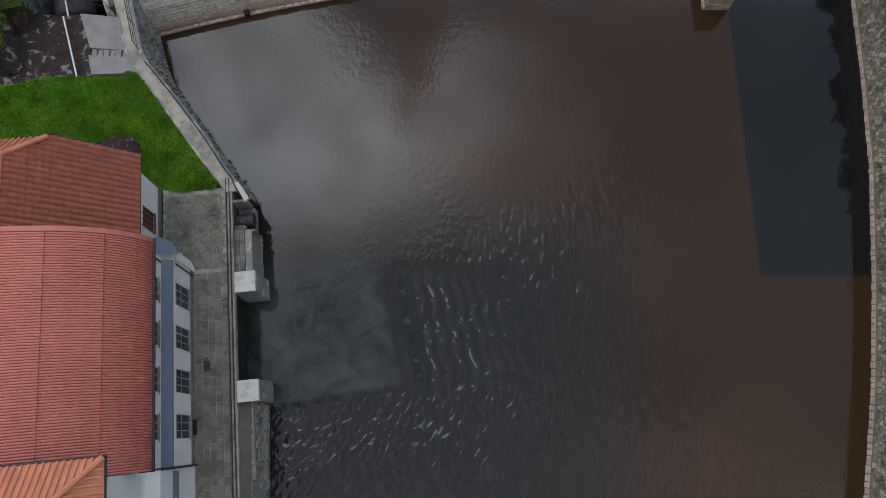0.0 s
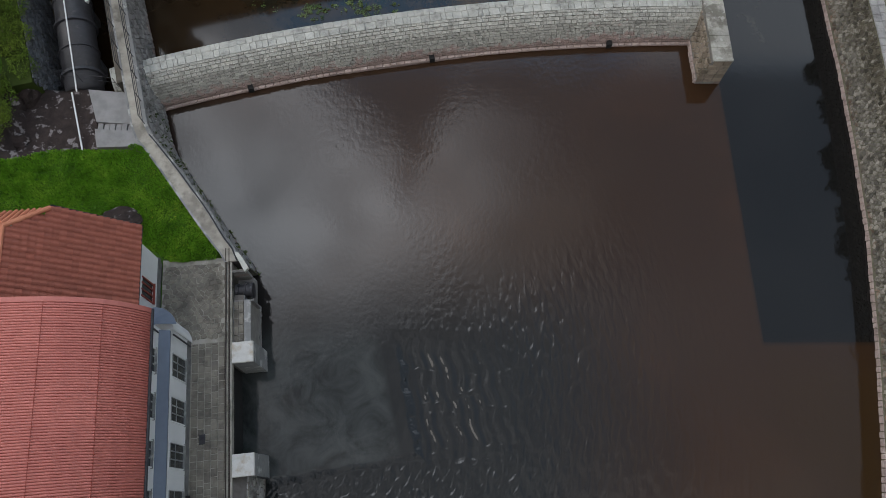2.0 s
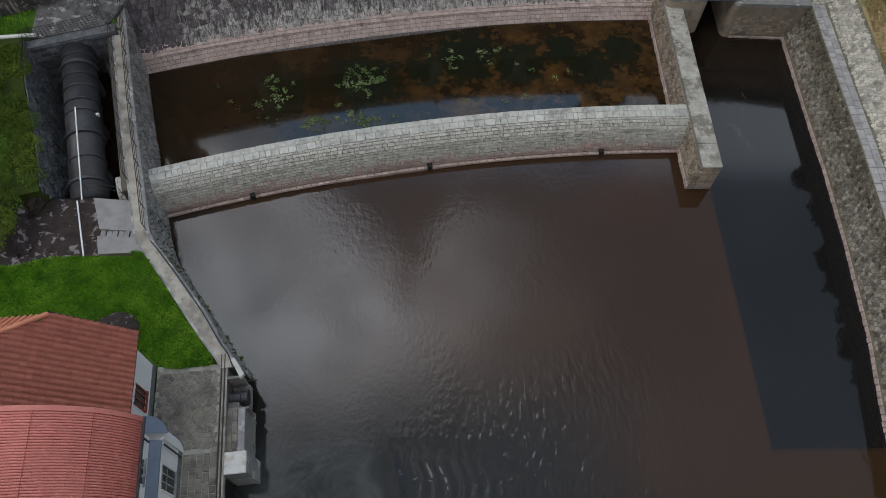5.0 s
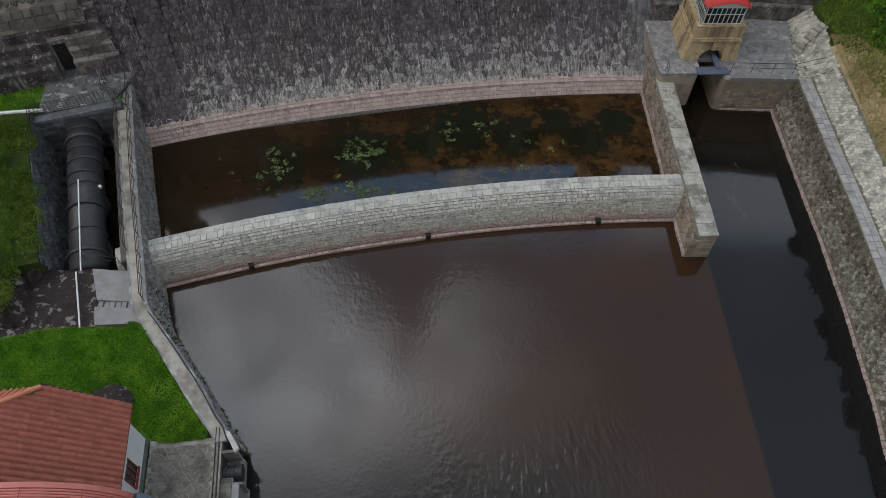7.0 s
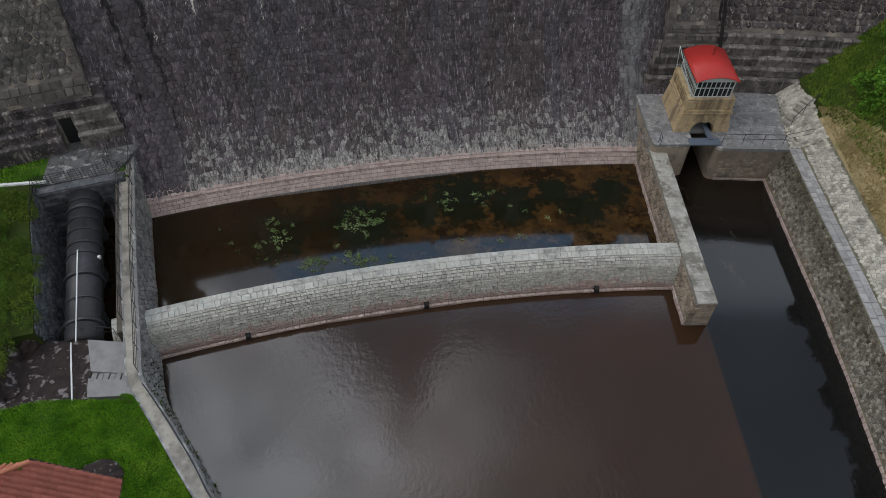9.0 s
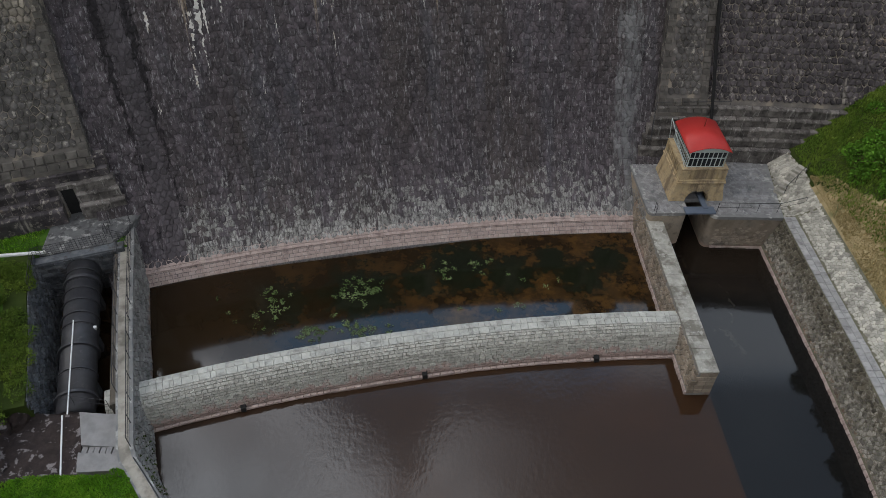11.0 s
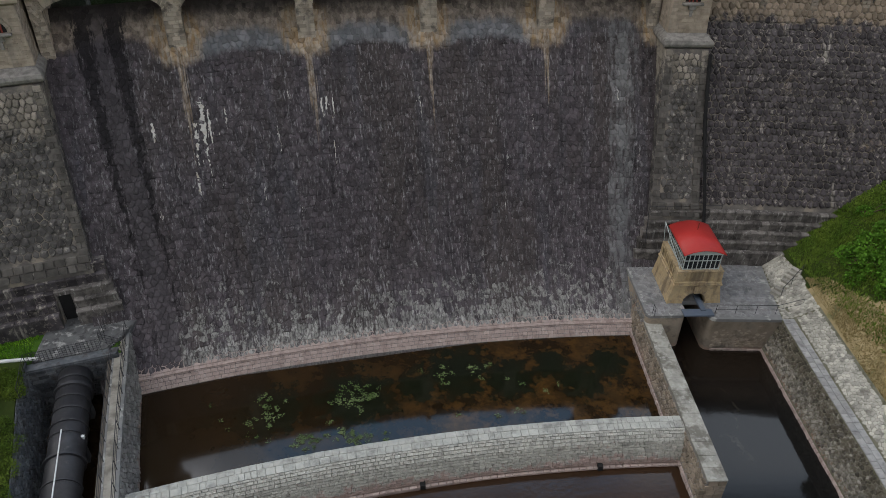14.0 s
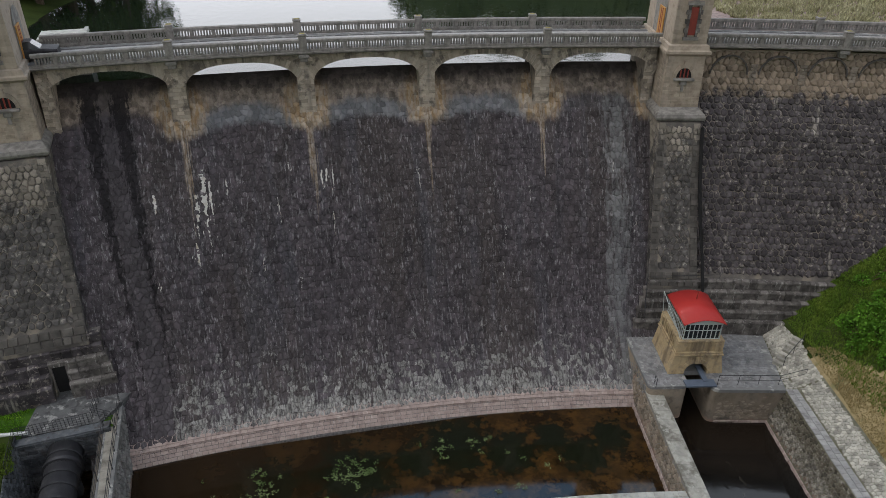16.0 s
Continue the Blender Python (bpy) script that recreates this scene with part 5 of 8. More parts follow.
# balustrades: base, rail, slabs in groups of six, posts
bal_me = bpy.data.meshes.new("baluster")
bv, bf = box(-0.062, 0.062, -0.09, 0.09, 0, 0.51, None, 0.012)
bal_me.from_pydata(bv, [], bf)
bal_me.materials.append(M["rail_stone"])
rest = Bag()
n_bal = 0
for rr, z0, hb, posts in ((150.12, 25.6, 0.5, [-14.0, -10.22, -6.44, -2.7, 6.72, 10.5, 14.3]), (155.4, 25.76, 0.46, [-14.05, -10.3, -6.5, -2.78, 6.6, 10.4, 14.2])):
    spans = [(-26.0, -19.2), (P_L1, P_R0 + 0.1), (P_R1 - 0.15, 18.0)]
    for pa, pb in spans:
        cuts = [pa] + [p for p in posts if pa < p < pb] + [pb]
        Bag().add(*arc_sweep(frange(pa, pb, 0.4), [(rr - 0.2, z0 - 0.07), (rr - 0.2, z0 + 0.12), (rr + 0.2, z0 + 0.12), (rr + 0.2, z0 - 0.07)])).out("balustrade_base", M["rail_stone"], bridge)
        Bag().add(*arc_sweep(frange(pa, pb, 0.4), [(rr - 0.16, z0 + 0.12 + hb), (rr - 0.2, z0 + 0.17 + hb), (rr - 0.2, z0 + 0.34 + hb), (rr - 0.13, z0 + 0.39 + hb), (rr + 0.13, z0 + 0.39 + hb), (rr + 0.2, z0 + 0.34 + hb), (rr + 0.2, z0 + 0.17 + hb), (rr + 0.16, z0 + 0.12 + hb)])).out("handrail", M["rail_stone"], bridge, "weathered stone handrail")
        for a, b in zip(cuts, cuts[1:]):
            length = radians(b - a) * rr
            grp = max(1, round(length / 1.68))
            for g in range(grp):
                ga, gb = a + (b - a) * g / grp, a + (b - a) * (g + 1) / grp
                if g:
                    rest.add(*box(-0.16, 0.16, -0.12, 0.12, z0 + 0.1, z0 + 0.14 + hb, polm(ga, rr, 0)))
                for i in range(1, 7):
                    ph = ga + (gb - ga) * (i / 7 * 0.94 + 0.03)
                    if rr < 152 and P_L1 <= pa and n_bal < 290:
                        shared("baluster", bal_me, bridge, polm(ph, rr, z0 + 0.12))
                        n_bal += 1
                    else:
                        rest.add(*box(-0.062, 0.062, -0.09, 0.09, 0, hb + 0.01, polm(ph, rr, z0 + 0.12)))
    for p in posts:
        post = Bag().add(*box(-0.3, 0.3, -0.3, 0.3, 25.5, 26.74, polm(p, rr, 0), 0.03)).add(*box(-0.34, 0.34, -0.34, 0.34, 26.74, 26.92, polm(p, rr, 0), 0.06))
        po = post.out("post", M["rail_stone"], bridge, "squared stone post")
        Bag().add(*box(-0.2, 0.2, -0.2, 0.2, 26.915, 26.935, polm(p, rr, 0))).out("lichen", M["lichen"], po, "yellow lichen")
        if rr < 152:
            Bag().add(*box(-0.42, 0.42, -0.32, 0.9, 25.05, 25.36, polm(p, rr, 0), 0.05)).add(*box(-0.3, 0.3, -0.1, 0.9, 24.72, 25.05, polm(p, rr, 0), 0.05)).out("console", M["rail_stone"], bridge, "stepped stone console")
tagged(rest.out("baluster_rows", M["rail_stone"], bridge), kind="stuff")

# blind arches on the right wing: dark rings paint their recess shadow; tan walling between
for c in (3.3, 4.87, 6.44, 8.01, 9.58, 11.15, 12.72):
    n = 16
    bag = Bag()
    for i in range(n):
        q = []
        for d in (i, i + 1):
            a = math.pi * d / n
            for rad in (1.52, 1.64):
                q.append((c + math.degrees(-math.cos(a) * rad / 150.3), 23.1 + math.sin(a) * rad))
        (a0, b0), (a1, b1), (a2, b2), (a3, b3) = q
        V = [pol(a, r, b) for r in (150.14, 150.6) for a, b in ((a0, b0), (a2, b2), (a3, b3), (a1, b1))]
        bag.add(V, BOXF)
    bag.out("blind_arch", M["mortar_and_arch_shadow"], dam, "thin dark ring standing for the shadow in a shallow blind arch")
    fm = lambda s, w, h, c=c: np.array([pol(c + math.degrees((ss + 2.05) / 150.3), 150.18 - hh + max(0, 23.2 - zz) * -0.3, zz) for ss, zz, hh in zip(s, w, h)])
    courses(fm, -0.3, 0.3, 21.6, 24.0, 0.6, 0.26, 0.04, c, 0.01).out("pilaster", M["arch_stone"], dam)


# ---- towers with their buttresses ----
def tower(phi, side):
    """side: +1 if its door looks to the left along the road."""
    tw = thing("tower", "square pale sandstone gate tower with arched windows on the dam's crest", "tower", "gate towers")
    m = polm(phi, 148.3, 0)
    T = lambda ps: [tuple(m @ Vector(p)) for p in ps]
    # shaft below the road, shaft above, both slightly tapering
    Bag().add(*loft([T([(-1.5 * k, f, z), (1.5 * k, f, z), (1.5 * k, 7.6, z), (-1.5 * k, 7.6, z)]) for z, k, f in ((20.5, 1.08, -0.25), (25.2, 1.0, 0.0))])).out("shaft", M["tower_stone"], tw)
    up = Bag().add(*loft([T([(-1.42 * k, f, z), (1.42 * k, f, z), (1.42 * k, 7.6, z), (-1.42 * k, 7.6, z)]) for z, k, f in ((25.9, 1.0, 0.1), (36.0, 0.95, 0.3))]))
    up.out("upper_shaft", M["tower_stone"], tw)
    Bag().add(*loft([T([(-w_, f, z), (w_, f, z), (w_, 7.75, z), (-w_, 7.75, z)]) for z, w_, f in ((25.1, 1.55, -0.05), (25.3, 1.85, -0.32), (25.5, 1.85, -0.32), (25.6, 1.7, -0.2), (25.95, 1.62, -0.12), (26.0, 1.5, 0.0))])).out("cornice", M["tower_stone"], tw, "moulded stone cornice")
    Bag().add(*loft([T([(-w_, 0.3 - (w_ - 1.4), z), (w_, 0.3 - (w_ - 1.4), z), (w_, 7.8, z), (-w_, 7.8, z)]) for z, w_ in ((35.6, 1.4), (36.0, 1.9), (36.6, 1.9))])).out("eaves", M["tower_stone"], tw)
    rf = T([(-1.95, -0.3, 36.6), (1.95, -0.3, 36.6), (1.95, 7.9, 36.6), (-1.95, 7.9, 36.6), (0, 2.2, 40.5), (0, 5.4, 40.5)])
    ob_of("roof", rf, [(0, 1, 4), (1, 2, 5, 4), (2, 3, 5), (3, 0, 4, 5), (0, 3, 2, 1)], M["tile_red"], tw)
    # squared blocks on front and sides
    fr = lambda s, w, h: np.array([tuple(m @ Vector((ss * (1.08 - 0.017 * (zz - 20.5)), -0.25 + 0.053 * (zz - 20.5) - hh, zz))) for ss, zz, hh in zip(s, w, h)])
    nowin = lambda s, w: not (abs(s) < 1.0 and 22.9 < w < 24.75)
    course_parts("block", fr, -1.5, 1.5, 20.9, 25.1, 0.6, 0.28, 0.03, M["tower_stone"], tw, phi + 60, 0.008, keep=nowin)
    fr2 = lambda s, w, h: np.array([tuple(m @ Vector((ss, 0.1 + 0.02 * (zz - 25.9) - hh, zz))) for ss, zz, hh in zip(s, w, h)])
    course_parts("block", fr2, -1.4, 1.4, 26.05, 30.5, 0.75, 0.36, 0.02, M["tower_stone"], tw, phi + 70, 0.006, keep=lambda s, w: not (abs(s) < 0.7 and 26.4 < w < 29.4))
    for sg in (-1, 1):
        fs = lambda s, w, h, sg=sg: np.array([tuple(m @ Vector((sg * (1.62 - 0.026 * (zz - 20.5) + hh), ss, zz))) for ss, zz, hh in zip(s, w, h)])
        course_parts("block", fs, -0.1, 3.0, 20.9, 25.1, 0.6, 0.28, 0.03, M["tower_stone"], tw, phi + 80 + sg, 0.008)
    # small arched window with sill, bracket and surround
    n, rad = 12, 0.62
    arc = [(rad * math.cos(math.pi * i / n), 23.35 + 0.8 * math.sin(math.pi * i / n)) for i in range(n + 1)]
    wdo = thing("window", "small round-headed window with red bars", "")
    wdo.parent = tw
    # near-black face paints the shade behind the bars
    ob_of("opening", T([(x, -0.13, z) for x, z in arc]), [tuple(range(n + 1))], M["shade_pipe_black"], wdo)
    for x in (-0.3, 0.0, 0.3):
        Bag().add(*box(x - 0.05, x + 0.05, -0.18, -0.12, 23.35, 24.12 - abs(x) * 0.35, m)).out("bar", M["red_frame"], wdo)
    for i in range(9):
        a0, a1 = math.pi * (i + 0.04) / 9, math.pi * (i + 0.96) / 9
        q = [(k * math.cos(a), 23.35 + k * 1.28 * math.sin(a)) for a in (a0, a1) for k in (0.64, 0.9)]
        ob_of("voussoir", T([(q[j][0], y, q[j][1]) for y in (-0.19, -0.05) for j in (0, 2, 3, 1)]), BOXF, M["tower_stone"], wdo)
    Bag().add(*box(-0.14, 0.14, -0.26, -0.05, 24.15, 24.75, m)).out("keystone", M["tower_stone"], wdo)
    Bag().add(*box(-0.85, 0.85, -0.45, 0.0, 23.12, 23.3, m, 0.04)).add(*box(-0.28, 0.28, -0.32, 0.0, 22.75, 23.12, m, 0.05)).add(*box(-0.12, 0.12, -0.27, 0.0, 22.2, 22.75, m, 0.04)).out("sill", M["rail_stone"], wdo, "grey sill on a bracket")
    # slit window with quoins above the cornice
    sl = thing("window", "tall slit window with toothed stone surround", "")
    sl.parent = tw
    Bag().add(*box(-0.3, 0.3, 0.02, 0.1, 26.75, 28.9, m)).out("pane", M["red_frame"], sl)
    for i in range(7):
        wide = 0.34 if i % 2 else 0.2
        for sg in (-1, 1):
            a, b = sorted((sg * 0.3, sg * (0.3 + wide)))
            Bag().add(*box(a, b, -0.06, 0.12, 26.6 + i * 0.35, 26.6 + i * 0.35 + 0.33, m)).out("surround_stone", M["step_stone"], sl)
    Bag().add(*box(-0.62, 0.62, -0.08, 0.12, 29.05, 29.35, m)).add(*box(-0.18, 0.18, -0.1, 0.12, 29.35, 29.65, m)).out("lintel", M["rail_stone"], sl)
    Bag().add(*box(-0.62, 0.62, -0.1, 0.12, 26.35, 26.6, m)).out("sill", M["rail_stone"], sl)
    # arched doorway towards the road
    x = -1.43 * side
    dr = thing("door", "orange-brown wooden door in an arched stone recess", "")
    dr.parent = tw
    arc = [(4.0 + 1.55 * math.cos(math.pi * i / 12), 28.2 + 1.3 * math.sin(math.pi * i / 12)) for i in range(13)]
    # flat panel on the wall; its darker grey paints the recess's shade
    V = T([(x - side * 0.02, y, z) for y, z in [(5.55, 25.62)] + arc + [(2.45, 25.62)]])
    ob_of("recess", V, [tuple(range(len(V)))], M["rail_stone"], dr, "flat arched panel, its darker grey standing for a recess's shade")
    xa, xb = sorted((x - side * 0.03, x - side * 0.12))
    Bag().add(*box(xa, xb, 2.7, 4.1, 25.63, 28.3, m)).out("leaf", M["wood"], dr)
    xa, xb = sorted((x - side * 0.12, x - side * 0.14))
    for y in (3.1, 3.5):
        Bag().add(*box(xa, xb, y, y + 0.12, 25.75, 28.2, m)).out("panel", M["red_frame"], dr)
    # collar and buttress under it
    bt = Bag()
    rings = []
    hw, hl = 1.72, (1.72 if side > 0 else 4.2)
    for r, z in BUTT:
        k = hw + 0.014 * (19.9 - z) * 2
        kl = hl + 0.014 * (19.9 - z) * 2
        mm = polm(phi, r, z)
        rings.append([tuple(mm @ Vector(v)) for v in ((-kl, 0, 0), (k, 0, 0), (k, 8 + 147 - r, 0), (-kl, 8 + 147 - r, 0))])
    ob = bt.add(*loft(rings)).out("buttress", M["wing_joint"], tw, "battered buttress of rounded stones with squared quoins")
    bag = Bag()
    prof = ((19.9, 1.75, -1.0), (20.08, 2.0, -1.25), (20.3, 2.06, -1.32), (20.55, 1.98, -1.22), (20.9, 1.62, -0.3))
    bag.add(*loft([T([(-w_, f, z), (w_, f, z), (w_, 4, z), (-w_, 4, z)]) for z, w_, f in prof]))
    bag.out("collar", M["rail_stone"], tw, "bulging grey stone collar")
    Q = np.array(BUTT)

    def fb(s, w, h):
        r = np.interp(w, Q[:, 1], Q[:, 0])
        return np.array([tuple(polm(phi, rr - hh, zz) @ Vector((ss * (1 + 0.016 * (19.9 - zz)), 0, 0))) for ss, zz, rr, hh in zip(s, w, r, h)])
    V, F = hex_stones(fb, -hl + 0.57, 1.15, 8.4, 19.8, 0.44, 0.12, seed=phi, joint=0.93, crown=0.54, squash=1.25, jitter=0.36)
    stone_set("stonework", "stone", V, F, M["butt_stone"], tw, "")
    for cell in course_cells(-hl, 1.72, 7.35, 8.4, 0.62, 0.5, phi + 3, 0.2):
        ob_of("foot_block", *block(fb, cell, 0.12 * random.uniform(0.7, 1.2), 0.01, 0.05), M["quoin_stone"], tw)
    for a, b in ((-hl, -hl + 0.57), (1.15, 1.72)):
        for cell in course_cells(a, b, 8.4, 19.85, 0.57, 0.42, phi + a, 0.0):
            ob_of("quoin", *block(fb, cell, 0.07 * random.uniform(0.7, 1.3)), M["quoin_stone"], tw)
    fsd = lambda s, w, h: np.array([tuple(polm(phi, rr, zz) @ Vector((-side * ((1.72 + hh) * (1 + 0.016 * (19.9 - zz))), ss, 0))) for ss, zz, rr, hh in zip(s, w, np.interp(w, Q[:, 1], Q[:, 0]), h)])
    course_parts("flank_block", fsd, 0.0, 3.0, 7.4, 19.8, 0.75, 0.52, 0.05, M["butt_stone"], tw, phi + 5, 0.012)
    return tw


tower(1.6, 1)
tower(-18.33, -1)
cable = Bag().add(*tube([pol(p, r - 0.25, z) for p, r, z in ((2.32, 147.0, 19.6), (2.33, 146.2, 17.5), (2.36, 145.2, 15.0), (2.45, 144.0, 12.2), (2.55, 142.7, 9.6), (2.6, 141.6, 7.4), (2.62, 140.2, 4.9))], 0.15))
tagged(cable.out("drain_pipe", M["shade_pipe_black"]), "dark downpipe fixed to the dam's masonry", "pipe")

# ---- weir, pier, outlet channel ----
weir = thing("weir", "long curved weir wall of squared pale stones with a rounded cap", "weir", kind="structure")
WEIR = [(121.45, -0.4), (121.5, 0.12), (121.75, 0.16), (121.8, 0.5), (122.05, 1.2), (122.35, 1.75), (122.75, 2.08), (123.1, 2.18), (124.0, 2.2), (124.15, 2.1), (124.2, 0.6), (124.3, -0.6)]
P_W0, P_W1 = -17.9, 0.35
Bag().add(*arc_sweep(frange(P_W0, P_W1, 0.5), [(r + 0.05, z - 0.05) for r, z in WEIR])).out("core", M["weir_stone"], weir)
fw, LW, wphi_, QW, EW = arc_map([(r, z) for r, z in WEIR[1:10]], P_W0, 122.0)
weir_cells = []
s_w = wphi_(P_W1)
w_face = (EW[1] + 0.02, EW[6] - 0.05)

pier = thing("training_wall", "straight stone training wall with a slab top beside the outlet channel", "wall", kind="structure")
PX = [(17.66, -0.6), (17.72, 0.0), (18.12, 2.35), (18.12, 2.4), (19.36, 2.4), (19.36, 2.35), (19.4, -0.6)]
rings = []
for y, k in ((26.62, 0), (41.8, 0), (48.5, 0)):
    rings.append([(x + (0.0 if k == 0 else 0), y, z) for x, z in PX])
rings[0] = [(x, 26.5 + 0.05 * z, z) for x, z in PX]
Bag().add(*loft(rings)).out("core", M["mortar"], pier)
fpl = plane_map((17.70, 44.5, 0.0), (0, -1, 0), (0.17, 0, 0.985))
V, F = hex_stones(fpl, 0.0, 18.0, 0.3, 2.36, 0.42, 0.06, seed=21, squash=0.8)
stone_set("rubble", "rubble_stone", V, F, M["brown_stone"], pier, "rough brown rubble stones")
courses(fpl, 0.0, 18.0, 0.0, 0.3, 0.45, 0.3, 0.09, 22, 0.01).out("foot_course", M["pink_stone"], pier)
fpe = plane_map((17.72, 26.5, 0.0), (1, 0, 0), (0, 0.04, 1))
courses(fpe, 0.0, 1.66, 0.25, 2.36, 0.55, 0.42, 0.04, 23, 0.012, keep=lambda s, w: s > w * 0.17 - 0.1).out("end_blocks", M["brown_stone"], pier)
fpr = plane_map((19.38, 26.55, 0.0), (0, 1, 0), (0, 0, 1))
courses(fpr, 0.0, 14.0, 0.0, 2.36, 0.7, 0.42, 0.03, 24, 0.012).out("channel_face", M["wall_stone"], pier)

outlet = thing("outlet_platform", "stone platform with rounded corners over the outlet culvert", "platform", kind="structure")


def rounded(pts, rads, n=6):
    out = []
    for i, (p, rd) in enumerate(zip(pts, rads)):
        p, a, b = Vector(p), Vector(pts[i - 1]), Vector(pts[(i + 1) % len(pts)])
        if rd <= 0:
            out.append(tuple(p))
            continue
        u, v = (a - p).normalized() * rd, (b - p).normalized() * rd
        for k in range(n + 1):
            t = k / n
            out.append(tuple((p + u) * (1 - t) ** 2 + 2 * p * t * (1 - t) + (p + v) * t * t))
    return out


left_pts = rounded([(18.1, 41.2), (21.25, 41.2), (21.15, 50.5), (17.9, 50.5)], [0.5, 0.55, 0, 0])
right_pts = rounded([(23.0, 40.75), (28.6, 40.5), (30.3, 50.5), (23.15, 50.5)], [0.6, 0, 0, 0])
for pts, nm in ((left_pts, "left"), (right_pts, "right")):
    Bag().add(*prism(pts, -2.0, 3.12)).out("platform_wall", M["brown_stone"], outlet, "brown stone wall down to the water")
    c = Vector((sum(p[0] for p in pts) / len(pts), sum(p[1] for p in pts) / len(pts)))
    grow = [tuple(Vector(p) + (Vector(p) - c).normalized() * 0.06) for p in pts]
    Bag().add(*prism(grow, 3.12, 3.4)).out("slab", M["slab"], outlet, "grey stone slab top")
Bag().add(*box(21.1, 23.3, 42.9, 50.0, 3.0, 3.4)).out("slab", M["slab"], outlet)
# shade in the culvert is painted by this near-black sheet
Bag().add(*box(21.2, 23.2, 47.0, 47.6, -1.5, 3.0)).out("culvert_back", M["shade_pipe_black"], outlet, "near-black sheet standing for the shade inside the culvert")
fpf = plane_map((23.55, 40.7, 0.0), (1, -0.045, 0), (0, 0.03, 1))
for pts in (left_pts, right_pts):
    Q_ = np.array(pts)
    c_ = Q_.mean(0)
    small = [tuple(c_ + (p - c_) * 0.86) for p in Q_]
    ftp = lambda s, w, h: np.c_[s, w, 3.4 + h]

    def within(s, w, small=small):
        ok_ = np.zeros(len(s), bool)
        for i_ in range(len(small)):
            (xa_, ya_), (xb_, yb_) = small[i_ - 1], small[i_]
            ok_ ^= ((ya_ > w) != (yb_ > w)) & (s < (xb_ - xa_) * (w - ya_) / (yb_ - ya_ + 1e-12) + xa_)
        return ok_
    V, F = hex_stones(ftp, Q_[:, 0].min(), Q_[:, 0].max(), Q_[:, 1].min(), Q_[:, 1].max(), 0.34, 0.02, within, seed=33, joint=0.95, crown=0.85)
    tagged(ob_of("platform_paving", V, F, M["slab_paving"], outlet, "small grey paving stones"), kind="stuff")
courses(fpf, 0.1, 4.3, 0.0, 0.22, 0.5, 0.22, 0.08, 30, 0.01).out("foot_course", M["pink_stone"], outlet)
V, F = hex_stones(fpf, 0.0, 4.3, 0.25, 3.1, 0.4, 0.04, seed=31, squash=0.7)
tagged(ob_of("facing_stones", V, F, M["brown_stone"], outlet), kind="stuff")
# edge of the platform above the pool
fpp = plane_map((17.95, 50.0, 0.0), (0, -1, 0), (0.05, 0, 1))
V, F = hex_stones(fpp, 0.0, 8.6, 0.8, 3.1, 0.5, 0.05, seed=32, squash=0.75)
tagged(ob_of("facing_stones", V, F, M["wall_stone"], outlet), kind="stuff")
Bag().add(*box(20.95, 23.35, 40.95, 41.75, 3.42, 3.55)).out("footbridge", M["blue_metal"], outlet, "narrow grey plank over the culvert")
Bag().add(*box(22.45, 22.85, 41.5, 43.4, 3.45, 3.62)).out("gate_beam", M["blue_metal"], outlet)

# right channel wall, coping and paved bank
RP = resample(RIGHT_WALL[:11], 1.0)
rwall = thing("channel_wall", "battered rubble wall along the outlet channel with a stone coping", "wall", kind="structure")
# the path runs towards the viewer, so the bank lies on its left
Bag().add(*sweep(RP, [(0.05, -2.0), (0.03, 0.0), (-0.85, 3.3), (-3.2, 3.3), (-3.2, -2.0)])).out("core", M["moss_joint"], rwall)
frw, LRS, LRW = path_map(RP, [(0.03, 0.0), (-0.85, 3.3)], side=-1.0)
V, F = hex_stones(frw, 0.0, min(LRS, 62.0), 0.28, LRW, 0.34, 0.06, seed=41, squash=0.9, joint=0.9, crown=0.66)
stone_set("rubble", "rubble_stone", V, F, M["bank_stone"], rwall, "rough brown and grey rubble stones")
courses(frw, 0.0, LRS, 0.0, 0.28, 0.42, 0.28, 0.1, 42, 0.015).out("foot_course", M["pink_stone"], rwall)
fcp, LCS, LCW = path_map(RP, [(-0.8, 3.36), (-1.75, 3.4)], side=-1.0)
coping = courses(fcp, 0.0, LCS, 0.0, LCW, 0.62, 0.5, 0.05, 43, 0.006)
coping.out("coping", M["bank_coping"], rwall, "smooth grey coping slabs")
fbk, LBS, LBW = path_map(RP, [(-1.75, 3.42), (-3.4, 4.62)], side=-1.0)
Bag().add(*sweep(RP, [(-1.7, 2.6), (-1.7, 3.38), (-3.45, 4.6), (-3.6, 4.0)])).out("bank_bed", M["moss_joint"], rwall)
V, F = hex_stones(fbk, 16.0, LBS, 0.0, LBW, 0.29, 0.03, seed=44, joint=0.93, crown=0.8)
tagged(ob_of("bank_paving", V, F, M["pale_stone"], rwall, "pale irregular paving on the bank"), kind="stuff")
BANK_MAP = (fbk, LBS, LBW)
# paved corner below the hill beside the platform, with a short stair
def fcr(s, w, h):
    y_ = 40.6 + w
    a, b = 28.65 + 0.17 * w, np.interp(y_, [40.6, 44.7, 48.3, 50.0], [31.45, 31.6, 30.95, 30.7])
    k = np.clip(0.36 * (1 - w / 3.5), 0, 0.36)
    u = np.maximum(0, s / 2.6 - k) / (1 - k)
    return np.c_[a + (b - a) * s / 2.6, y_, 3.42 + 1.2 * u + 0.02 * w * u + h]


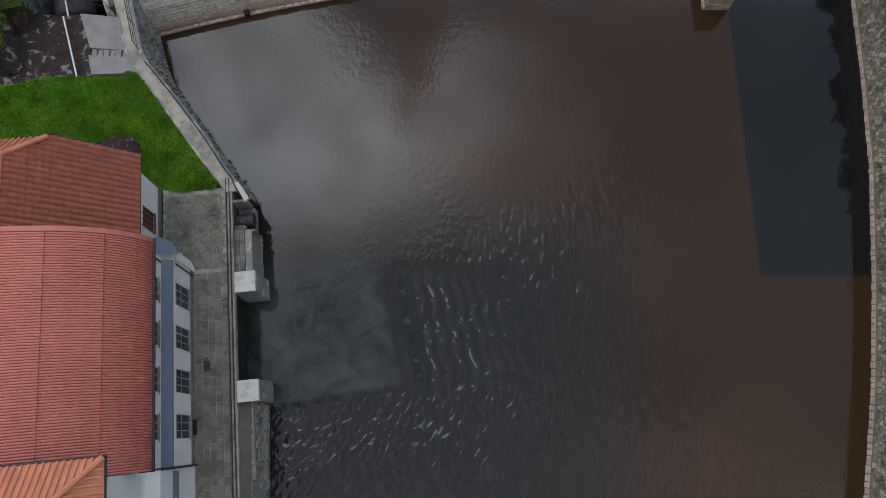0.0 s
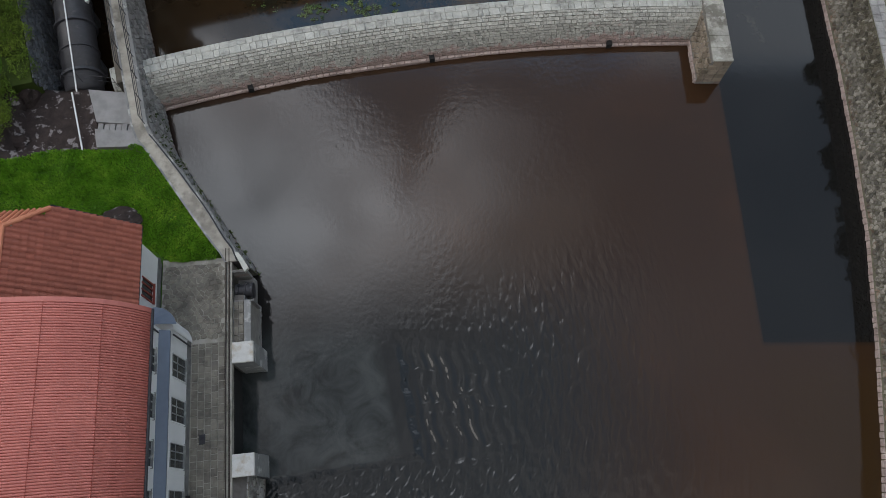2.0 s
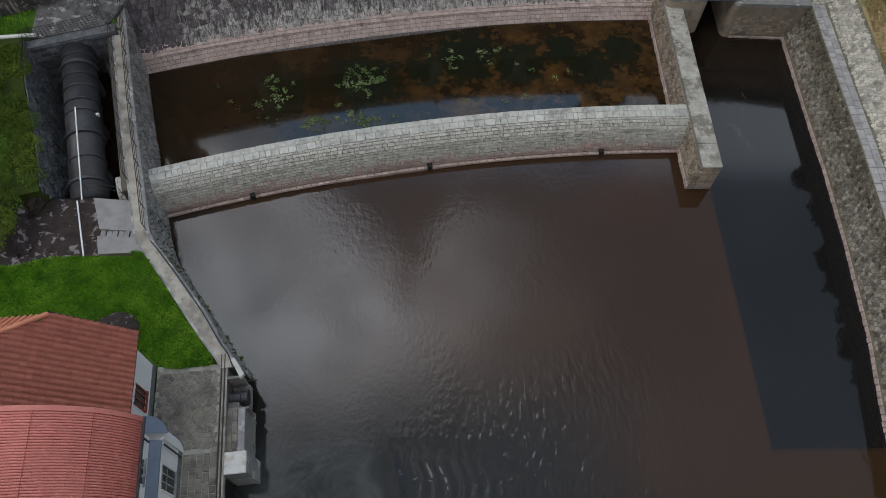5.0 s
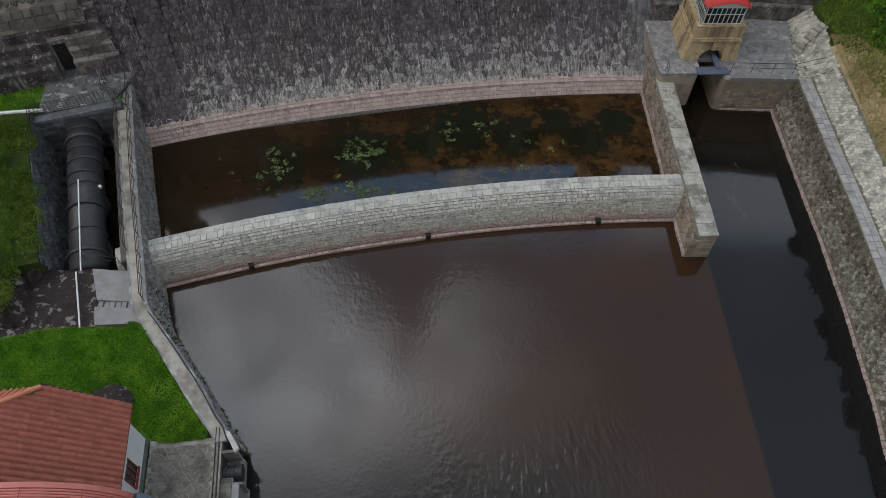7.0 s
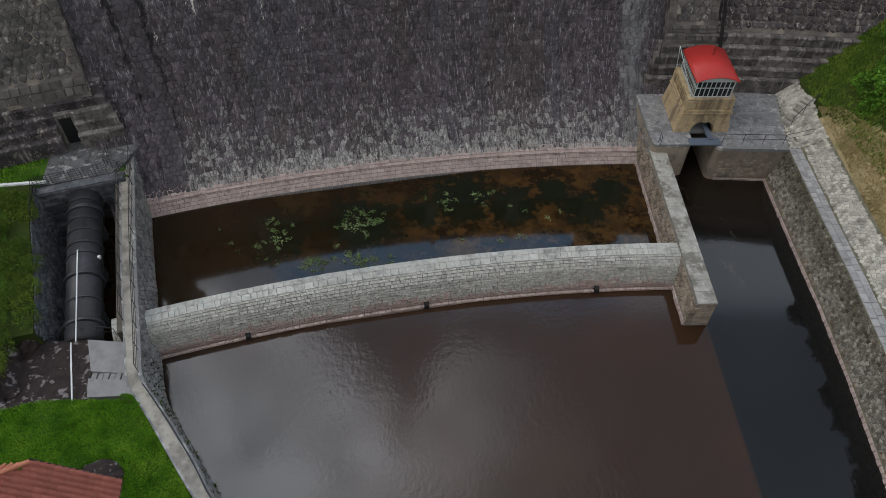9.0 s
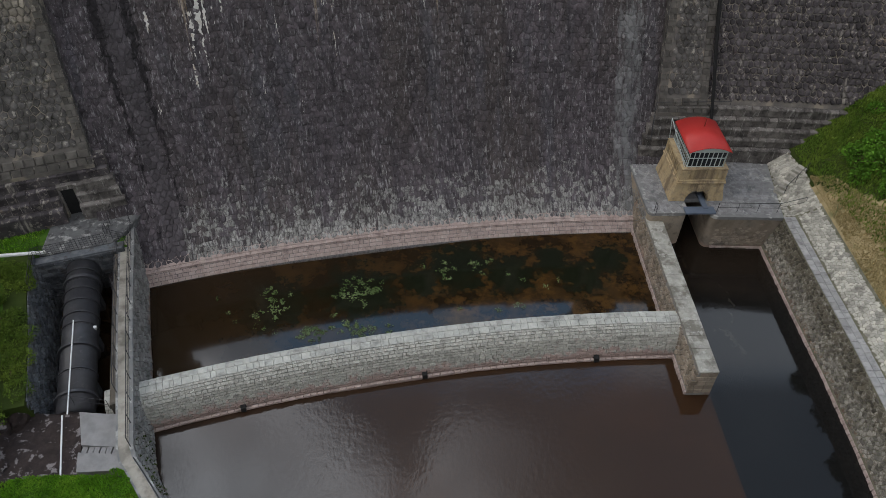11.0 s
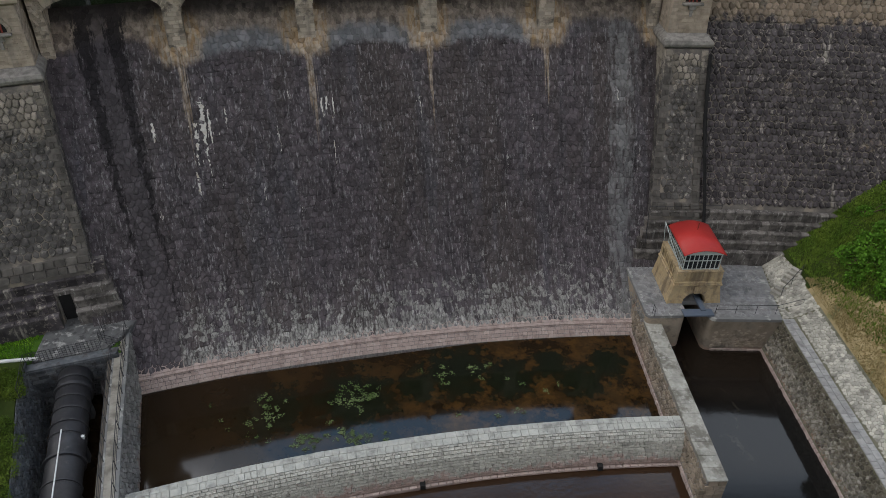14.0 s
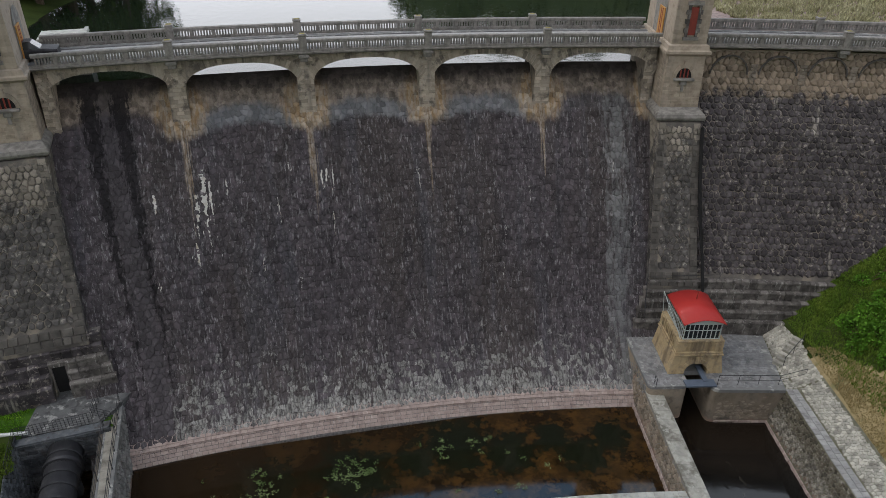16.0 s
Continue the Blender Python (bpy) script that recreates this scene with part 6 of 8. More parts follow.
cw_ = np.array([(s, w) for w in np.linspace(-0.4, 7.2, 9) for s in np.linspace(0, 2.6, 7)])
ob_of("corner_bed", fcr(cw_[:, 0], cw_[:, 1], np.full(63, -0.03)), [(j * 7 + i, j * 7 + i + 1, j * 7 + i + 8, j * 7 + i + 7) for j in range(8) for i in range(6)], M["moss_joint"], rwall)
V, F = hex_stones(fcr, 0.0, 2.6, -0.12, 7.2, 0.29, 0.03, seed=45, joint=0.93, crown=0.8)
tagged(ob_of("corner_paving", V, F, M["pale_stone"], rwall, "pale irregular paving round the platform's end"), kind="stuff")
stair = thing("stair", "short stone stair with thin handrail up the bank", "stair")
for i in range(7):
    t = i / 6
    mm = Matrix.Translation((29.35 + 2.1 * t, 43.5 + 1.6 * t, 3.62 + 1.1 * t)) @ Matrix.Rotation(radians(37), 4, "Z")
    Bag().add(*box(-0.2, 0.2, -0.4, 0.4, -0.6, 0.1, mm, 0.02)).out("step", M["pale_stone"], stair)
Bag().add(*tube([(29.5, 43.1, 4.4), (31.7, 44.7, 5.6)], 0.03)).out("handrail", M["dark_metal"], stair)
for t in (0.05, 0.5, 0.95):
    Bag().add(*tube([(29.5 + 2.2 * t, 43.1 + 1.6 * t, 3.4 + 1.2 * t), (29.5 + 2.2 * t, 43.1 + 1.6 * t, 4.4 + 1.2 * t)], 0.025)).out("post", M["dark_metal"], stair)


def railing(name, pts, height, label, mt, bars=2, step=1.6, r=0.022):
    """Posts with level rails along a line of (x, y, z)."""
    rl = thing(name, label, "railing")
    P = [Vector(p) for p in pts]
    for k in range(bars):
        h = height * (k + 1) / bars
        Bag().add(*tube([p + Vector((0, 0, h)) for p in P], r * (1.15 if k == bars - 1 else 0.8))).out("rail", mt, rl)
    for a, b in zip(P, P[1:]):
        n = max(1, round((b - a).length / step))
        for i in range(n + (1 if b is P[-1] else 0)):
            q = a + (b - a) * (i / n)
            Bag().add(*tube([q, q + Vector((0, 0, height))], r)).out("post", mt, rl)
    return rl


railing("railing", [(23.5, 41.25, 3.4), (28.3, 41.1, 3.4), (30.6, 41.6, 3.6)], 0.95, "thin dark steel railing along the platform's edge", M["dark_metal"])
railing("railing", [(18.55, 41.45, 3.4), (18.55, 41.0, 3.4)], 0.9, "short steel railing end on the platform", M["dark_metal"], step=0.45)
railing("railing", [(19.2, 47.6, 5.3), (19.7, 49.6, 7.3), (26.0, 49.7, 7.3)], 0.9, "thin steel railing on the dam's stepped base", M["dark_metal"])

# ---- gauge house ----
gh = thing("gauge_house", "small sandstone gauge house with glazed lantern and red barrel roof", "house")
GX0 = 22.2
bag = Bag()
fy = 42.6
outer = [(-2.2, 3.4), (-1.86, 5.15), (1.86, 5.15), (2.2, 3.4)]
arch = [(0.95 * math.cos(math.pi * i / 12), 3.55 + 1.0 * math.sin(math.pi * i / 12)) for i in range(13)]
fr = [(-2.2, 3.4), (-0.95, 3.4)] + [(-x, z) for x, z in arch[1:-1]][::1] + [(0.95, 3.4), (2.2, 3.4), (1.86, 5.15), (-1.86, 5.15)]
fr = [(-2.2, 3.4), (-0.95, 3.4)] + [(-0.95 * math.cos(math.pi * i / 12), 3.5 + 0.95 * math.sin(math.pi * i / 12)) for i in range(13)] + [(0.95, 3.4), (2.2, 3.4), (1.86, 5.15), (-1.86, 5.15)]
n = len(fr)
V = [(GX0 + x, fy + 0.1 * (z - 3.4), z) for x, z in fr] + [(GX0 + x, 46.9, z) for x, z in fr]
F = [tuple(range(n)), tuple(range(2 * n - 1, n - 1, -1))] + [((i + 1) % n, i, n + i, n + (i + 1) % n) for i in range(n)]
ob_of("base", V, F, M["sandstone"], gh, "battered sandstone base with an arched opening")
# a near-black sheet in the arch paints the shade behind it
Bag().add(*box(GX0 - 0.95, GX0 + 0.95, 44.0, 44.2, 3.4, 4.4)).out("arch_void", M["shade_pipe_black"], gh, "near-black sheet standing for the shade inside the arch")
for i in range(9):
    a0, a1 = math.pi * (i + 0.04) / 9, math.pi * (i + 0.96) / 9
    q = [(-k * math.cos(a), 3.5 + k * math.sin(a)) for a in (a0, a1) for k in (0.96, 1.3)]
    V = [(GX0 + q[j][0], fy + 0.1 * (q[j][1] - 3.4) + d, q[j][1]) for d in (-0.06, 0.05) for j in (0, 2, 3, 1)]
    ob_of("voussoir", V, BOXF, M["sandstone"], gh)
Bag().add(*box(GX0 - 0.2, GX0 + 0.2, fy - 0.08, fy + 0.3, 4.42, 5.1, None, 0.03)).out("keystone", M["sandstone"], gh)
Bag().add(*box(GX0 - 1.98, GX0 + 1.98, fy + 0.0, 46.95, 5.15, 5.3, None, 0.04)).add(*box(GX0 - 1.9, GX0 + 1.9, fy + 0.06, 46.9, 5.3, 5.5, None, 0.03)).out("string_course", M["sandstone"], gh)
Bag().add(*box(GX0 - 1.78, GX0 + 1.78, fy + 0.2, 46.8, 5.5, 6.42)).out("parapet", M["sandstone"], gh)
for x in (-1.83, 1.13):
    Bag().add(*box(GX0 + x, GX0 + x + 0.7, fy + 0.1, fy + 0.4, 5.5, 6.35, None, 0.03)).out("corner_block", M["sandstone"], gh)
for i in range(7):
    Bag().add(*box(GX0 - 1.02 + 0.3 * i, GX0 - 0.88 + 0.3 * i, fy + 0.16, fy + 0.24, 5.62, 6.32)).out("flute", M["sandstone"], gh)
for i in range(8):
    Bag().add(*box(GX0 - 1.86, GX0 - 1.76, fy + 1.05 + 0.36 * i, fy + 1.25 + 0.36 * i, 5.62, 6.32)).out("flute", M["sandstone"], gh)
for y in (fy + 0.15, 46.2):
    Bag().add(*box(GX0 - 1.86, GX0 - 1.6, y, y + 0.7, 5.5, 6.35, None, 0.03)).out("corner_block", M["sandstone"], gh)
Bag().add(*box(GX0 - 1.85, GX0 + 1.85, fy + 0.12, 46.9, 6.42, 6.55, None, 0.03)).out("sill_course", M["sandstone"], gh)
Bag().add(*box(GX0 - 1.35, GX0 + 1.35, fy + 0.42, 46.6, 6.55, 8.0)).out("glazing", M["glass"], gh, "dark window panes")
for y0, y1, x0, x1 in ((fy + 0.36, fy + 0.42, -1.45, 1.45), ):
    for i in range(9):
        x = GX0 - 1.42 + 2.84 * i / 8
        Bag().add(*box(x - 0.025, x + 0.025, y0, y1, 6.55, 8.0)).out("glazing_bar", M["glaze_bar"], gh)
    for z in (6.6, 7.4, 7.98):
        Bag().add(*box(GX0 - 1.45, GX0 + 1.45, y0 - 0.003, y1 - 0.003, z - 0.025, z + 0.025)).out("glazing_bar", M["glaze_bar"], gh)
for sg in (-1, 1):
    for i in range(13):
        y = fy + 0.4 + 3.75 * i / 12
        x = GX0 + sg * 1.4
        Bag().add(*box(min(x, x + sg * 0.06), max(x, x + sg * 0.06), y - 0.025, y + 0.025, 6.55, 8.0)).out("glazing_bar", M["glaze_bar"], gh)
    for z in (6.6, 7.4, 7.98):
        x = GX0 + sg * 1.403
        Bag().add(*box(min(x, x + sg * 0.06), max(x, x + sg * 0.06), fy + 0.38, 46.75, z - 0.025, z + 0.025)).out("glazing_bar", M["glaze_bar"], gh)
sec = [(-1.62, 8.0)] + [(-1.62 + 3.24 * i / 14, 8.04 + 0.46 * math.sin(math.pi * i / 14) ** 0.85) for i in range(15)] + [(1.62, 8.0)]
Bag().add(*loft([[(GX0 + x * 0.93, y, z - 0.05) for x, z in sec] for y in (fy + 0.38, 46.7)])).out("gable", M["glaze_bar"], gh, "pale grey curved gable")
top = [(x, z) for x, z in sec[1:-1]]
rfp = [(x * 1.03, z + 0.06) for x, z in top] + [(x * 1.03, z - 0.0) for x, z in reversed(top)]
Bag().add(*loft([[(GX0 + x, y, z) for x, z in rfp] for y in (fy + 0.12, 46.95)])).out("roof", M["red_sheet"], gh, "bright red curved sheet roof", True)
Bag().add(*tube([(GX0 + 0.2, 45.6, 8.45), (GX0 + 0.2, 45.6, 9.2)], 0.045)).out("vent_pipe", M["red_frame"], gh)
Bag().add(*tube([(GX0 - 1.62, fy + 0.4, 6.6), (GX0 - 1.95, 47.0, 8.4)], 0.03)).add(*tube([(GX0 - 1.75, 46.9, 6.5), (GX0 - 1.95, 47.0, 8.4)], 0.03)).out("outer_bar", M["glaze_bar"], gh)

# ---- left bank: basin wall, walkway, pipe pit ----
STATIONS = [((-23.2, 47.0), (-23.85, 47.0), (-24.95, 46.7)), ((-22.0, 42.2), (-22.55, 42.2), (-23.6, 41.9)), ((-20.8, 37.2), (-21.2, 37.2), (-22.2, 36.9)),
            ((-19.4, 32.2), (-19.86, 32.2), (-20.87, 31.95)), ((-18.45, 29.15), (-19.0, 29.1), (-20.0, 28.9)), ((-17.15, 24.5), (-17.62, 24.4), (-18.6, 24.2)),
            ((-16.4, 22.2), (-16.9, 21.8), (-17.9, 21.9)), ((-16.1, 21.4), (-16.72, 21.2), (-17.66, 20.95)), ((-15.45, 20.4), (-16.0, 20.38), (-16.85, 20.05)), ((-14.31, 18.73), (-14.52, 18.62), (-15.3, 18.05)),
            ((-13.34, 17.42), (-13.5, 17.3), (-14.33, 16.75)), ((-12.47, 16.21), (-12.55, 16.08), (-13.4, 15.5)), ((-11.4, 14.7), (-11.55, 14.5), (-12.35, 14.15)),
            ((-10.72, 13.96), (-10.95, 13.75), (-11.75, 13.45)), ((-10.2, 13.15), (-10.6, 13.0), (-11.4, 12.9))]
st_d = np.r_[0, np.cumsum([math.dist(a[1], b[1]) for a, b in zip(STATIONS, STATIONS[1:])])]
st_n = int(st_d[-1] / 0.8)
ST = [np.c_[np.interp(np.linspace(0, st_d[-1], st_n), st_d, [q[k][0] for q in STATIONS]), np.interp(np.linspace(0, st_d[-1], st_n), st_d, [q[k][1] for q in STATIONS])] for k in range(3)]


def along(profile):
    """Rings along the wall: (0 foot, 1 outer edge, 2 inner edge, and between), z."""
    def at_(i, k):
        a, b = int(min(max(math.floor(k), 0), 1)), int(min(max(math.floor(k), 0), 1)) + 1
        return ST[a][i] + (ST[b][i] - ST[a][i]) * (k - a)
    return loft([[(*at_(i, k), z) for k, z in profile] for i in range(st_n)])


LP2 = resample([(-9.87, 11.2), (-9.83, 10.8), (-9.51, 7.4)], 0.8)
lwall = thing("basin_wall", "battered grey stone basin wall with a walkway on top", "wall", kind="structure")
# path runs towards the viewer; land lies on its right
Bag().add(*along([(0.06, -2.0), (0.06, 0.0), (1.04, 2.9), (2.0, 2.9), (2.0, -2.0)])).out("core", M["mortar_and_arch_shadow"], lwall)
LLS, LLW = float(st_d[-1]), 2.95


def flw(s_, w_, h_):
    """s along the wall, w up its face, h off it."""
    q_ = np.linspace(0, st_d[-1], st_n)
    a_, b_ = (np.c_[np.interp(s_, q_, ST[k][:, 0]), np.interp(s_, q_, ST[k][:, 1])] for k in (0, 1))
    inn = np.c_[np.interp(s_, q_, ST[2][:, 0]), np.interp(s_, q_, ST[2][:, 1])]
    out_ = (b_ - inn) / np.linalg.norm(b_ - inn, axis=1)[:, None]
    p_ = a_ + (b_ - a_) * (np.asarray(w_) / 2.95)[:, None] + out_ * np.asarray(h_)[:, None]
    return np.c_[p_, np.asarray(w_)]


V, F = hex_stones(flw, 0.0, LLS, 0.02, LLW, 0.4, 0.06, seed=51, squash=0.8)
stone_set("rubble", "rubble_stone", V, F, M["wall_stone"], lwall, "dark wet grey stones")
Bag().add(*sweep(LP2, [(0.03, -2.0), (0.03, 0.0), (0.45, 2.55), (1.3, 2.55), (1.3, -2.0)])).out("core", M["mortar_and_arch_shadow"], lwall)
fl2, L2S, L2W = path_map(LP2, [(0.0, 0.0), (0.42, 2.55)], side=1.0)
V, F = hex_stones(fl2, 0.0, L2S, 0.02, L2W, 0.4, 0.06, seed=53, squash=0.8)
tagged(ob_of("rubble", V, F, M["wall_stone"], lwall), kind="stuff")
Bag().add(*along([(0.94, 2.85), (0.94, 3.06), (1.2, 3.06), (1.2, 2.85)])).out("edge_stone", M["slab"], lwall, "stone edge of the walkway")
Bag().add(*along([(1.2, 2.85), (1.2, 3.02), (1.88, 3.02), (1.88, 2.85)])).out("walkway", M["path_stone"], lwall, "worn pale concrete walkway")
Bag().add(*along([(1.88, 2.85), (1.88, 3.05), (2.0, 3.05), (2.0, 2.85)])).out("kerb", M["slab"], lwall)
LQ = resample(LEFT_WALL_LOW, 1.0)
Bag().add(*sweep(LQ, [(0.0, -2.0), (0.0, 0.0), (0.35, 2.7), (1.5, 2.7), (1.5, -2.0)])).out("core", M["mortar_and_arch_shadow"], lwall)
fll, L3S, L3W = path_map(LQ, [(0.0, 0.0), (0.35, 2.7)], side=1.0)
V, F = hex_stones(fll, 0.0, 22.0, 0.02, L3W, 0.42, 0.06, seed=52, squash=0.8)
tagged(ob_of("rubble", V, F, M["wall_stone"], lwall), kind="stuff")
rnd = random.Random(8)
moss = Bag()
for i in range(90):
    s = rnd.uniform(LLS - 12, LLS)
    c = flw(np.array([s]), np.array([rnd.uniform(0.1, LLW)]), np.array([0.05]))[0]
    for k in range(5):
        a, l = rnd.uniform(0, 6.28), rnd.uniform(0.03, 0.1)
        p = np.array(c) + (rnd.uniform(-0.1, 0.1), rnd.uniform(-0.1, 0.1), 0)
        q = p + (l * math.cos(a), l * math.sin(a), -0.05)
        moss.add([p, q, q + (0.05, 0.05, 0.06), p + (0.03, 0.06, 0.05)], [(0, 1, 2, 3)])
tagged(moss.out("moss", M["leaf_dark"], lwall, "moss and weeds between the stones"), kind="stuff")


edge_o = [(*(p + (q - p) * 0.12), 3.05) for p, q in zip(ST[1], ST[2])]
edge_i = [(*(p + (q - p) * 0.94), 3.05) for p, q in zip(ST[1], ST[2])]
railing("railing", [p for p in edge_o if 21.3 < p[1] < 41.2][::2], 1.0, "dark steel tube railing along the walkway above the pool", M["dark_metal"], 3, 1.6, 0.025)
railing("railing", [p for p in edge_i if 24.0 < p[1] < 38.0][::2], 1.0, "dark steel tube railing along the pipe pit", M["dark_metal"], 3, 1.6, 0.025)
low = Bag().add(*tube([(x, y, 3.12) for x, y, z in edge_o if 12.6 < y < 21.6], 0.04)).out("cable", M["dark_metal"])
tagged(low, "dark cable laid along the walkway's edge", "cable")
plaza = Bag().add(*prism([(-28.2, 40.9), (-28.0, 42.9), (-22.4, 43.6), (-22.0, 41.0), (-23.0, 38.4), (-27.8, 37.0)], 2.4, 3.42)).out("plaza", M["landing"])
tagged(plaza, "grey stone landing with pale stains before the dam's doorway", "landing", kind="structure")
Bag().add(*prism([(-22.9, 38.2), (-21.6, 42.0), (-22.8, 45.0), (-24.5, 44.0)], 2.4, 3.36)).out("landing_edge", M["landing"], plaza)
railing("railing", [(-24.0, 43.0, 3.42), (-23.55, 38.9, 3.42), (-22.0, 38.5, 3.3)], 1.0, "dark steel mesh railing on the landing", M["dark_metal"], 4, 0.5, 0.02)
railing("railing", [(-28.0, 36.75, 3.45), (-23.3, 38.3, 3.45)], 1.0, "dark steel mesh railing over the pit's head wall", M["dark_metal"], 5, 0.25, 0.016)
railing("railing", [(-28.0, 36.75, 3.45), (-26.9, 33.4, 3.6)], 1.0, "rusty steel railing at the pit's edge", M["dark_metal"], 3, 1.0, 0.02)

pit = thing("pipe_pit", "deep stone-lined pit for the penstock beside the walkway", "pit", kind="structure")
head_w = Bag().add(*prism([(-28.1, 36.8), (-22.2, 38.6), (-22.1, 37.9), (-27.9, 36.1)], -1.2, 3.4)).out("head_wall", M["pit_stone"], pit, "grey stone head wall")
fhw = plane_map((-27.7, 36.12, -0.9), (5.8, 1.8, 0), (0, 0, 1))
courses(fhw, 0.0, 6.0, 0.0, 4.2, 0.6, 0.3, 0.04, 61, 0.01).out("head_blocks", M["pit_stone"], pit)
PL = resample([(-27.85, 37.0), (-26.7, 33.0), (-25.2, 29.3), (-24.0, 26.0), (-23.4, 24.2)], 0.7)
Bag().add(*sweep(PL, [(-0.2, -1.2), (0.35, 3.7), (2.1, 3.85), (2.1, -1.2)])).out("side_wall", M["wood_floor"], pit)
fpw, PLS, PLW = path_map(PL, [(-0.27, -0.9), (0.28, 3.7)], side=1.0)
V, F = hex_stones(fpw, 0.0, PLS, 0.0, PLW, 0.36, 0.05, seed=62, squash=0.7)
tagged(ob_of("side_stones", V, F, M["pit_stone"], pit, "rough bluish-grey stones"), kind="stuff")
PR = resample([(-22.55, 38.0), (-20.55, 30.8), (-18.8, 24.6)], 0.8)
Bag().add(*sweep(PR, [(-0.3, -1.2), (-0.05, 2.95), (0.3, 2.95), (0.3, -1.2)])).out("walkway_wall", M["pit_plaster"], pit, "stained plaster wall under the walkway")
Bag().add(*sweep(PR, [(-1.15, -1.2), (-1.05, 0.95), (-0.17, 1.2), (-0.17, -1.2)])).out("bench", M["brown_stone"], pit, "brown earthy bench beside the pipe")
Bag().add(*prism([(-21.9, 37.6), (-18.4, 24.6), (-19.9, 24.6), (-23.4, 37.4)], -1.2, -0.6)).out("pit_floor", M["mud"], pit, "mossy concrete floor of the pit")

# penstock
pen = thing("penstock", "thick black riveted steel pipe with flange rings", "pipe")
A_, B_ = Vector((-25.0, 36.9, 2.05)), Vector((-21.5, 24.5, 1.78))
ax = (B_ - A_).normalized()
side_ = ax.cross(Vector((0, 0, 1))).normalized()
upv = side_.cross(ax)


def ring_pts(c, r, n=28):
    return [tuple(c + r * (math.cos(2 * math.pi * i / n) * side_ + math.sin(2 * math.pi * i / n) * upv)) for i in range(n)]


Lp = (B_ - A_).length
FLANGES = ((0.9, 1.2, 0.1), (1.6, 1.25, 0.28), (2.75, 1.19, 0.1), (3.85, 1.19, 0.1), (5.05, 1.2, 0.12), (6.0, 1.18, 0.1), (7.85, 1.27, 0.2), (9.9, 1.19, 0.1), (11.7, 1.27, 0.2))
for t_ in (2.2, 6.2, 10.2):
    ms = Matrix.Translation(A_ + ax * t_) @ Matrix.Rotation(math.atan2(ax.y, ax.x), 4, "Z")
    Bag().add(*box(-0.35, 0.35, -0.95, 0.95, -2.9, -0.85, ms, 0.05)).out("saddle", M["pit_stone"], pen, "concrete saddle under the pipe")
Bag().add(*loft([ring_pts(A_ + ax * t, 1.14) for t in (0, Lp)])).out("pipe", M["pipe_iron"], pen, "", True)
for t, rr, wd in FLANGES:
    Bag().add(*loft([ring_pts(A_ + ax * (t + d), r_) for d, r_ in ((0, 1.13), (0.01, rr + 0.04), (wd, rr + 0.04), (wd + 0.01, 1.13))], caps=False)).out("flange", M["pipe_iron"], pen, "raised flange ring")
rivet_me = bpy.data.meshes.new("rivet")
rivet_me.from_pydata(*[box(-0.04, 0.04, -0.04, 0.04, -0.03, 0.04, None, 0.015)[0], [], box(-0.04, 0.04, -0.04, 0.04, -0.03, 0.04, None, 0.015)[1]])
rivet_me.materials.append(M["pipe_iron"])
for t in (1.95, 6.2, 10.1):
    for i in range(15):
        a = math.pi * (i + 0.5) / 15
        c = A_ + ax * t + 1.16 * (math.cos(a) * side_ + math.sin(a) * upv)
        shared("rivet", rivet_me, pen, Matrix.Translation(c))
Bag().add(*box(-0.15, 0.15, -0.1, 0.1, -0.1, 0.14, Matrix.Translation((-22.3, 31.1, 2.35)))).out("junction_box", M["white_paint"], pen, "small pale box")
pole = Bag().add(*tube([(-23.34, 31.0, 3.3), (-21.27, 23.76, 3.2)], 0.045))
tagged(pole.out("white_pole", M["white_paint"]), "long thin white pole lying along the penstock", "pole")
tagged(Bag().add(*tube([(-21.78, 23.94, 2.8), (-20.32, 19.74, 3.02)], 0.05)).out("white_pole", M["white_paint"]), "long thin white pole over the wet rock", "pole")
tagged(Bag().add(*tube([(-45.0, 34.6, 4.3), (-27.3, 37.1, 3.75)], 0.14, 8)).out("white_beam", M["white_paint"]), "white barrier beam along the grass", "beam")
railing("railing", [(-23.7, 24.2, 2.6), (-22.4, 24.9, 2.75), (-18.9, 24.2, 3.0)], 0.95, "thin steel railing across the pit's foot", M["dark_metal"], 2, 1.2, 0.018)
cs = thing("concrete_ramp", "smooth grey concrete landing with a row of steps", "landing", kind="structure")
Bag().add(*prism([(-20.85, 24.2), (-18.3, 23.95), (-17.55, 21.75), (-20.0, 21.95)], 1.2, 2.75)).out("upper_slab", M["concrete"], cs)
Bag().add(*prism([(-19.92, 21.35), (-17.4, 21.2), (-16.85, 20.2), (-19.6, 20.1)], 1.2, 2.95)).out("lower_slab", M["concrete"], cs)
for i in range(7):
    t = (i + 0.0) / 7
    a, b = Vector((-19.95, 21.66)), Vector((-17.35, 21.46))
    c0, c1 = a + (b - a) * t, a + (b - a) * ((i + 1) / 7)
    z = 2.62 + 0.03 * i - 0.05 * (i % 2)
    Bag().add(*prism([(c0.x + 0.035, c0.y + 0.26), (c0.x + 0.035, c0.y - 0.27), (c1.x - 0.035, c1.y - 0.24), (c1.x - 0.035, c1.y + 0.27)], 1.0, z)).out("step", M["concrete"], cs)


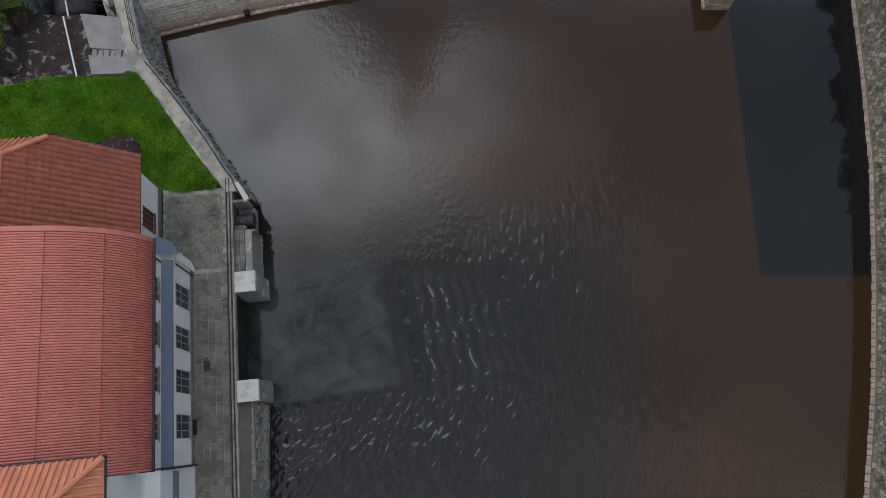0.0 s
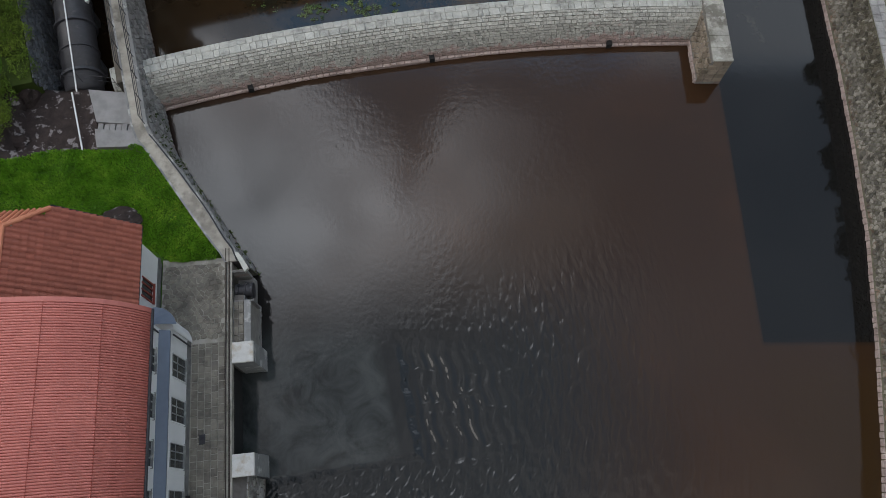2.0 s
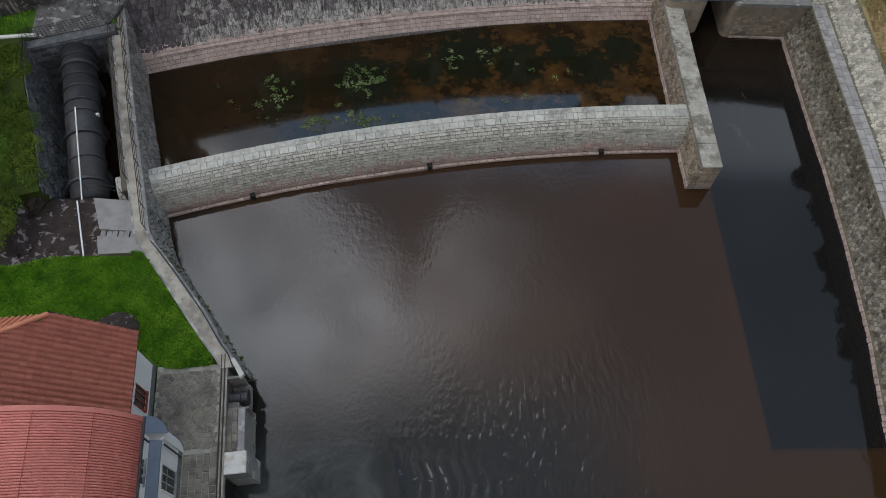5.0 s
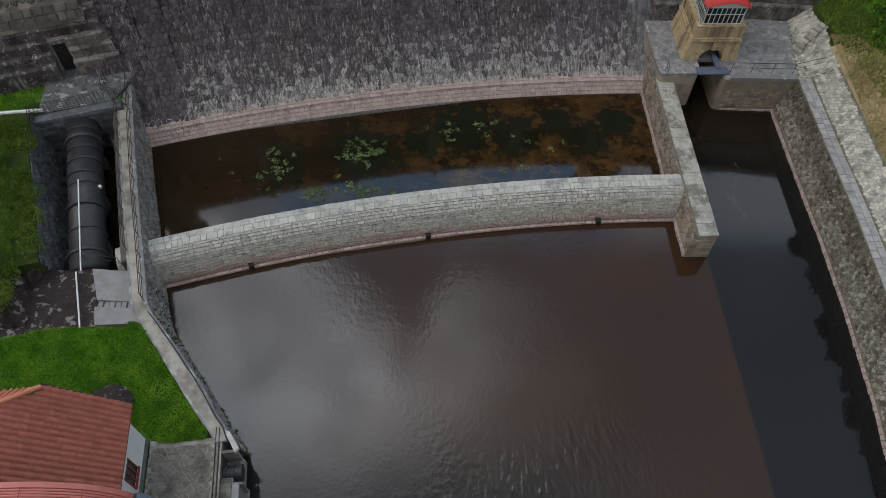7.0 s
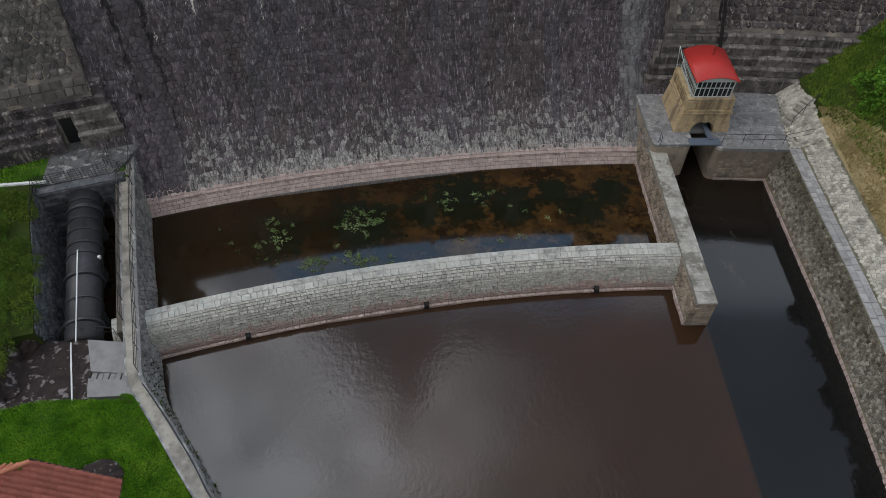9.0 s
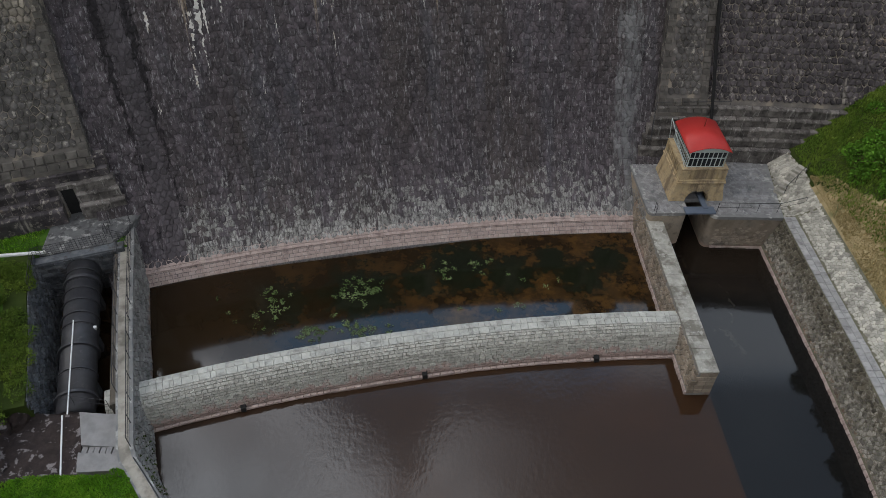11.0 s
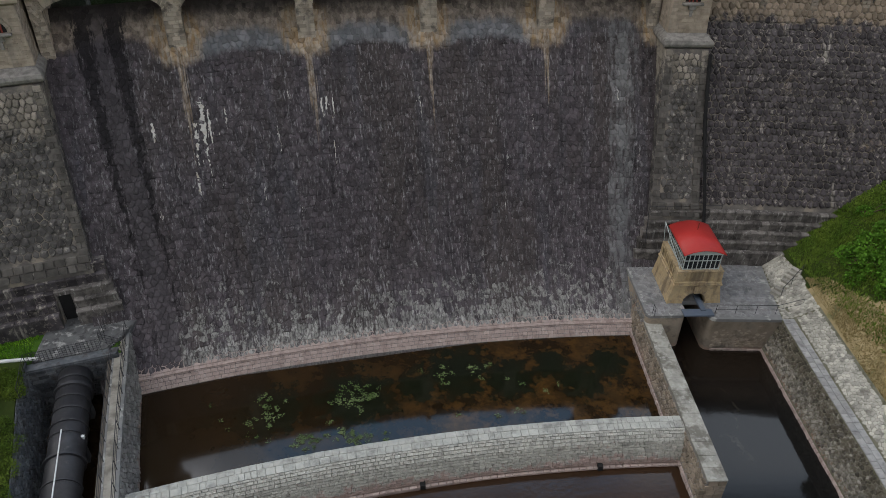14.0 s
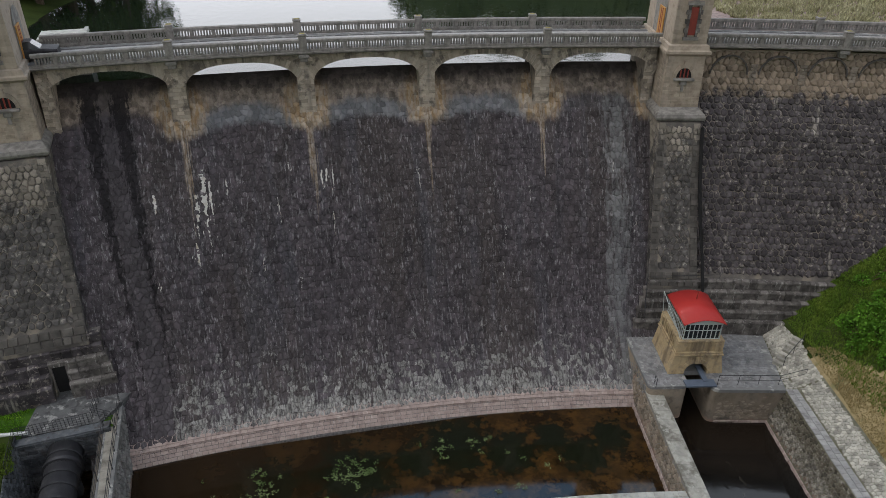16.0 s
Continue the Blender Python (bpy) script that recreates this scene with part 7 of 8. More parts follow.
# wet rocks below the pit and on the bank
def boulder(name, c, r, mt, seed, flat=0.6):
    rnd = random.Random(seed)
    bm = bmesh.new()
    bmesh.ops.create_icosphere(bm, subdivisions=3, radius=1.0)
    for v in bm.verts:
        nz = noise.noise(v.co * 1.3 + Vector((seed, 2, 3))) * 0.35 + noise.noise(v.co * 3.5 + Vector((seed, 5, 1))) * 0.14
        v.co = v.co * (1 + nz)
        v.co = Vector((c[0] + v.co.x * r[0], c[1] + v.co.y * r[1], c[2] + v.co.z * r[2] * flat))
    return part(name, bm, mt, None)


gs = [(s / 14, w / 12) for w in range(13) for s in range(15)]
A4 = [Vector(p) for p in ((-24.9, 24.35, 2.35), (-20.95, 24.35, 2.45), (-19.35, 20.1, 2.75), (-24.2, 19.7, 2.75))]
V = []
for s, w in gs:
    p = A4[0].lerp(A4[1], s).lerp(A4[3].lerp(A4[2], s), w)
    V.append((p.x, p.y, p.z + 0.22 * noise.noise(Vector((p.x * 0.8, p.y * 0.8, 1))) + 0.06 * noise.noise(Vector((p.x * 3, p.y * 3, 4)))))
nb = len(V)
V += [(x, y, -1.2) for x, y, z in V[:15]]
F = [(w * 15 + s, w * 15 + s + 1, w * 15 + 16 + s, w * 15 + 15 + s) for w in range(12) for s in range(14)]
F += [(s + 1, s, nb + s, nb + s + 1) for s in range(14)]
shelf = ob_of("rock_shelf", V, F, M["rock"], None, "", True)
tagged(shelf, "flat wet brown rock shelf with pale worn patches", "rock", kind="structure")
for i, (c, r) in enumerate([((-25.3, 22.6, 2.4), (0.8, 1.5, 1.5)), ((-25.0, 20.6, 2.5), (1.3, 0.8, 0.9)), ((-24.6, 24.3, 2.4), (0.8, 1.2, 1.5))]):
    tagged(boulder("rock", c, r, M["rock"], i + 2), "dark wet brown rock with pale patches below the pit", "rock", "wet rocks")
rk = boulder("rock", (-17.4, 15.3, 3.0), (1.3, 0.78, 0.9), M["rock"], 31)
tagged(rk, "flat dark boulder with pale lichen behind the tiled roof", "rock")

# ---- power house on the left bank ----
def pbox(e0, e1, n0, n1, z0, z1, b=0.0):
    return box(e0, e1, n0, n1, z0, z1, PWM, b)


def pl(pts):
    return [(*pw(e, n), z) for e, n, z in pts]


quay = thing("quay", "stone-paved quay between the power house and the basin", "quay", kind="structure")
Bag().add(*prism([pw(-1.6, 4.1), pw(2.18, 4.1), pw(2.18, 9.6), pw(-1.6, 9.9)], 0.5, 2.93)).out("bed", M["pale_mortar"], quay)
Bag().add(*prism([pw(-0.2, -40), pw(2.18, -40), pw(2.18, 4.1), pw(-0.2, 4.1)], 2.5, 2.93)).out("deck", M["pale_mortar"], quay)
Bag().add(*prism([pw(-0.2, -40), pw(2.05, -40), pw(2.05, -0.95), pw(-0.2, -0.95)], 0.0, 2.5)).out("bed", M["mortar_and_arch_shadow"], quay)
# near-black sheet, painting the shade under the quay
Bag().add(*prism([pw(1.7, -0.95), pw(2.0, -0.95), pw(2.0, 4.1), pw(1.7, 4.1)], -2.4, 2.5)).out("tailrace_back", M["shade_pipe_black"], quay, "near-black sheet standing for the shade in the tailrace under the quay")
Bag().add(*prism([pw(2.18, 4.0), pw(3.12, 4.0), pw(3.12, 7.15), pw(2.18, 7.15)], -1.0, 2.62)).out("strip_bed", M["mortar"], quay)
Bag().add(*pbox(2.78, 3.15, 4.8, 7.15, 2.62, 2.74, 0.02)).out("strip_coping", M["slab"], quay, "pale coping stones")
Bag().add(*pbox(2.08, 2.18, 7.2, 8.8, 1.0, 2.9)).add(*pbox(2.08, 3.3, 7.1, 7.22, 1.0, 2.62)).add(*pbox(2.08, 3.0, 8.75, 8.9, 1.0, 2.9)).add(*pbox(2.1, 3.1, 7.2, 8.8, 0.8, 1.5)).out("niche_wall", M["wall_stone"], quay, "concrete-lined niche in the quay wall")
Bag().add(*prism([(-10.89, 13.44), (-10.67, 13.48), (-10.02, 12.55), (-10.22, 12.32)], 2.85, 3.12)).out("niche_coping", M["cap_stone"], quay, "pale coping block")
for n0 in (3.68, -2.1):
    blk = thing("gate_pillar", "squat pale concrete pillar beside the tailrace opening", "pillar", "tailrace pillars")
    Bag().add(*loft([[(*pw(e, n), z) for e, n in ((2.19, n0 - k), (3.32 + f, n0 - k), (3.32 + f, n0 + 1.1 + k), (2.19, n0 + 1.1 + k))] for z, k, f in ((-1.0, 0.03, 0.12), (1.0, 0.02, 0.08), (2.0, 0.0, 0.0), (2.8, 0.0, 0.0))])).out("shaft", M["slab"], blk)
    Bag().add(*pbox(2.19, 3.3, n0 - 0.01, n0 + 1.11, 2.8, 2.98, 0.02)).out("cap", M["lime"], blk, "pale stained cap slab")
Bag().add(*tube(pl([(3.45, -2.2, 0.3), (3.45, -2.2, 2.9)]), 0.04)).out("gauge_rod", M["dark_metal"], blk)
for e in (1.87, 2.05):
    rl_ = Bag().add(*loft([[(*pw(e + d, n), z) for d, z in ((-0.03, 2.94), (0.03, 2.94), (0.025, 3.03), (-0.025, 3.03))] for n in (-40, 0, 10.2)])).out("rail_track", M["rail_iron"])
    tagged(rl_, "narrow rusty steel rail set in the quay", "rail", "quay rails")
drum = thing("drum", "black ribbed steel drum lying in the quay niche", "drum")
dm = PWM @ Matrix.Translation((2.2, 7.9, 2.05)) @ Matrix.Rotation(radians(90), 4, "Y")
nseg = 20
rings = [[tuple(dm @ Vector((r * math.cos(2 * math.pi * i / nseg), r * math.sin(2 * math.pi * i / nseg), z))) for i in range(nseg)] for z, r in ((0.0, 0.4), (0.2, 0.42), (0.22, 0.36), (0.45, 0.36), (0.47, 0.41), (0.6, 0.41), (0.62, 0.37), (0.85, 0.37), (0.87, 0.44), (0.98, 0.44))]
Bag().add(*loft(rings)).out("shell", M["dark_metal"], drum)
Bag().add(*box(-0.1, 0.1, 0.3, 0.5, 0.5, 0.7, dm)).out("lifting_lug", M["dark_metal"], drum)
tagged(Bag().add(*pbox(0.55, 0.85, -0.35, 0.15, 2.95, 3.01, 0.01)).out("hatch", M["dark_metal"]), "dark metal hatch in the paving", "hatch")

hall = thing("power_house", "white power house hall with a red corrugated barrel roof", "building")
Bag().add(*pbox(-11.0, 0.0, -5.0, 5.05, 2.9, 6.0)).out("lower_wall", M["white_wall"], hall, "white plastered lower wall")
Bag().add(*pbox(-10.5, -0.42, -5.0, 5.0, 6.0, 9.0)).out("upper_wall", M["white_wall"], hall)
Bag().add(*pbox(-11.05, 0.035, -5.02, 5.08, 2.85, 3.45)).out("plinth", M["plinth"], hall, "dark rubble plinth")
Bag().add(*loft([pl([(-0.5, n, 6.0), (0.03, n, 6.0), (0.03, n, 6.12), (-0.42, n, 6.42)]) for n in (-5.0, 4.9)])).out("pent_roof", M["blue_metal"], hall, "blue-grey sheet pent roof")
prof = [(0.14, 8.9), (0.0, 9.35), (-0.3, 9.9), (-0.7, 10.45), (-1.15, 10.92), (-1.75, 11.35), (-2.4, 11.7), (-3.1, 11.98), (-3.9, 12.2), (-4.7, 12.36), (-5.5, 12.42)]
prof = prof + [(-11.0 - e, z) for e, z in reversed(prof[:-1])]
ns = 528
V, F = [], []
pe = np.array(prof)
te = np.gradient(pe, axis=0)
te /= np.linalg.norm(te, axis=1)[:, None]
nrm = np.c_[te[:, 1], -te[:, 0]]
for i in range(ns + 1):
    n = -4.95 + 10.05 * i / ns
    h = (-0.045, 0.0, 0.012, 0.016, 0.012, 0.0)[i % 6]
    for (e, z), (a, b) in zip(prof, nrm):
        V.append((*pw(e + a * h, n), z + b * h))
k = len(prof)
for i in range(ns):
    for j in range(k - 1):
        F.append((i * k + j, i * k + j + 1, (i + 1) * k + j + 1, (i + 1) * k + j))
ob_of("roof", V, F, M["barrel_red"], hall, "faded red corrugated sheet barrel roof")
for e0 in (-1.15, -3.1, -5.5):
    j = min(range(k), key=lambda q: abs(prof[q][0] - e0))
    (e, z), (a, b) = prof[j], nrm[j]
    Bag().add(*tube(pl([(e + a * 0.02, -4.9, z + b * 0.02), (e + a * 0.02, 5.0, z + b * 0.02)]), 0.014, 4)).out("panel_joint", M["red_frame"], hall)
trim = [[(*pw(e + a * d, n), z + b * d) for n, d in ((5.0, 0.035), (5.22, 0.035), (5.22, -0.12), (5.0, -0.02))] for (e, z), (a, b) in zip(prof, nrm)]
Bag().add(*loft(trim)).out("verge_trim", M["barrel_red"], hall, "red sheet verge flashing")
Bag().add(*loft([[(*pw(-5.5 + (e + 5.5) * 0.98, n), z - 0.15) for e, z in prof] for n in (4.7, 4.95)])).out("gable_wall", M["white_wall"], hall)
Bag().add(*tube(pl([(0.2, -5.0, 8.92), (0.2, 5.2, 8.92)]), 0.07)).out("gutter", M["dark_metal"], hall, "dark gutter")
Bag().add(*pbox(-0.42, 0.1, -5.0, 5.1, 8.8, 8.88)).out("soffit", M["dark_metal"], hall)
Bag().add(*tube(pl([(0.2, 4.75, 8.9), (-0.3, 4.75, 8.3), (-0.4, 4.75, 6.5)]), 0.045)).add(*tube(pl([(0.14, 4.72, 5.98), (0.1, 4.72, 3.2)]), 0.045)).out("downpipe", M["dark_metal"], hall)


def hall_window(e, n, z0, z1, w):
    wn_ = new("window")
    wn_.parent = hall
    wn_["label"] = "white-framed window with dark panes and grey reveal"
    Bag().add(*pbox(e - 0.2, e + 0.006, n - w / 2, n + w / 2, z0, z1)).out("pane", M["glass"], wn_)
    for i in range(4):
        nn = n - w / 2 + w * i / 3
        Bag().add(*pbox(e - 0.02, e + 0.03, nn - 0.03, nn + 0.03, z0, z1)).out("frame", M["slab"], wn_)
    for z in (z0, z0 + 0.62 * (z1 - z0), z1):
        Bag().add(*pbox(e - 0.02, e + 0.027, n - w / 2, n + w / 2, z - 0.03, z + 0.03)).out("frame", M["slab"], wn_)
    for s_ in (-1, 1):
        a, b = sorted((n + s_ * w / 2, n + s_ * (w / 2 + 0.05)))
        Bag().add(*pbox(e - 0.05, e + 0.06, a, b, z0 - 0.03, z1 + 0.03)).out("reveal", M["white_wall"], wn_)
    Bag().add(*pbox(e - 0.05, e + 0.1, n - w / 2 - 0.08, n + w / 2 + 0.08, z0 - 0.1, z0 - 0.03)).out("sill", M["slab"], wn_)


for n in (3.3, 1.17, -0.96, -3.1):
    hall_window(0.0, n, 3.75, 5.6, 1.12)
    hall_window(-0.42, n, 6.85, 8.3, 1.12)
# cellar opening as a near-black box, its shade in the colour
Bag().add(*pbox(0.03, 0.14, -3.5, -2.75, 2.96, 3.35)).out("cellar_grate", M["shade_pipe_black"], hall)
# round corner with a faceted sheet roof
tc_ = (-0.9, 5.0)
n_ = 10
wallr = [(tc_[0] + 1.0 * math.sin(math.pi / 2 * i / n_), tc_[1] + 1.0 * math.cos(math.pi / 2 * i / n_)) for i in range(n_ + 1)]
Bag().add(*prism([pw(*tc_)] + [pw(*p) for p in reversed(wallr)], 2.9, 5.95)).out("corner_wall", M["white_wall"], hall, "rounded white corner")
for i in range(5):
    a0, a1 = math.pi / 2 * (i - 0.6) / 5, math.pi / 2 * (i + 0.4) / 5
    V = pl([(tc_[0] + r * math.sin(a), tc_[1] + r * math.cos(a), z) for a in (a0, a1) for r, z in ((1.2, 5.95), (1.2, 6.02), (0.05, 7.3))])
    ob_of("corner_roof", V, [(0, 3, 4, 1), (1, 4, 5, 2)], M["blue_metal"], hall, "faceted blue-grey sheet roof segment")
Bag().add(*pbox(-0.9, -0.5, 4.4, 5.02, 6.4, 6.6)).out("corner_flat", M["white_paint"], hall)

annex = thing("tiled_house", "white annex with a red tiled half-hipped roof", "building")
Bag().add(*pbox(-9.4, -1.75, 5.3, 9.85, 2.9, 6.9)).out("wall", M["white_wall"], annex, "white plastered wall")
V = pl([(-1.75, 9.84, 6.9), (-9.4, 9.84, 6.9), (-6.9, 9.84, 9.8), (-4.3, 9.84, 9.8)])
ob_of("gable", V, [(0, 1, 2, 3)], M["white_wall"], annex)
Bag().add(*pbox(-9.45, -1.7, 5.3, 9.9, 2.8, 3.3)).out("plinth", M["plinth"], annex)
nw = new("window")
nw.parent = annex
nw["label"] = "arched window with red-brown frame"
Bag().add(*pbox(-1.8, -1.745, 7.1, 8.15, 3.9, 5.3)).out("pane", M["glass"], nw)
for a in (7.1, 7.45, 7.8, 8.1):
    Bag().add(*pbox(-1.75, -1.7, a - 0.03, a + 0.05, 3.85, 5.4)).out("frame", M["red_frame"], nw)
Bag().add(*pbox(-1.75, -1.64, 7.05, 8.2, 3.78, 3.85)).out("sill", M["red_frame"], nw)
E0, Z0, E1, Z1 = -1.38, 6.75, -5.55, 11.2
slope = Vector((E1 - E0, 0, Z1 - Z0))
rows_, cols_ = 19, 18
Bag().add(*loft([pl([(E0, n, Z0 - 0.12), (E0, n, Z0 - 0.02), (E1, n, Z1 - 0.02), (-9.9, n, Z0 - 0.02), (-9.9, n, Z0 - 0.12), (E1, n, Z1 - 0.2)]) for n in (5.2, 8.9)])).out("roof_deck", M["tile_red"], annex)
Bag().add(*loft([pl([(E0, 8.8, Z0 - 0.1), (E0, 8.8, Z0 - 0.02), (-4.3, 8.8, 9.9), (-4.3, 8.8, 9.6)]), pl([(E0, 10.36, Z0 - 0.1), (E0, 10.36, Z0 - 0.02), (-4.3, 10.36, 9.9), (-4.3, 10.36, 9.6)])])).out("roof_deck", M["tile_red"], annex)
ob_of("half_hip", pl([(-4.25, 10.2, 9.92), (-6.85, 10.2, 9.92), (-5.55, 8.9, 11.2)]), [(0, 1, 2)], M["tile_orange"], annex)
Bag().add(*tube(pl([(E0 + 0.03, 5.2, Z0 - 0.06), (E0 + 0.03, 10.4, Z0 - 0.06)]), 0.05)).out("gutter", M["dark_metal"], annex, "dark gutter")
Bag().add(*tube(pl([(E0, 10.38, Z0), (-4.3, 10.38, 9.9)]), 0.04, 4)).out("verge", M["dark_metal"], annex)
Bag().add(*tube(pl([(-4.25, 10.2, 10.0), (-5.55, 8.9, 11.28)]), 0.11, 8)).out("hip_ridge", M["tile_orange"], annex, "orange clay hip tiles")
Bag().add(*tube(pl([(-5.55, 8.9, 11.28), (-5.55, 5.3, 11.28)]), 0.11, 8)).out("ridge", M["tile_orange"], annex)
for i in range(9):
    a = i / 9
    Bag().add(*tube(pl([(-4.3 - 0.13 * 1.0 - 2.4 * a, 10.2, 9.97), (-4.3 - 0.13 - 2.4 * a + (1.25 - 2.4 * a) * -0.0, 10.2 - 1.28 * max(0.1, 1 - abs(2 * a - 0.95)), 9.97 + 1.26 * max(0.1, 1 - abs(2 * a - 0.95)))]), 0.075, 6)).out("hip_tile", M["tile_orange"], annex)
# S-shaped clay tiles on the slope towards the basin
twid, tlen = 5.08 / cols_, slope.length / rows_
tp = [(-0.5, 0.0), (-0.34, 0.04), (-0.12, 0.065), (0.1, 0.04), (0.27, 0.0), (0.5, -0.008)]
tv = [(u * twid * 1.02, s * tlen, w_ + lift) for s, lift in ((-0.05, 0.085), (1.0, 0.012)) for u, w_ in tp] + [(u * twid * 1.02, -0.04 * tlen, w_ + 0.02) for u, w_ in tp]
tf = [(i, i + 1, 7 + i, 6 + i) for i in range(5)] + [(12 + i, 13 + i, 1 + i, i) for i in range(5)]
tile_me = bpy.data.meshes.new("tile")
tile_me.from_pydata(tv, [], tf)
tile_me.materials.append(M["tile_red"])
sd = slope.normalized()
for r in range(rows_):
    for c in range(cols_):
        n = 5.3 + twid * (c + 0.5)
        s = r * tlen
        if n > 8.9 and E0 + sd.x * s < -4.3 - (10.1 - n) * 1.0:
            continue
        o = Vector((E0, n, Z0)) + sd * s
        bx, by = Vector((0, 1, 0)), sd
        bz = bx.cross(by) * 1
        mloc = Matrix(((bx.x, by.x, bz.x, o.x), (bx.y, by.y, bz.y, o.y), (bx.z, by.z, bz.z, o.z), (0, 0, 0, 1)))
        shared("tile", tile_me, annex, PWM @ mloc)

south = thing("tiled_house", "white house end with an orange tiled hip roof beside the hall", "building")
Bag().add(*pbox(-11.0, -0.6, -16.0, -4.98, 2.9, 12.7)).out("wall", M["white_wall"], south)
Bag().add(*pbox(-0.6, 0.0, -16.0, -5.02, 2.9, 7.6)).out("lower_wall", M["white_wall"], south, "white plastered lower wall")
Bag().add(*pbox(-0.6, 0.06, -16.0, -4.98, 7.6, 7.75)).out("ledge", M["white_paint"], south)
Bag().add(*tube(pl([(-1.0, -4.95, 7.75), (0.15, -4.95, 7.6)]), 0.06)).add(*tube(pl([(0.15, -4.95, 7.65), (0.15, -4.95, 3.0)]), 0.05)).out("gutter", M["dark_metal"], south)
Bag().add(*pbox(-0.02, 0.22, -16.0, -5.1, 5.9, 6.1)).out("pent_roof", M["blue_metal"], south)
for sgn, (a, b, c, d) in ((0, ((-0.15, -4.24, 12.8), (-11.4, -4.24, 12.8), (-5.8, -9.8, 16.6), (-5.8, -9.8, 16.6))), (1, ((-0.15, -4.24, 12.8), (-0.15, -16.2, 12.8), (-5.8, -16.2, 16.6), (-5.8, -9.8, 16.6)))):
    ob_of("roof_plane", pl([a, b, c, d] if sgn else [a, b, c]), [tuple(range(4 if sgn else 3))], M["tile_orange"], south)
    m_ = 44
    for i in range(m_):
        t = (i + 0.5) / m_
        p0 = Vector(a).lerp(Vector(b), t)
        if sgn:
            top_ = Vector(a).lerp(Vector(d), t * (11.96 / 5.56)) if t < 5.56 / 11.96 else Vector((-5.8, p0.y, 16.6))
        else:
            top_ = Vector(a).lerp(Vector(c), 2 * t) if t < 0.5 else Vector(b).lerp(Vector(c), 2 - 2 * t)
            top_.x = p0.x
        Bag().add(*tube(pl([tuple(p0 + Vector((0, 0, 0.02))), tuple(top_ + Vector((0, 0, 0.02)))]), 0.062, 6)).out("tile", M["tile_orange"], south)
for i in range(16):
    t0, t1 = i / 16, (i + 1.1) / 16
    a, b = Vector((-0.15, -4.24, 12.88)), Vector((-5.8, -9.8, 16.68))
    Bag().add(*tube(pl([tuple(a.lerp(b, t0)), tuple(a.lerp(b, t1))]), 0.13 - 0.01 * (i % 2), 8)).out("hip_tile", M["tile_orange"], south)
Bag().add(*tube(pl([(-11.4, -4.2, 12.74), (-0.1, -4.2, 12.74), (-0.1, -16.2, 12.74)]), 0.07)).out("gutter", M["dark_metal"], south)

# ---- things on the crest ----
hut = thing("gauge_hut", "small pale flat-roofed hut on the reservoir side", "hut")
Bag().add(*box(-1.6, 1.6, 0, 2.6, 22.0, 25.9, polm(-17.05, 156.6, 0))).out("wall", M["rail_stone"], hut)
Bag().add(*box(-1.8, 1.8, -0.2, 2.8, 25.9, 26.1, polm(-17.05, 156.6, 0), 0.03)).out("roof", M["cap_stone"], hut, "pale flat roof")
Bag().add(*box(1.5, 1.8, -0.2, 2.8, 26.1, 26.25, polm(-17.05, 156.6, 0), 0.02)).out("parapet", M["cap_stone"], hut)
for x in (-1.0, 0.0, 1.0):
    Bag().add(*box(x - 0.28, x + 0.28, -0.05, 0.01, 24.2, 25.4, polm(-17.05, 156.6, 0))).out("window", M["glass"], hut)

car = thing("car", "small dark parked car with pale bonnet beside the tower", "car")
cm = polm(-17.62, 151.9, 25.62) @ Matrix.Rotation(radians(180), 4, "Z")
sec = [(-1.9, 0.35, 0.55, 0.75), (-1.85, 0.3, 0.85, 0.8), (-1.2, 0.3, 0.95, 0.82), (-0.6, 0.3, 0.98, 0.82), (1.0, 0.3, 0.95, 0.82), (1.75, 0.3, 0.85, 0.8), (1.95, 0.35, 0.6, 0.72)]
Bag().add(*loft([[tuple(cm @ Vector(v)) for v in ((x, -w_, z0), (x, w_, z0), (x, w_, z1 - 0.12), (x, w_ - 0.1, z1), (x, -w_ + 0.1, z1), (x, -w_, z1 - 0.12))] for x, z0, z1, w_ in sec])).out("body", M["dark_metal"], car, "dark painted body")
Bag().add(*loft([[tuple(cm @ Vector(v)) for v in ((x, -w_, 0.94), (x, w_, 0.94), (x, w_ - 0.12, z1), (x, -w_ + 0.12, z1))] for x, z1, w_ in ((-0.75, 0.98, 0.72), (-0.2, 1.42, 0.72), (1.2, 1.44, 0.72), (1.8, 0.98, 0.72))])).out("cabin", M["glass"], car, "dark glazed cabin")
Bag().add(*box(-0.2, 1.2, -0.6, 0.6, 1.43, 1.47, cm, 0.01)).out("roof", M["dark_metal"], car)
for x in (-1.25, 1.2):
    for y in (-0.8, 0.8):
        wm = cm @ Matrix.Translation((x, y, 0.3)) @ Matrix.Rotation(radians(90), 4, "X")
        Bag().add(*loft([[tuple(wm @ Vector((r * math.cos(a), r * math.sin(a), z))) for a in (2 * math.pi * i / 16 for i in range(16))] for z, r in ((-0.1, 0.27), (-0.08, 0.3), (0.08, 0.3), (0.1, 0.27))])).out("wheel", M["dark_metal"], car)

# ---- plants ----
def inside(poly, x, y):
    c = np.zeros(len(x), bool)
    n = len(poly)
    for i in range(n):
        (x0, y0), (x1, y1) = poly[i], poly[(i + 1) % n]
        hit = ((y0 > y) != (y1 > y)) & (x < (x1 - x0) * (y - y0) / (y1 - y0 + 1e-12) + x0)
        c ^= hit
    return c


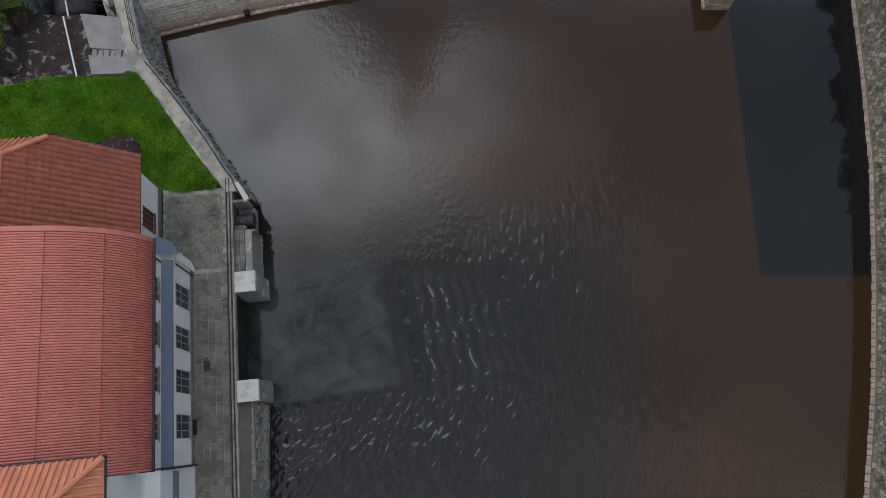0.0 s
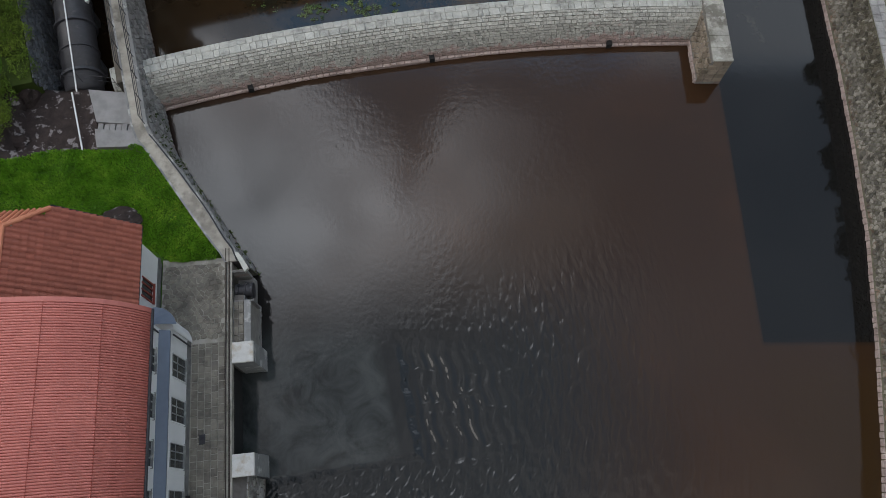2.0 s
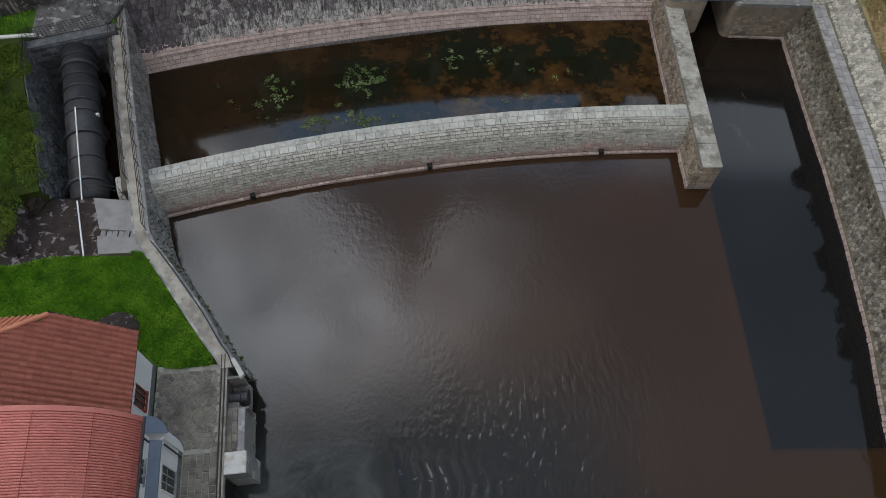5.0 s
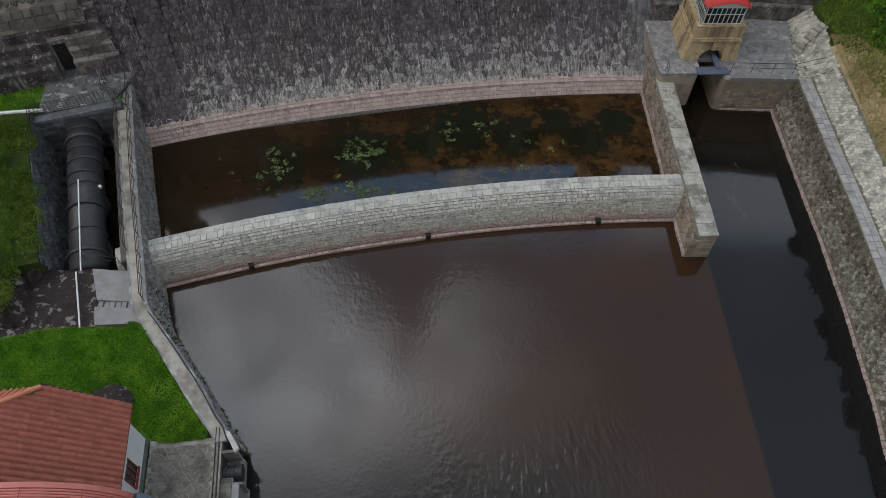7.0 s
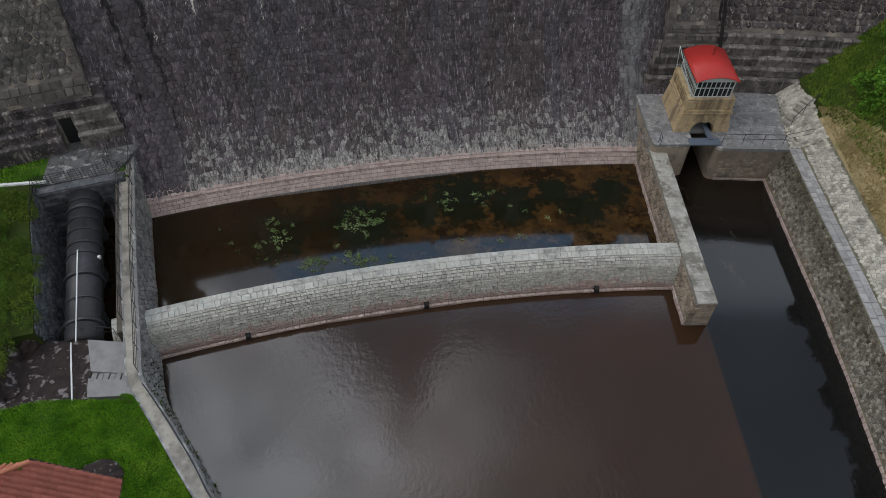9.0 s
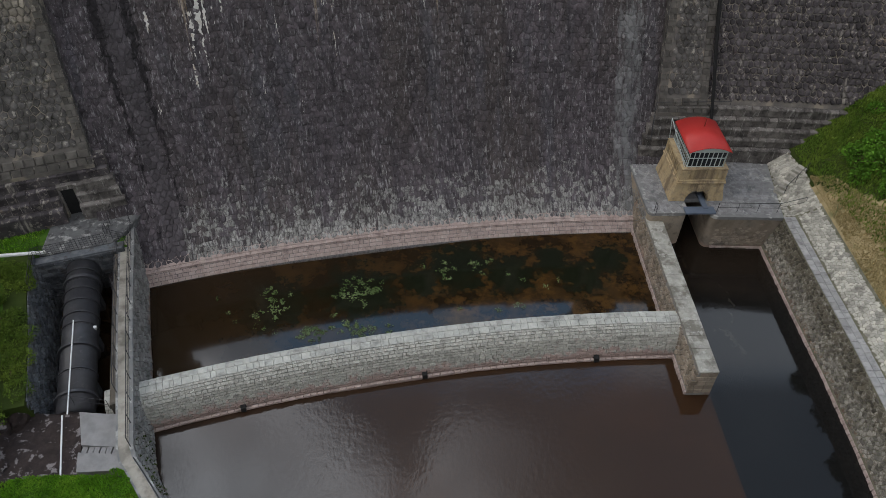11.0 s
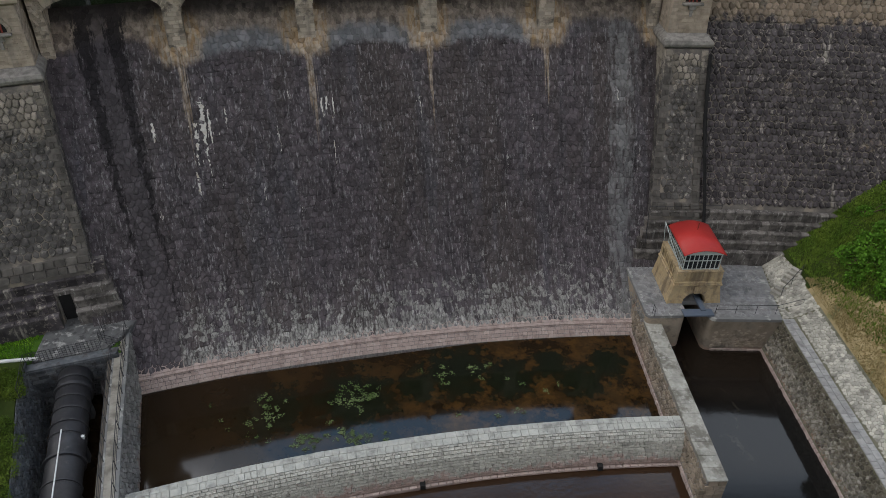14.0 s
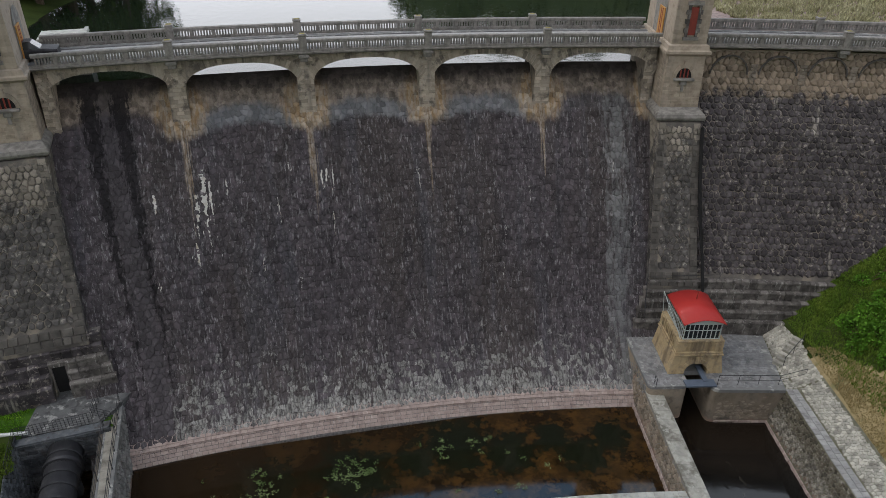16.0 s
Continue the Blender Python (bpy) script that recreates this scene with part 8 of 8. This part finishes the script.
def tufts(name, poly, n, hgt, mt, label, seed, wide=0.035):
    rs = np.random.RandomState(seed)
    P = np.array(poly)
    x, y = rs.uniform(P[:, 0].min(), P[:, 0].max(), n * 3), rs.uniform(P[:, 1].min(), P[:, 1].max(), n * 3)
    ok = inside(poly, x, y)
    x, y = x[ok][:n], y[ok][:n]
    z = ground_height(x, y)
    m = len(x)
    V, F = np.zeros((m, 9, 3)), []
    patch = 0.6 + 0.8 * (0.5 + 0.5 * np.sin(x * 1.3 + 1) * np.sin(y * 1.1))
    for k in range(3):
        a = rs.uniform(0, 6.28, m)
        h = hgt * rs.uniform(0.5, 1.2, m) * patch
        ln_ = rs.uniform(0.1, 0.7, m) * h
        V[:, 3 * k] = np.c_[x + wide * np.cos(a + 1.57), y + wide * np.sin(a + 1.57), z - 0.02]
        V[:, 3 * k + 1] = np.c_[x - wide * np.cos(a + 1.57), y - wide * np.sin(a + 1.57), z - 0.02]
        V[:, 3 * k + 2] = np.c_[x + ln_ * np.cos(a), y + ln_ * np.sin(a), z + h]
    F = np.arange(m * 9).reshape(-1, 3)
    return tagged(ob_of(name, V.reshape(-1, 3), F, mt), label, "grass", kind="stuff")


LAWN = [(-32.0, 16.4), (-27.0, 18.2), (-21.5, 20.0), (-17.2, 20.15), (-16.85, 20.05), (-15.35, 18.05), (-14.35, 16.7), (-13.45, 15.5), (-12.4, 14.15), (-11.85, 13.5), (-11.95, 12.75), (-14.4, 12.95), (-15.4, 13.6), (-32.0, 13.0)]
tufts("lawn_grass", LAWN, 48000, 0.14, M["blade"], "thick bright green lawn dotted with dandelions", 1, 0.03)
tufts("lawn_grass", [(-40, 36.0), (-28.4, 37.2), (-28.6, 42.5), (-40, 43.5)], 6000, 0.16, M["blade"], "green grass beside the landing", 2)
tufts("hill_grass", [(31.6, 45.0), (50.0, 46.0), (50, 55.0), (40.5, 50.5), (31.6, 48.2)], 16000, 0.2, M["hill_blade"], "rough green grass on the hillside", 3, 0.05)
tufts("hill_grass", [(33.4, 25.0), (50, 25.0), (50, 46.0), (31.8, 45.0)], 22000, 0.2, M["hill_blade"], "rough green grass on the hillside", 4, 0.05)
tufts("shore_grass", [(34.5, 76.0), (37.8, 70.0), (41.0, 66.0), (66.0, 65.0), (80.0, 108.0), (33.0, 108.0)], 30000, 0.42, M["olive_blade"], "thin olive-green grass over the gravel shore", 6, 0.1)
tufts("dry_grass", [(30.9, 26.0), (33.8, 26.0), (34.2, 38.0), (32.8, 43.0), (31.6, 44.0)], 7000, 0.16, M["straw"], "strip of dry straw-coloured grass along the paving", 5, 0.04)
rs = np.random.RandomState(9)
fx, fy_ = rs.uniform(-17, -12, 500), rs.uniform(12.8, 19.5, 500)
ok = inside(LAWN, fx, fy_)
fx, fy_ = fx[ok][:80], fy_[ok][:80]
fz = ground_height(fx, fy_)
bag = Bag()
for x, y, z in zip(fx, fy_, fz):
    bag.add([(x + 0.02 * math.cos(t), y + 0.02 * math.sin(t), z + 0.12) for t in (0, 1.05, 2.1, 3.14, 4.2, 5.24)], [(0, 1, 2, 3, 4, 5)])
tagged(bag.out("dandelions", M["yellow"]), "small yellow dandelion heads in the lawn", "flowers", kind="stuff")


def foliage(blobs, n, size, seed, drop=0.35):
    """Leaf clumps spread through blobs (x, y, z, rx, ry, rz), denser near their outside."""
    rs = np.random.RandomState(seed)
    V, F = [], []
    vol = np.array([b[3] * b[4] * b[5] for b in blobs])
    pick = rs.choice(len(blobs), n, p=vol / vol.sum())
    for k in pick:
        b = blobs[k]
        d = rs.normal(size=3)
        d /= np.linalg.norm(d)
        r = rs.uniform(0.55, 1.0) ** 0.5
        if rs.rand() < drop and d[2] < -0.2:
            continue
        lump = 1 + 0.22 * math.sin(5 * d[0] + k) * math.sin(4 * d[1] + 2 * k) + 0.12 * math.sin(11 * d[2] + k)
        c = np.array(b[:3]) + d * r * lump * np.array(b[3:])
        u = rs.normal(size=3)
        u /= np.linalg.norm(u)
        v = np.cross(u, rs.normal(size=3))
        v /= np.linalg.norm(v)
        s = size * rs.uniform(0.6, 1.4)
        o = len(V)
        V += [c - s * u * 0.5, c + s * v * 0.32, c + s * u * 0.6, c - s * v * 0.32]
        F.append((o, o + 1, o + 2, o + 3))
    return V, F


def bush(label, blobs, n, size, mt, seed, name="bush"):
    bs_ = thing(name, label, "bush")
    x, y, z = blobs[0][:3]
    rnd = random.Random(seed)
    for i in range(5):
        b = blobs[rnd.randrange(len(blobs))]
        g = float(ground_height(np.array([x]), np.array([y]))[0])
        Bag().add(*tube([(x, y, g - 0.1), ((x + b[0]) / 2, (y + b[1]) / 2, (g + b[2]) / 2), (b[0] + rnd.uniform(-0.4, 0.4), b[1], b[2])], 0.05, 5)).out("stem", M["bark"], bs_)
    V, F = foliage(blobs, n, size, seed)
    ob_of("crown", V, F, mt, bs_)
    return bs_


def gz(x, y):
    return float(ground_height(np.array([x], float), np.array([y], float))[0])


rnd = random.Random(5)
blobs = [(x, y, gz(x, y) + h * 0.45, r, r, h * 0.6) for x, y, r, h in ((34.4, 43.6, 1.1, 1.6), (36.0, 43.9, 1.2, 1.7), (35.2, 42.0, 1.15, 1.7), (33.8, 41.6, 0.8, 1.2), (37.2, 42.4, 1.2, 1.8), (35.4, 40.2, 1.0, 1.5), (37.4, 44.8, 1.0, 1.5), (38.6, 43.6, 1.3, 2.0), (36.2, 38.8, 1.1, 1.6), (34.8, 39.3, 0.8, 1.2))]
bush("bright green leafy bush on the hillside by the platform", blobs, 9000, 0.2, M["leaf"], 1)
blobs = [(x, y, gz(x, y) + h * 0.45, r, r, h * 0.6) for x, y, r, h in ((37.0, 47.6, 0.6, 0.8), (38.4, 47.0, 0.5, 0.7), (41.0, 47.8, 0.8, 1.0))]
bush("low dark green bush on the grassy slope", blobs, 1800, 0.16, M["leaf"], 2)
for k, ys in enumerate(((19.6, 23.0), (22.5, 26.0), (26.0, 29.5), (29.5, 33.0), (33.0, 36.2))):
    blobs = []
    for i in range(16):
        y = rnd.uniform(*ys)
        x = float(np.interp(y, [p[0] for p in PIT_L], [p[1] for p in PIT_L])) - 0.55 - abs(rnd.gauss(0, 2.4)) - (1.2 if y < 25 else 0)
        r = rnd.uniform(0.5, 0.95)
        blobs.append((x, y, max(gz(x, y), 3.6 if y > 24.3 else 0.0) + r * 0.3, r, r, r * 0.7))
    bush("dense low shrubs of mixed green on the bank above the pit", blobs, 15000, 0.09, M["leaf_shrub"] if k % 2 else M["leaf_olive"], 20 + k, "shrub")
tuft = bush("small green tuft growing from the masonry", [(*pol(-2.43, 143.1, 6.75), 0.22, 0.22, 0.25)], 120, 0.12, M["leaf"], 50, "tuft")


# trees round the reservoir
def tree(x, y, h, seed, mt, label="broad leafy tree on the reservoir shore", group="shore trees"):
    tr = thing("tree", label, "tree", group)
    rnd = random.Random(seed)
    z = gz(x, y)
    top = Vector((x, y, z + h * 0.75))
    rings = [[(x + r * math.cos(a), y + r * math.sin(a), zz) for a in (2 * math.pi * i / 8 for i in range(8))] for zz, r in ((z - 0.3, h * 0.035), (z + h * 0.4, h * 0.022), (z + h * 0.8, h * 0.006))]
    Bag().add(*loft(rings)).out("trunk", M["bark"], tr)
    blobs = []
    for i in range(20):
        a = rnd.uniform(0, 6.28)
        rr, zz = h * rnd.uniform(0.05, 0.32), z + h * rnd.uniform(0.14, 0.85)
        c = (x + rr * math.cos(a), y + rr * math.sin(a), zz)
        Bag().add(*tube([(x, y, zz - h * 0.18), c], h * 0.008, 5)).out("limb", M["bark"], tr)
        k = h * rnd.uniform(0.13, 0.2)
        blobs.append((*c, k, k, k * 0.8))
    V, F = foliage(blobs, 7500, 0.6, seed)
    ob_of("crown", V, F, mt, tr)


for i, (x, y, h) in enumerate(((-46, 92, 11), (-51, 100, 14), (-45, 104, 12), (-55, 90, 12), (-49, 113, 14), (-46, 122, 12), (-60, 104, 15), (-42, 84, 9), (-44, 96, 13), (-42.5, 110, 12))):
    tree(x, y, h * 1.45, i + 1, M["leaf_dark"])
# unseen trees added beside the outlet channel, for the dark strip mirrored in its water
for i in range(10):
    tree(38.4 + 0.9 * math.sin(i * 2.1), 13.0 + 2.7 * i, 8.1 + 0.5 * math.cos(i * 1.7), i + 31, M["leaf_dark"], "unseen leafy tree added on the bank to darken the channel's reflection", "bank trees")
# wooded far hillside
V, F = [], []
rs = np.random.RandomState(12)
blobs = []
for i in range(420):
    x, y = rs.uniform(-10, 150), rs.uniform(175, 300)
    blobs.append((x, y, gz(x, y) + 4, 3.5, 3.5, 5.5))
for i in range(160):
    y = rs.uniform(110, 260)
    x = rs.uniform(-140, -0.48 * y - 12)
    blobs.append((x, y, gz(x, y) + 4, 3.5, 3.5, 5.5))
V, F = foliage(blobs, 26000, 1.5, 77)
tagged(ob_of("woods", V, F, M["leaf_dark"]), "dark green woods on the far shore of the reservoir", "woods", kind="stuff")

# weeds floating on the pool
rs = np.random.RandomState(15)
bag = Bag()
for cx, cy, sx, sy, n in ((-11.0, 35.1, 1.5, 1.5, 330), (-4.9, 36.2, 1.9, 1.7, 520), (-4.5, 32.6, 2.6, 0.8, 420), (2.2, 38.6, 1.3, 1.4, 150), (4.4, 39.2, 1.0, 0.9, 110), (-8.0, 32.3, 1.2, 0.7, 160),
                          (6.5, 34.4, 3.0, 0.4, 60), (-15.0, 34.5, 1.6, 1.6, 18), (9.0, 37.6, 3.0, 1.8, 60), (-12.5, 32.6, 3.0, 0.8, 22)):
    cl = rs.normal(size=(max(3, n // 14), 2)) * 0.5
    for i in range(n):
        q = cl[rs.randint(len(cl))]
        x, y = cx + sx * q[0] + rs.normal() * 0.12, cy + sy * q[1] + rs.normal() * 0.12
        r_ = math.hypot(x - OX, y - OY)
        if r_ < 124.5 or r_ > 134.0 or x > 17.2:
            continue
        s, a, t = rs.uniform(0.03, 0.085), rs.uniform(0, 6.28), rs.uniform(-0.03, 0.05)
        bag.add([(x + s * k * math.cos(a + b), y + s * k * math.sin(a + b), 0.035 + max(0, t * math.cos(b)) + 0.02) for k, b in ((1.2, 0), (0.7, 0.9), (0.8, 2.2), (0.6, 3.3), (0.8, 4.2), (0.7, 5.4))], [(0, 1, 2, 3, 4, 5)])
tagged(bag.out("water_weeds", M["lily"]), "clumps of pale green water weeds floating on the pool", "weeds", kind="stuff")

# ---- single stones, slabs and paving, last ----
rnd = random.Random(3)
cap_cells = course_cells(0.0, s_w, EW[6] - 0.05, EW[8] - 0.04, 0.5, 0.46, 71, 0.45)
for c in cap_cells:
    V, F = block(fw, c, 0.035 * rnd.uniform(0.4, 1.2), 0.005, 0.02)
    ob_of("cap_stone", V, F, M["cap_stone"], weir)
face = course_cells(0.0, s_w, w_face[0], w_face[1], 0.38, 0.21, 72, 0.35, 0.15)
face.sort(key=lambda c: abs(c[0] - 20))
bag = Bag()
for i, c in enumerate(face):
    V, F = block(fw, c, 0.034 * rnd.uniform(0.3, 1.5), 0.006, 0.018)
    if i < 290:
        ob_of("stone", V, F, M["weir_stone"], weir)
    else:
        bag.add(V, F)
tagged(bag.out("face_stones", M["weir_stone"], weir), kind="stuff")
for c in course_cells(0.0, s_w, 0.0, EW[1], 0.5, 0.28, 73, 0.15):
    V, F = block(fw, c, 0.05 * rnd.uniform(0.6, 1.3), 0.012, 0.03)
    ob_of("foot_stone", V, F, M["pink_stone"], weir)
for p in (-14.14, -8.43, -2.73):
    # drain holes are near-black blocks that paint the shade inside
    Bag().add(*box(-0.17, 0.17, -0.16, 0.25, -0.1, 0.42, polm(p, 121.6, 0))).out("drain_hole", M["shade_pipe_black"], weir, "near-black block standing for the shade in a square drain hole")
Bag().add(*box(-0.2, 0.2, -0.1, 0.3, 2.0, 2.4, polm(-17.2, 123.4, 0), 0.03)).out("end_block", M["cap_stone"], weir)
y = 26.52
while y < 41.6:
    l = rnd.uniform(0.9, 1.35)
    Bag().add(*box(18.08, 19.4, y + 0.008, min(y + l, 41.7) - 0.008, 2.4, 2.52 + rnd.uniform(-0.01, 0.01), None, 0.018)).out("top_slab", M["pier_top"], pier)
    y += l
fq = lambda s, w, h: np.array([(*pw(ee, nn), 2.93 + hh) for nn, ee, hh in zip(s, w, h)])
for c in course_cells(-9.0, 4.9, 0.08, 1.82, 0.42, 0.35, 81, 0.35) + course_cells(-6.0, -2.1, 2.22, 2.98, 0.5, 0.38, 82, 0.3) + course_cells(4.8, 7.15, 2.2, 2.76, 0.4, 0.28, 83, 0.3):
    V, F = block(fq, c, 0.03 * rnd.uniform(0.7, 1.3), 0.012, 0.015)
    F = [tuple(reversed(f)) for f in F]
    if c[2] >= 2.0:
        V = [(v[0], v[1], v[2] - 0.3) for v in V]
    ob_of("paving_stone", V, F, M["paving"], quay)
fq2 = lambda s, w, h: np.array([(*pw(ee, nn), 2.93 + hh) for ee, nn, hh in zip(s, w, h)])
V, F = hex_stones(fq2, -1.6, 1.82, 5.0, 9.4, 0.31, 0.035, seed=84, joint=0.9, crown=0.85)
nst = len(V) // 18
for i in range(nst):
    ob_of("paving_stone", V[18 * i:18 * i + 18], [tuple(j - 18 * i for j in f) for f in F[13 * i:13 * i + 13]], M["paving"], quay)
V, F = hex_stones(fbk, 0.0, 16.0, 0.0, LBW, 0.29, 0.03, seed=44, joint=0.93, crown=0.8)
stone_set("bank_paving", "bank_stone", V, F, M["pale_stone"], rwall, "pale irregular paving on the bank")
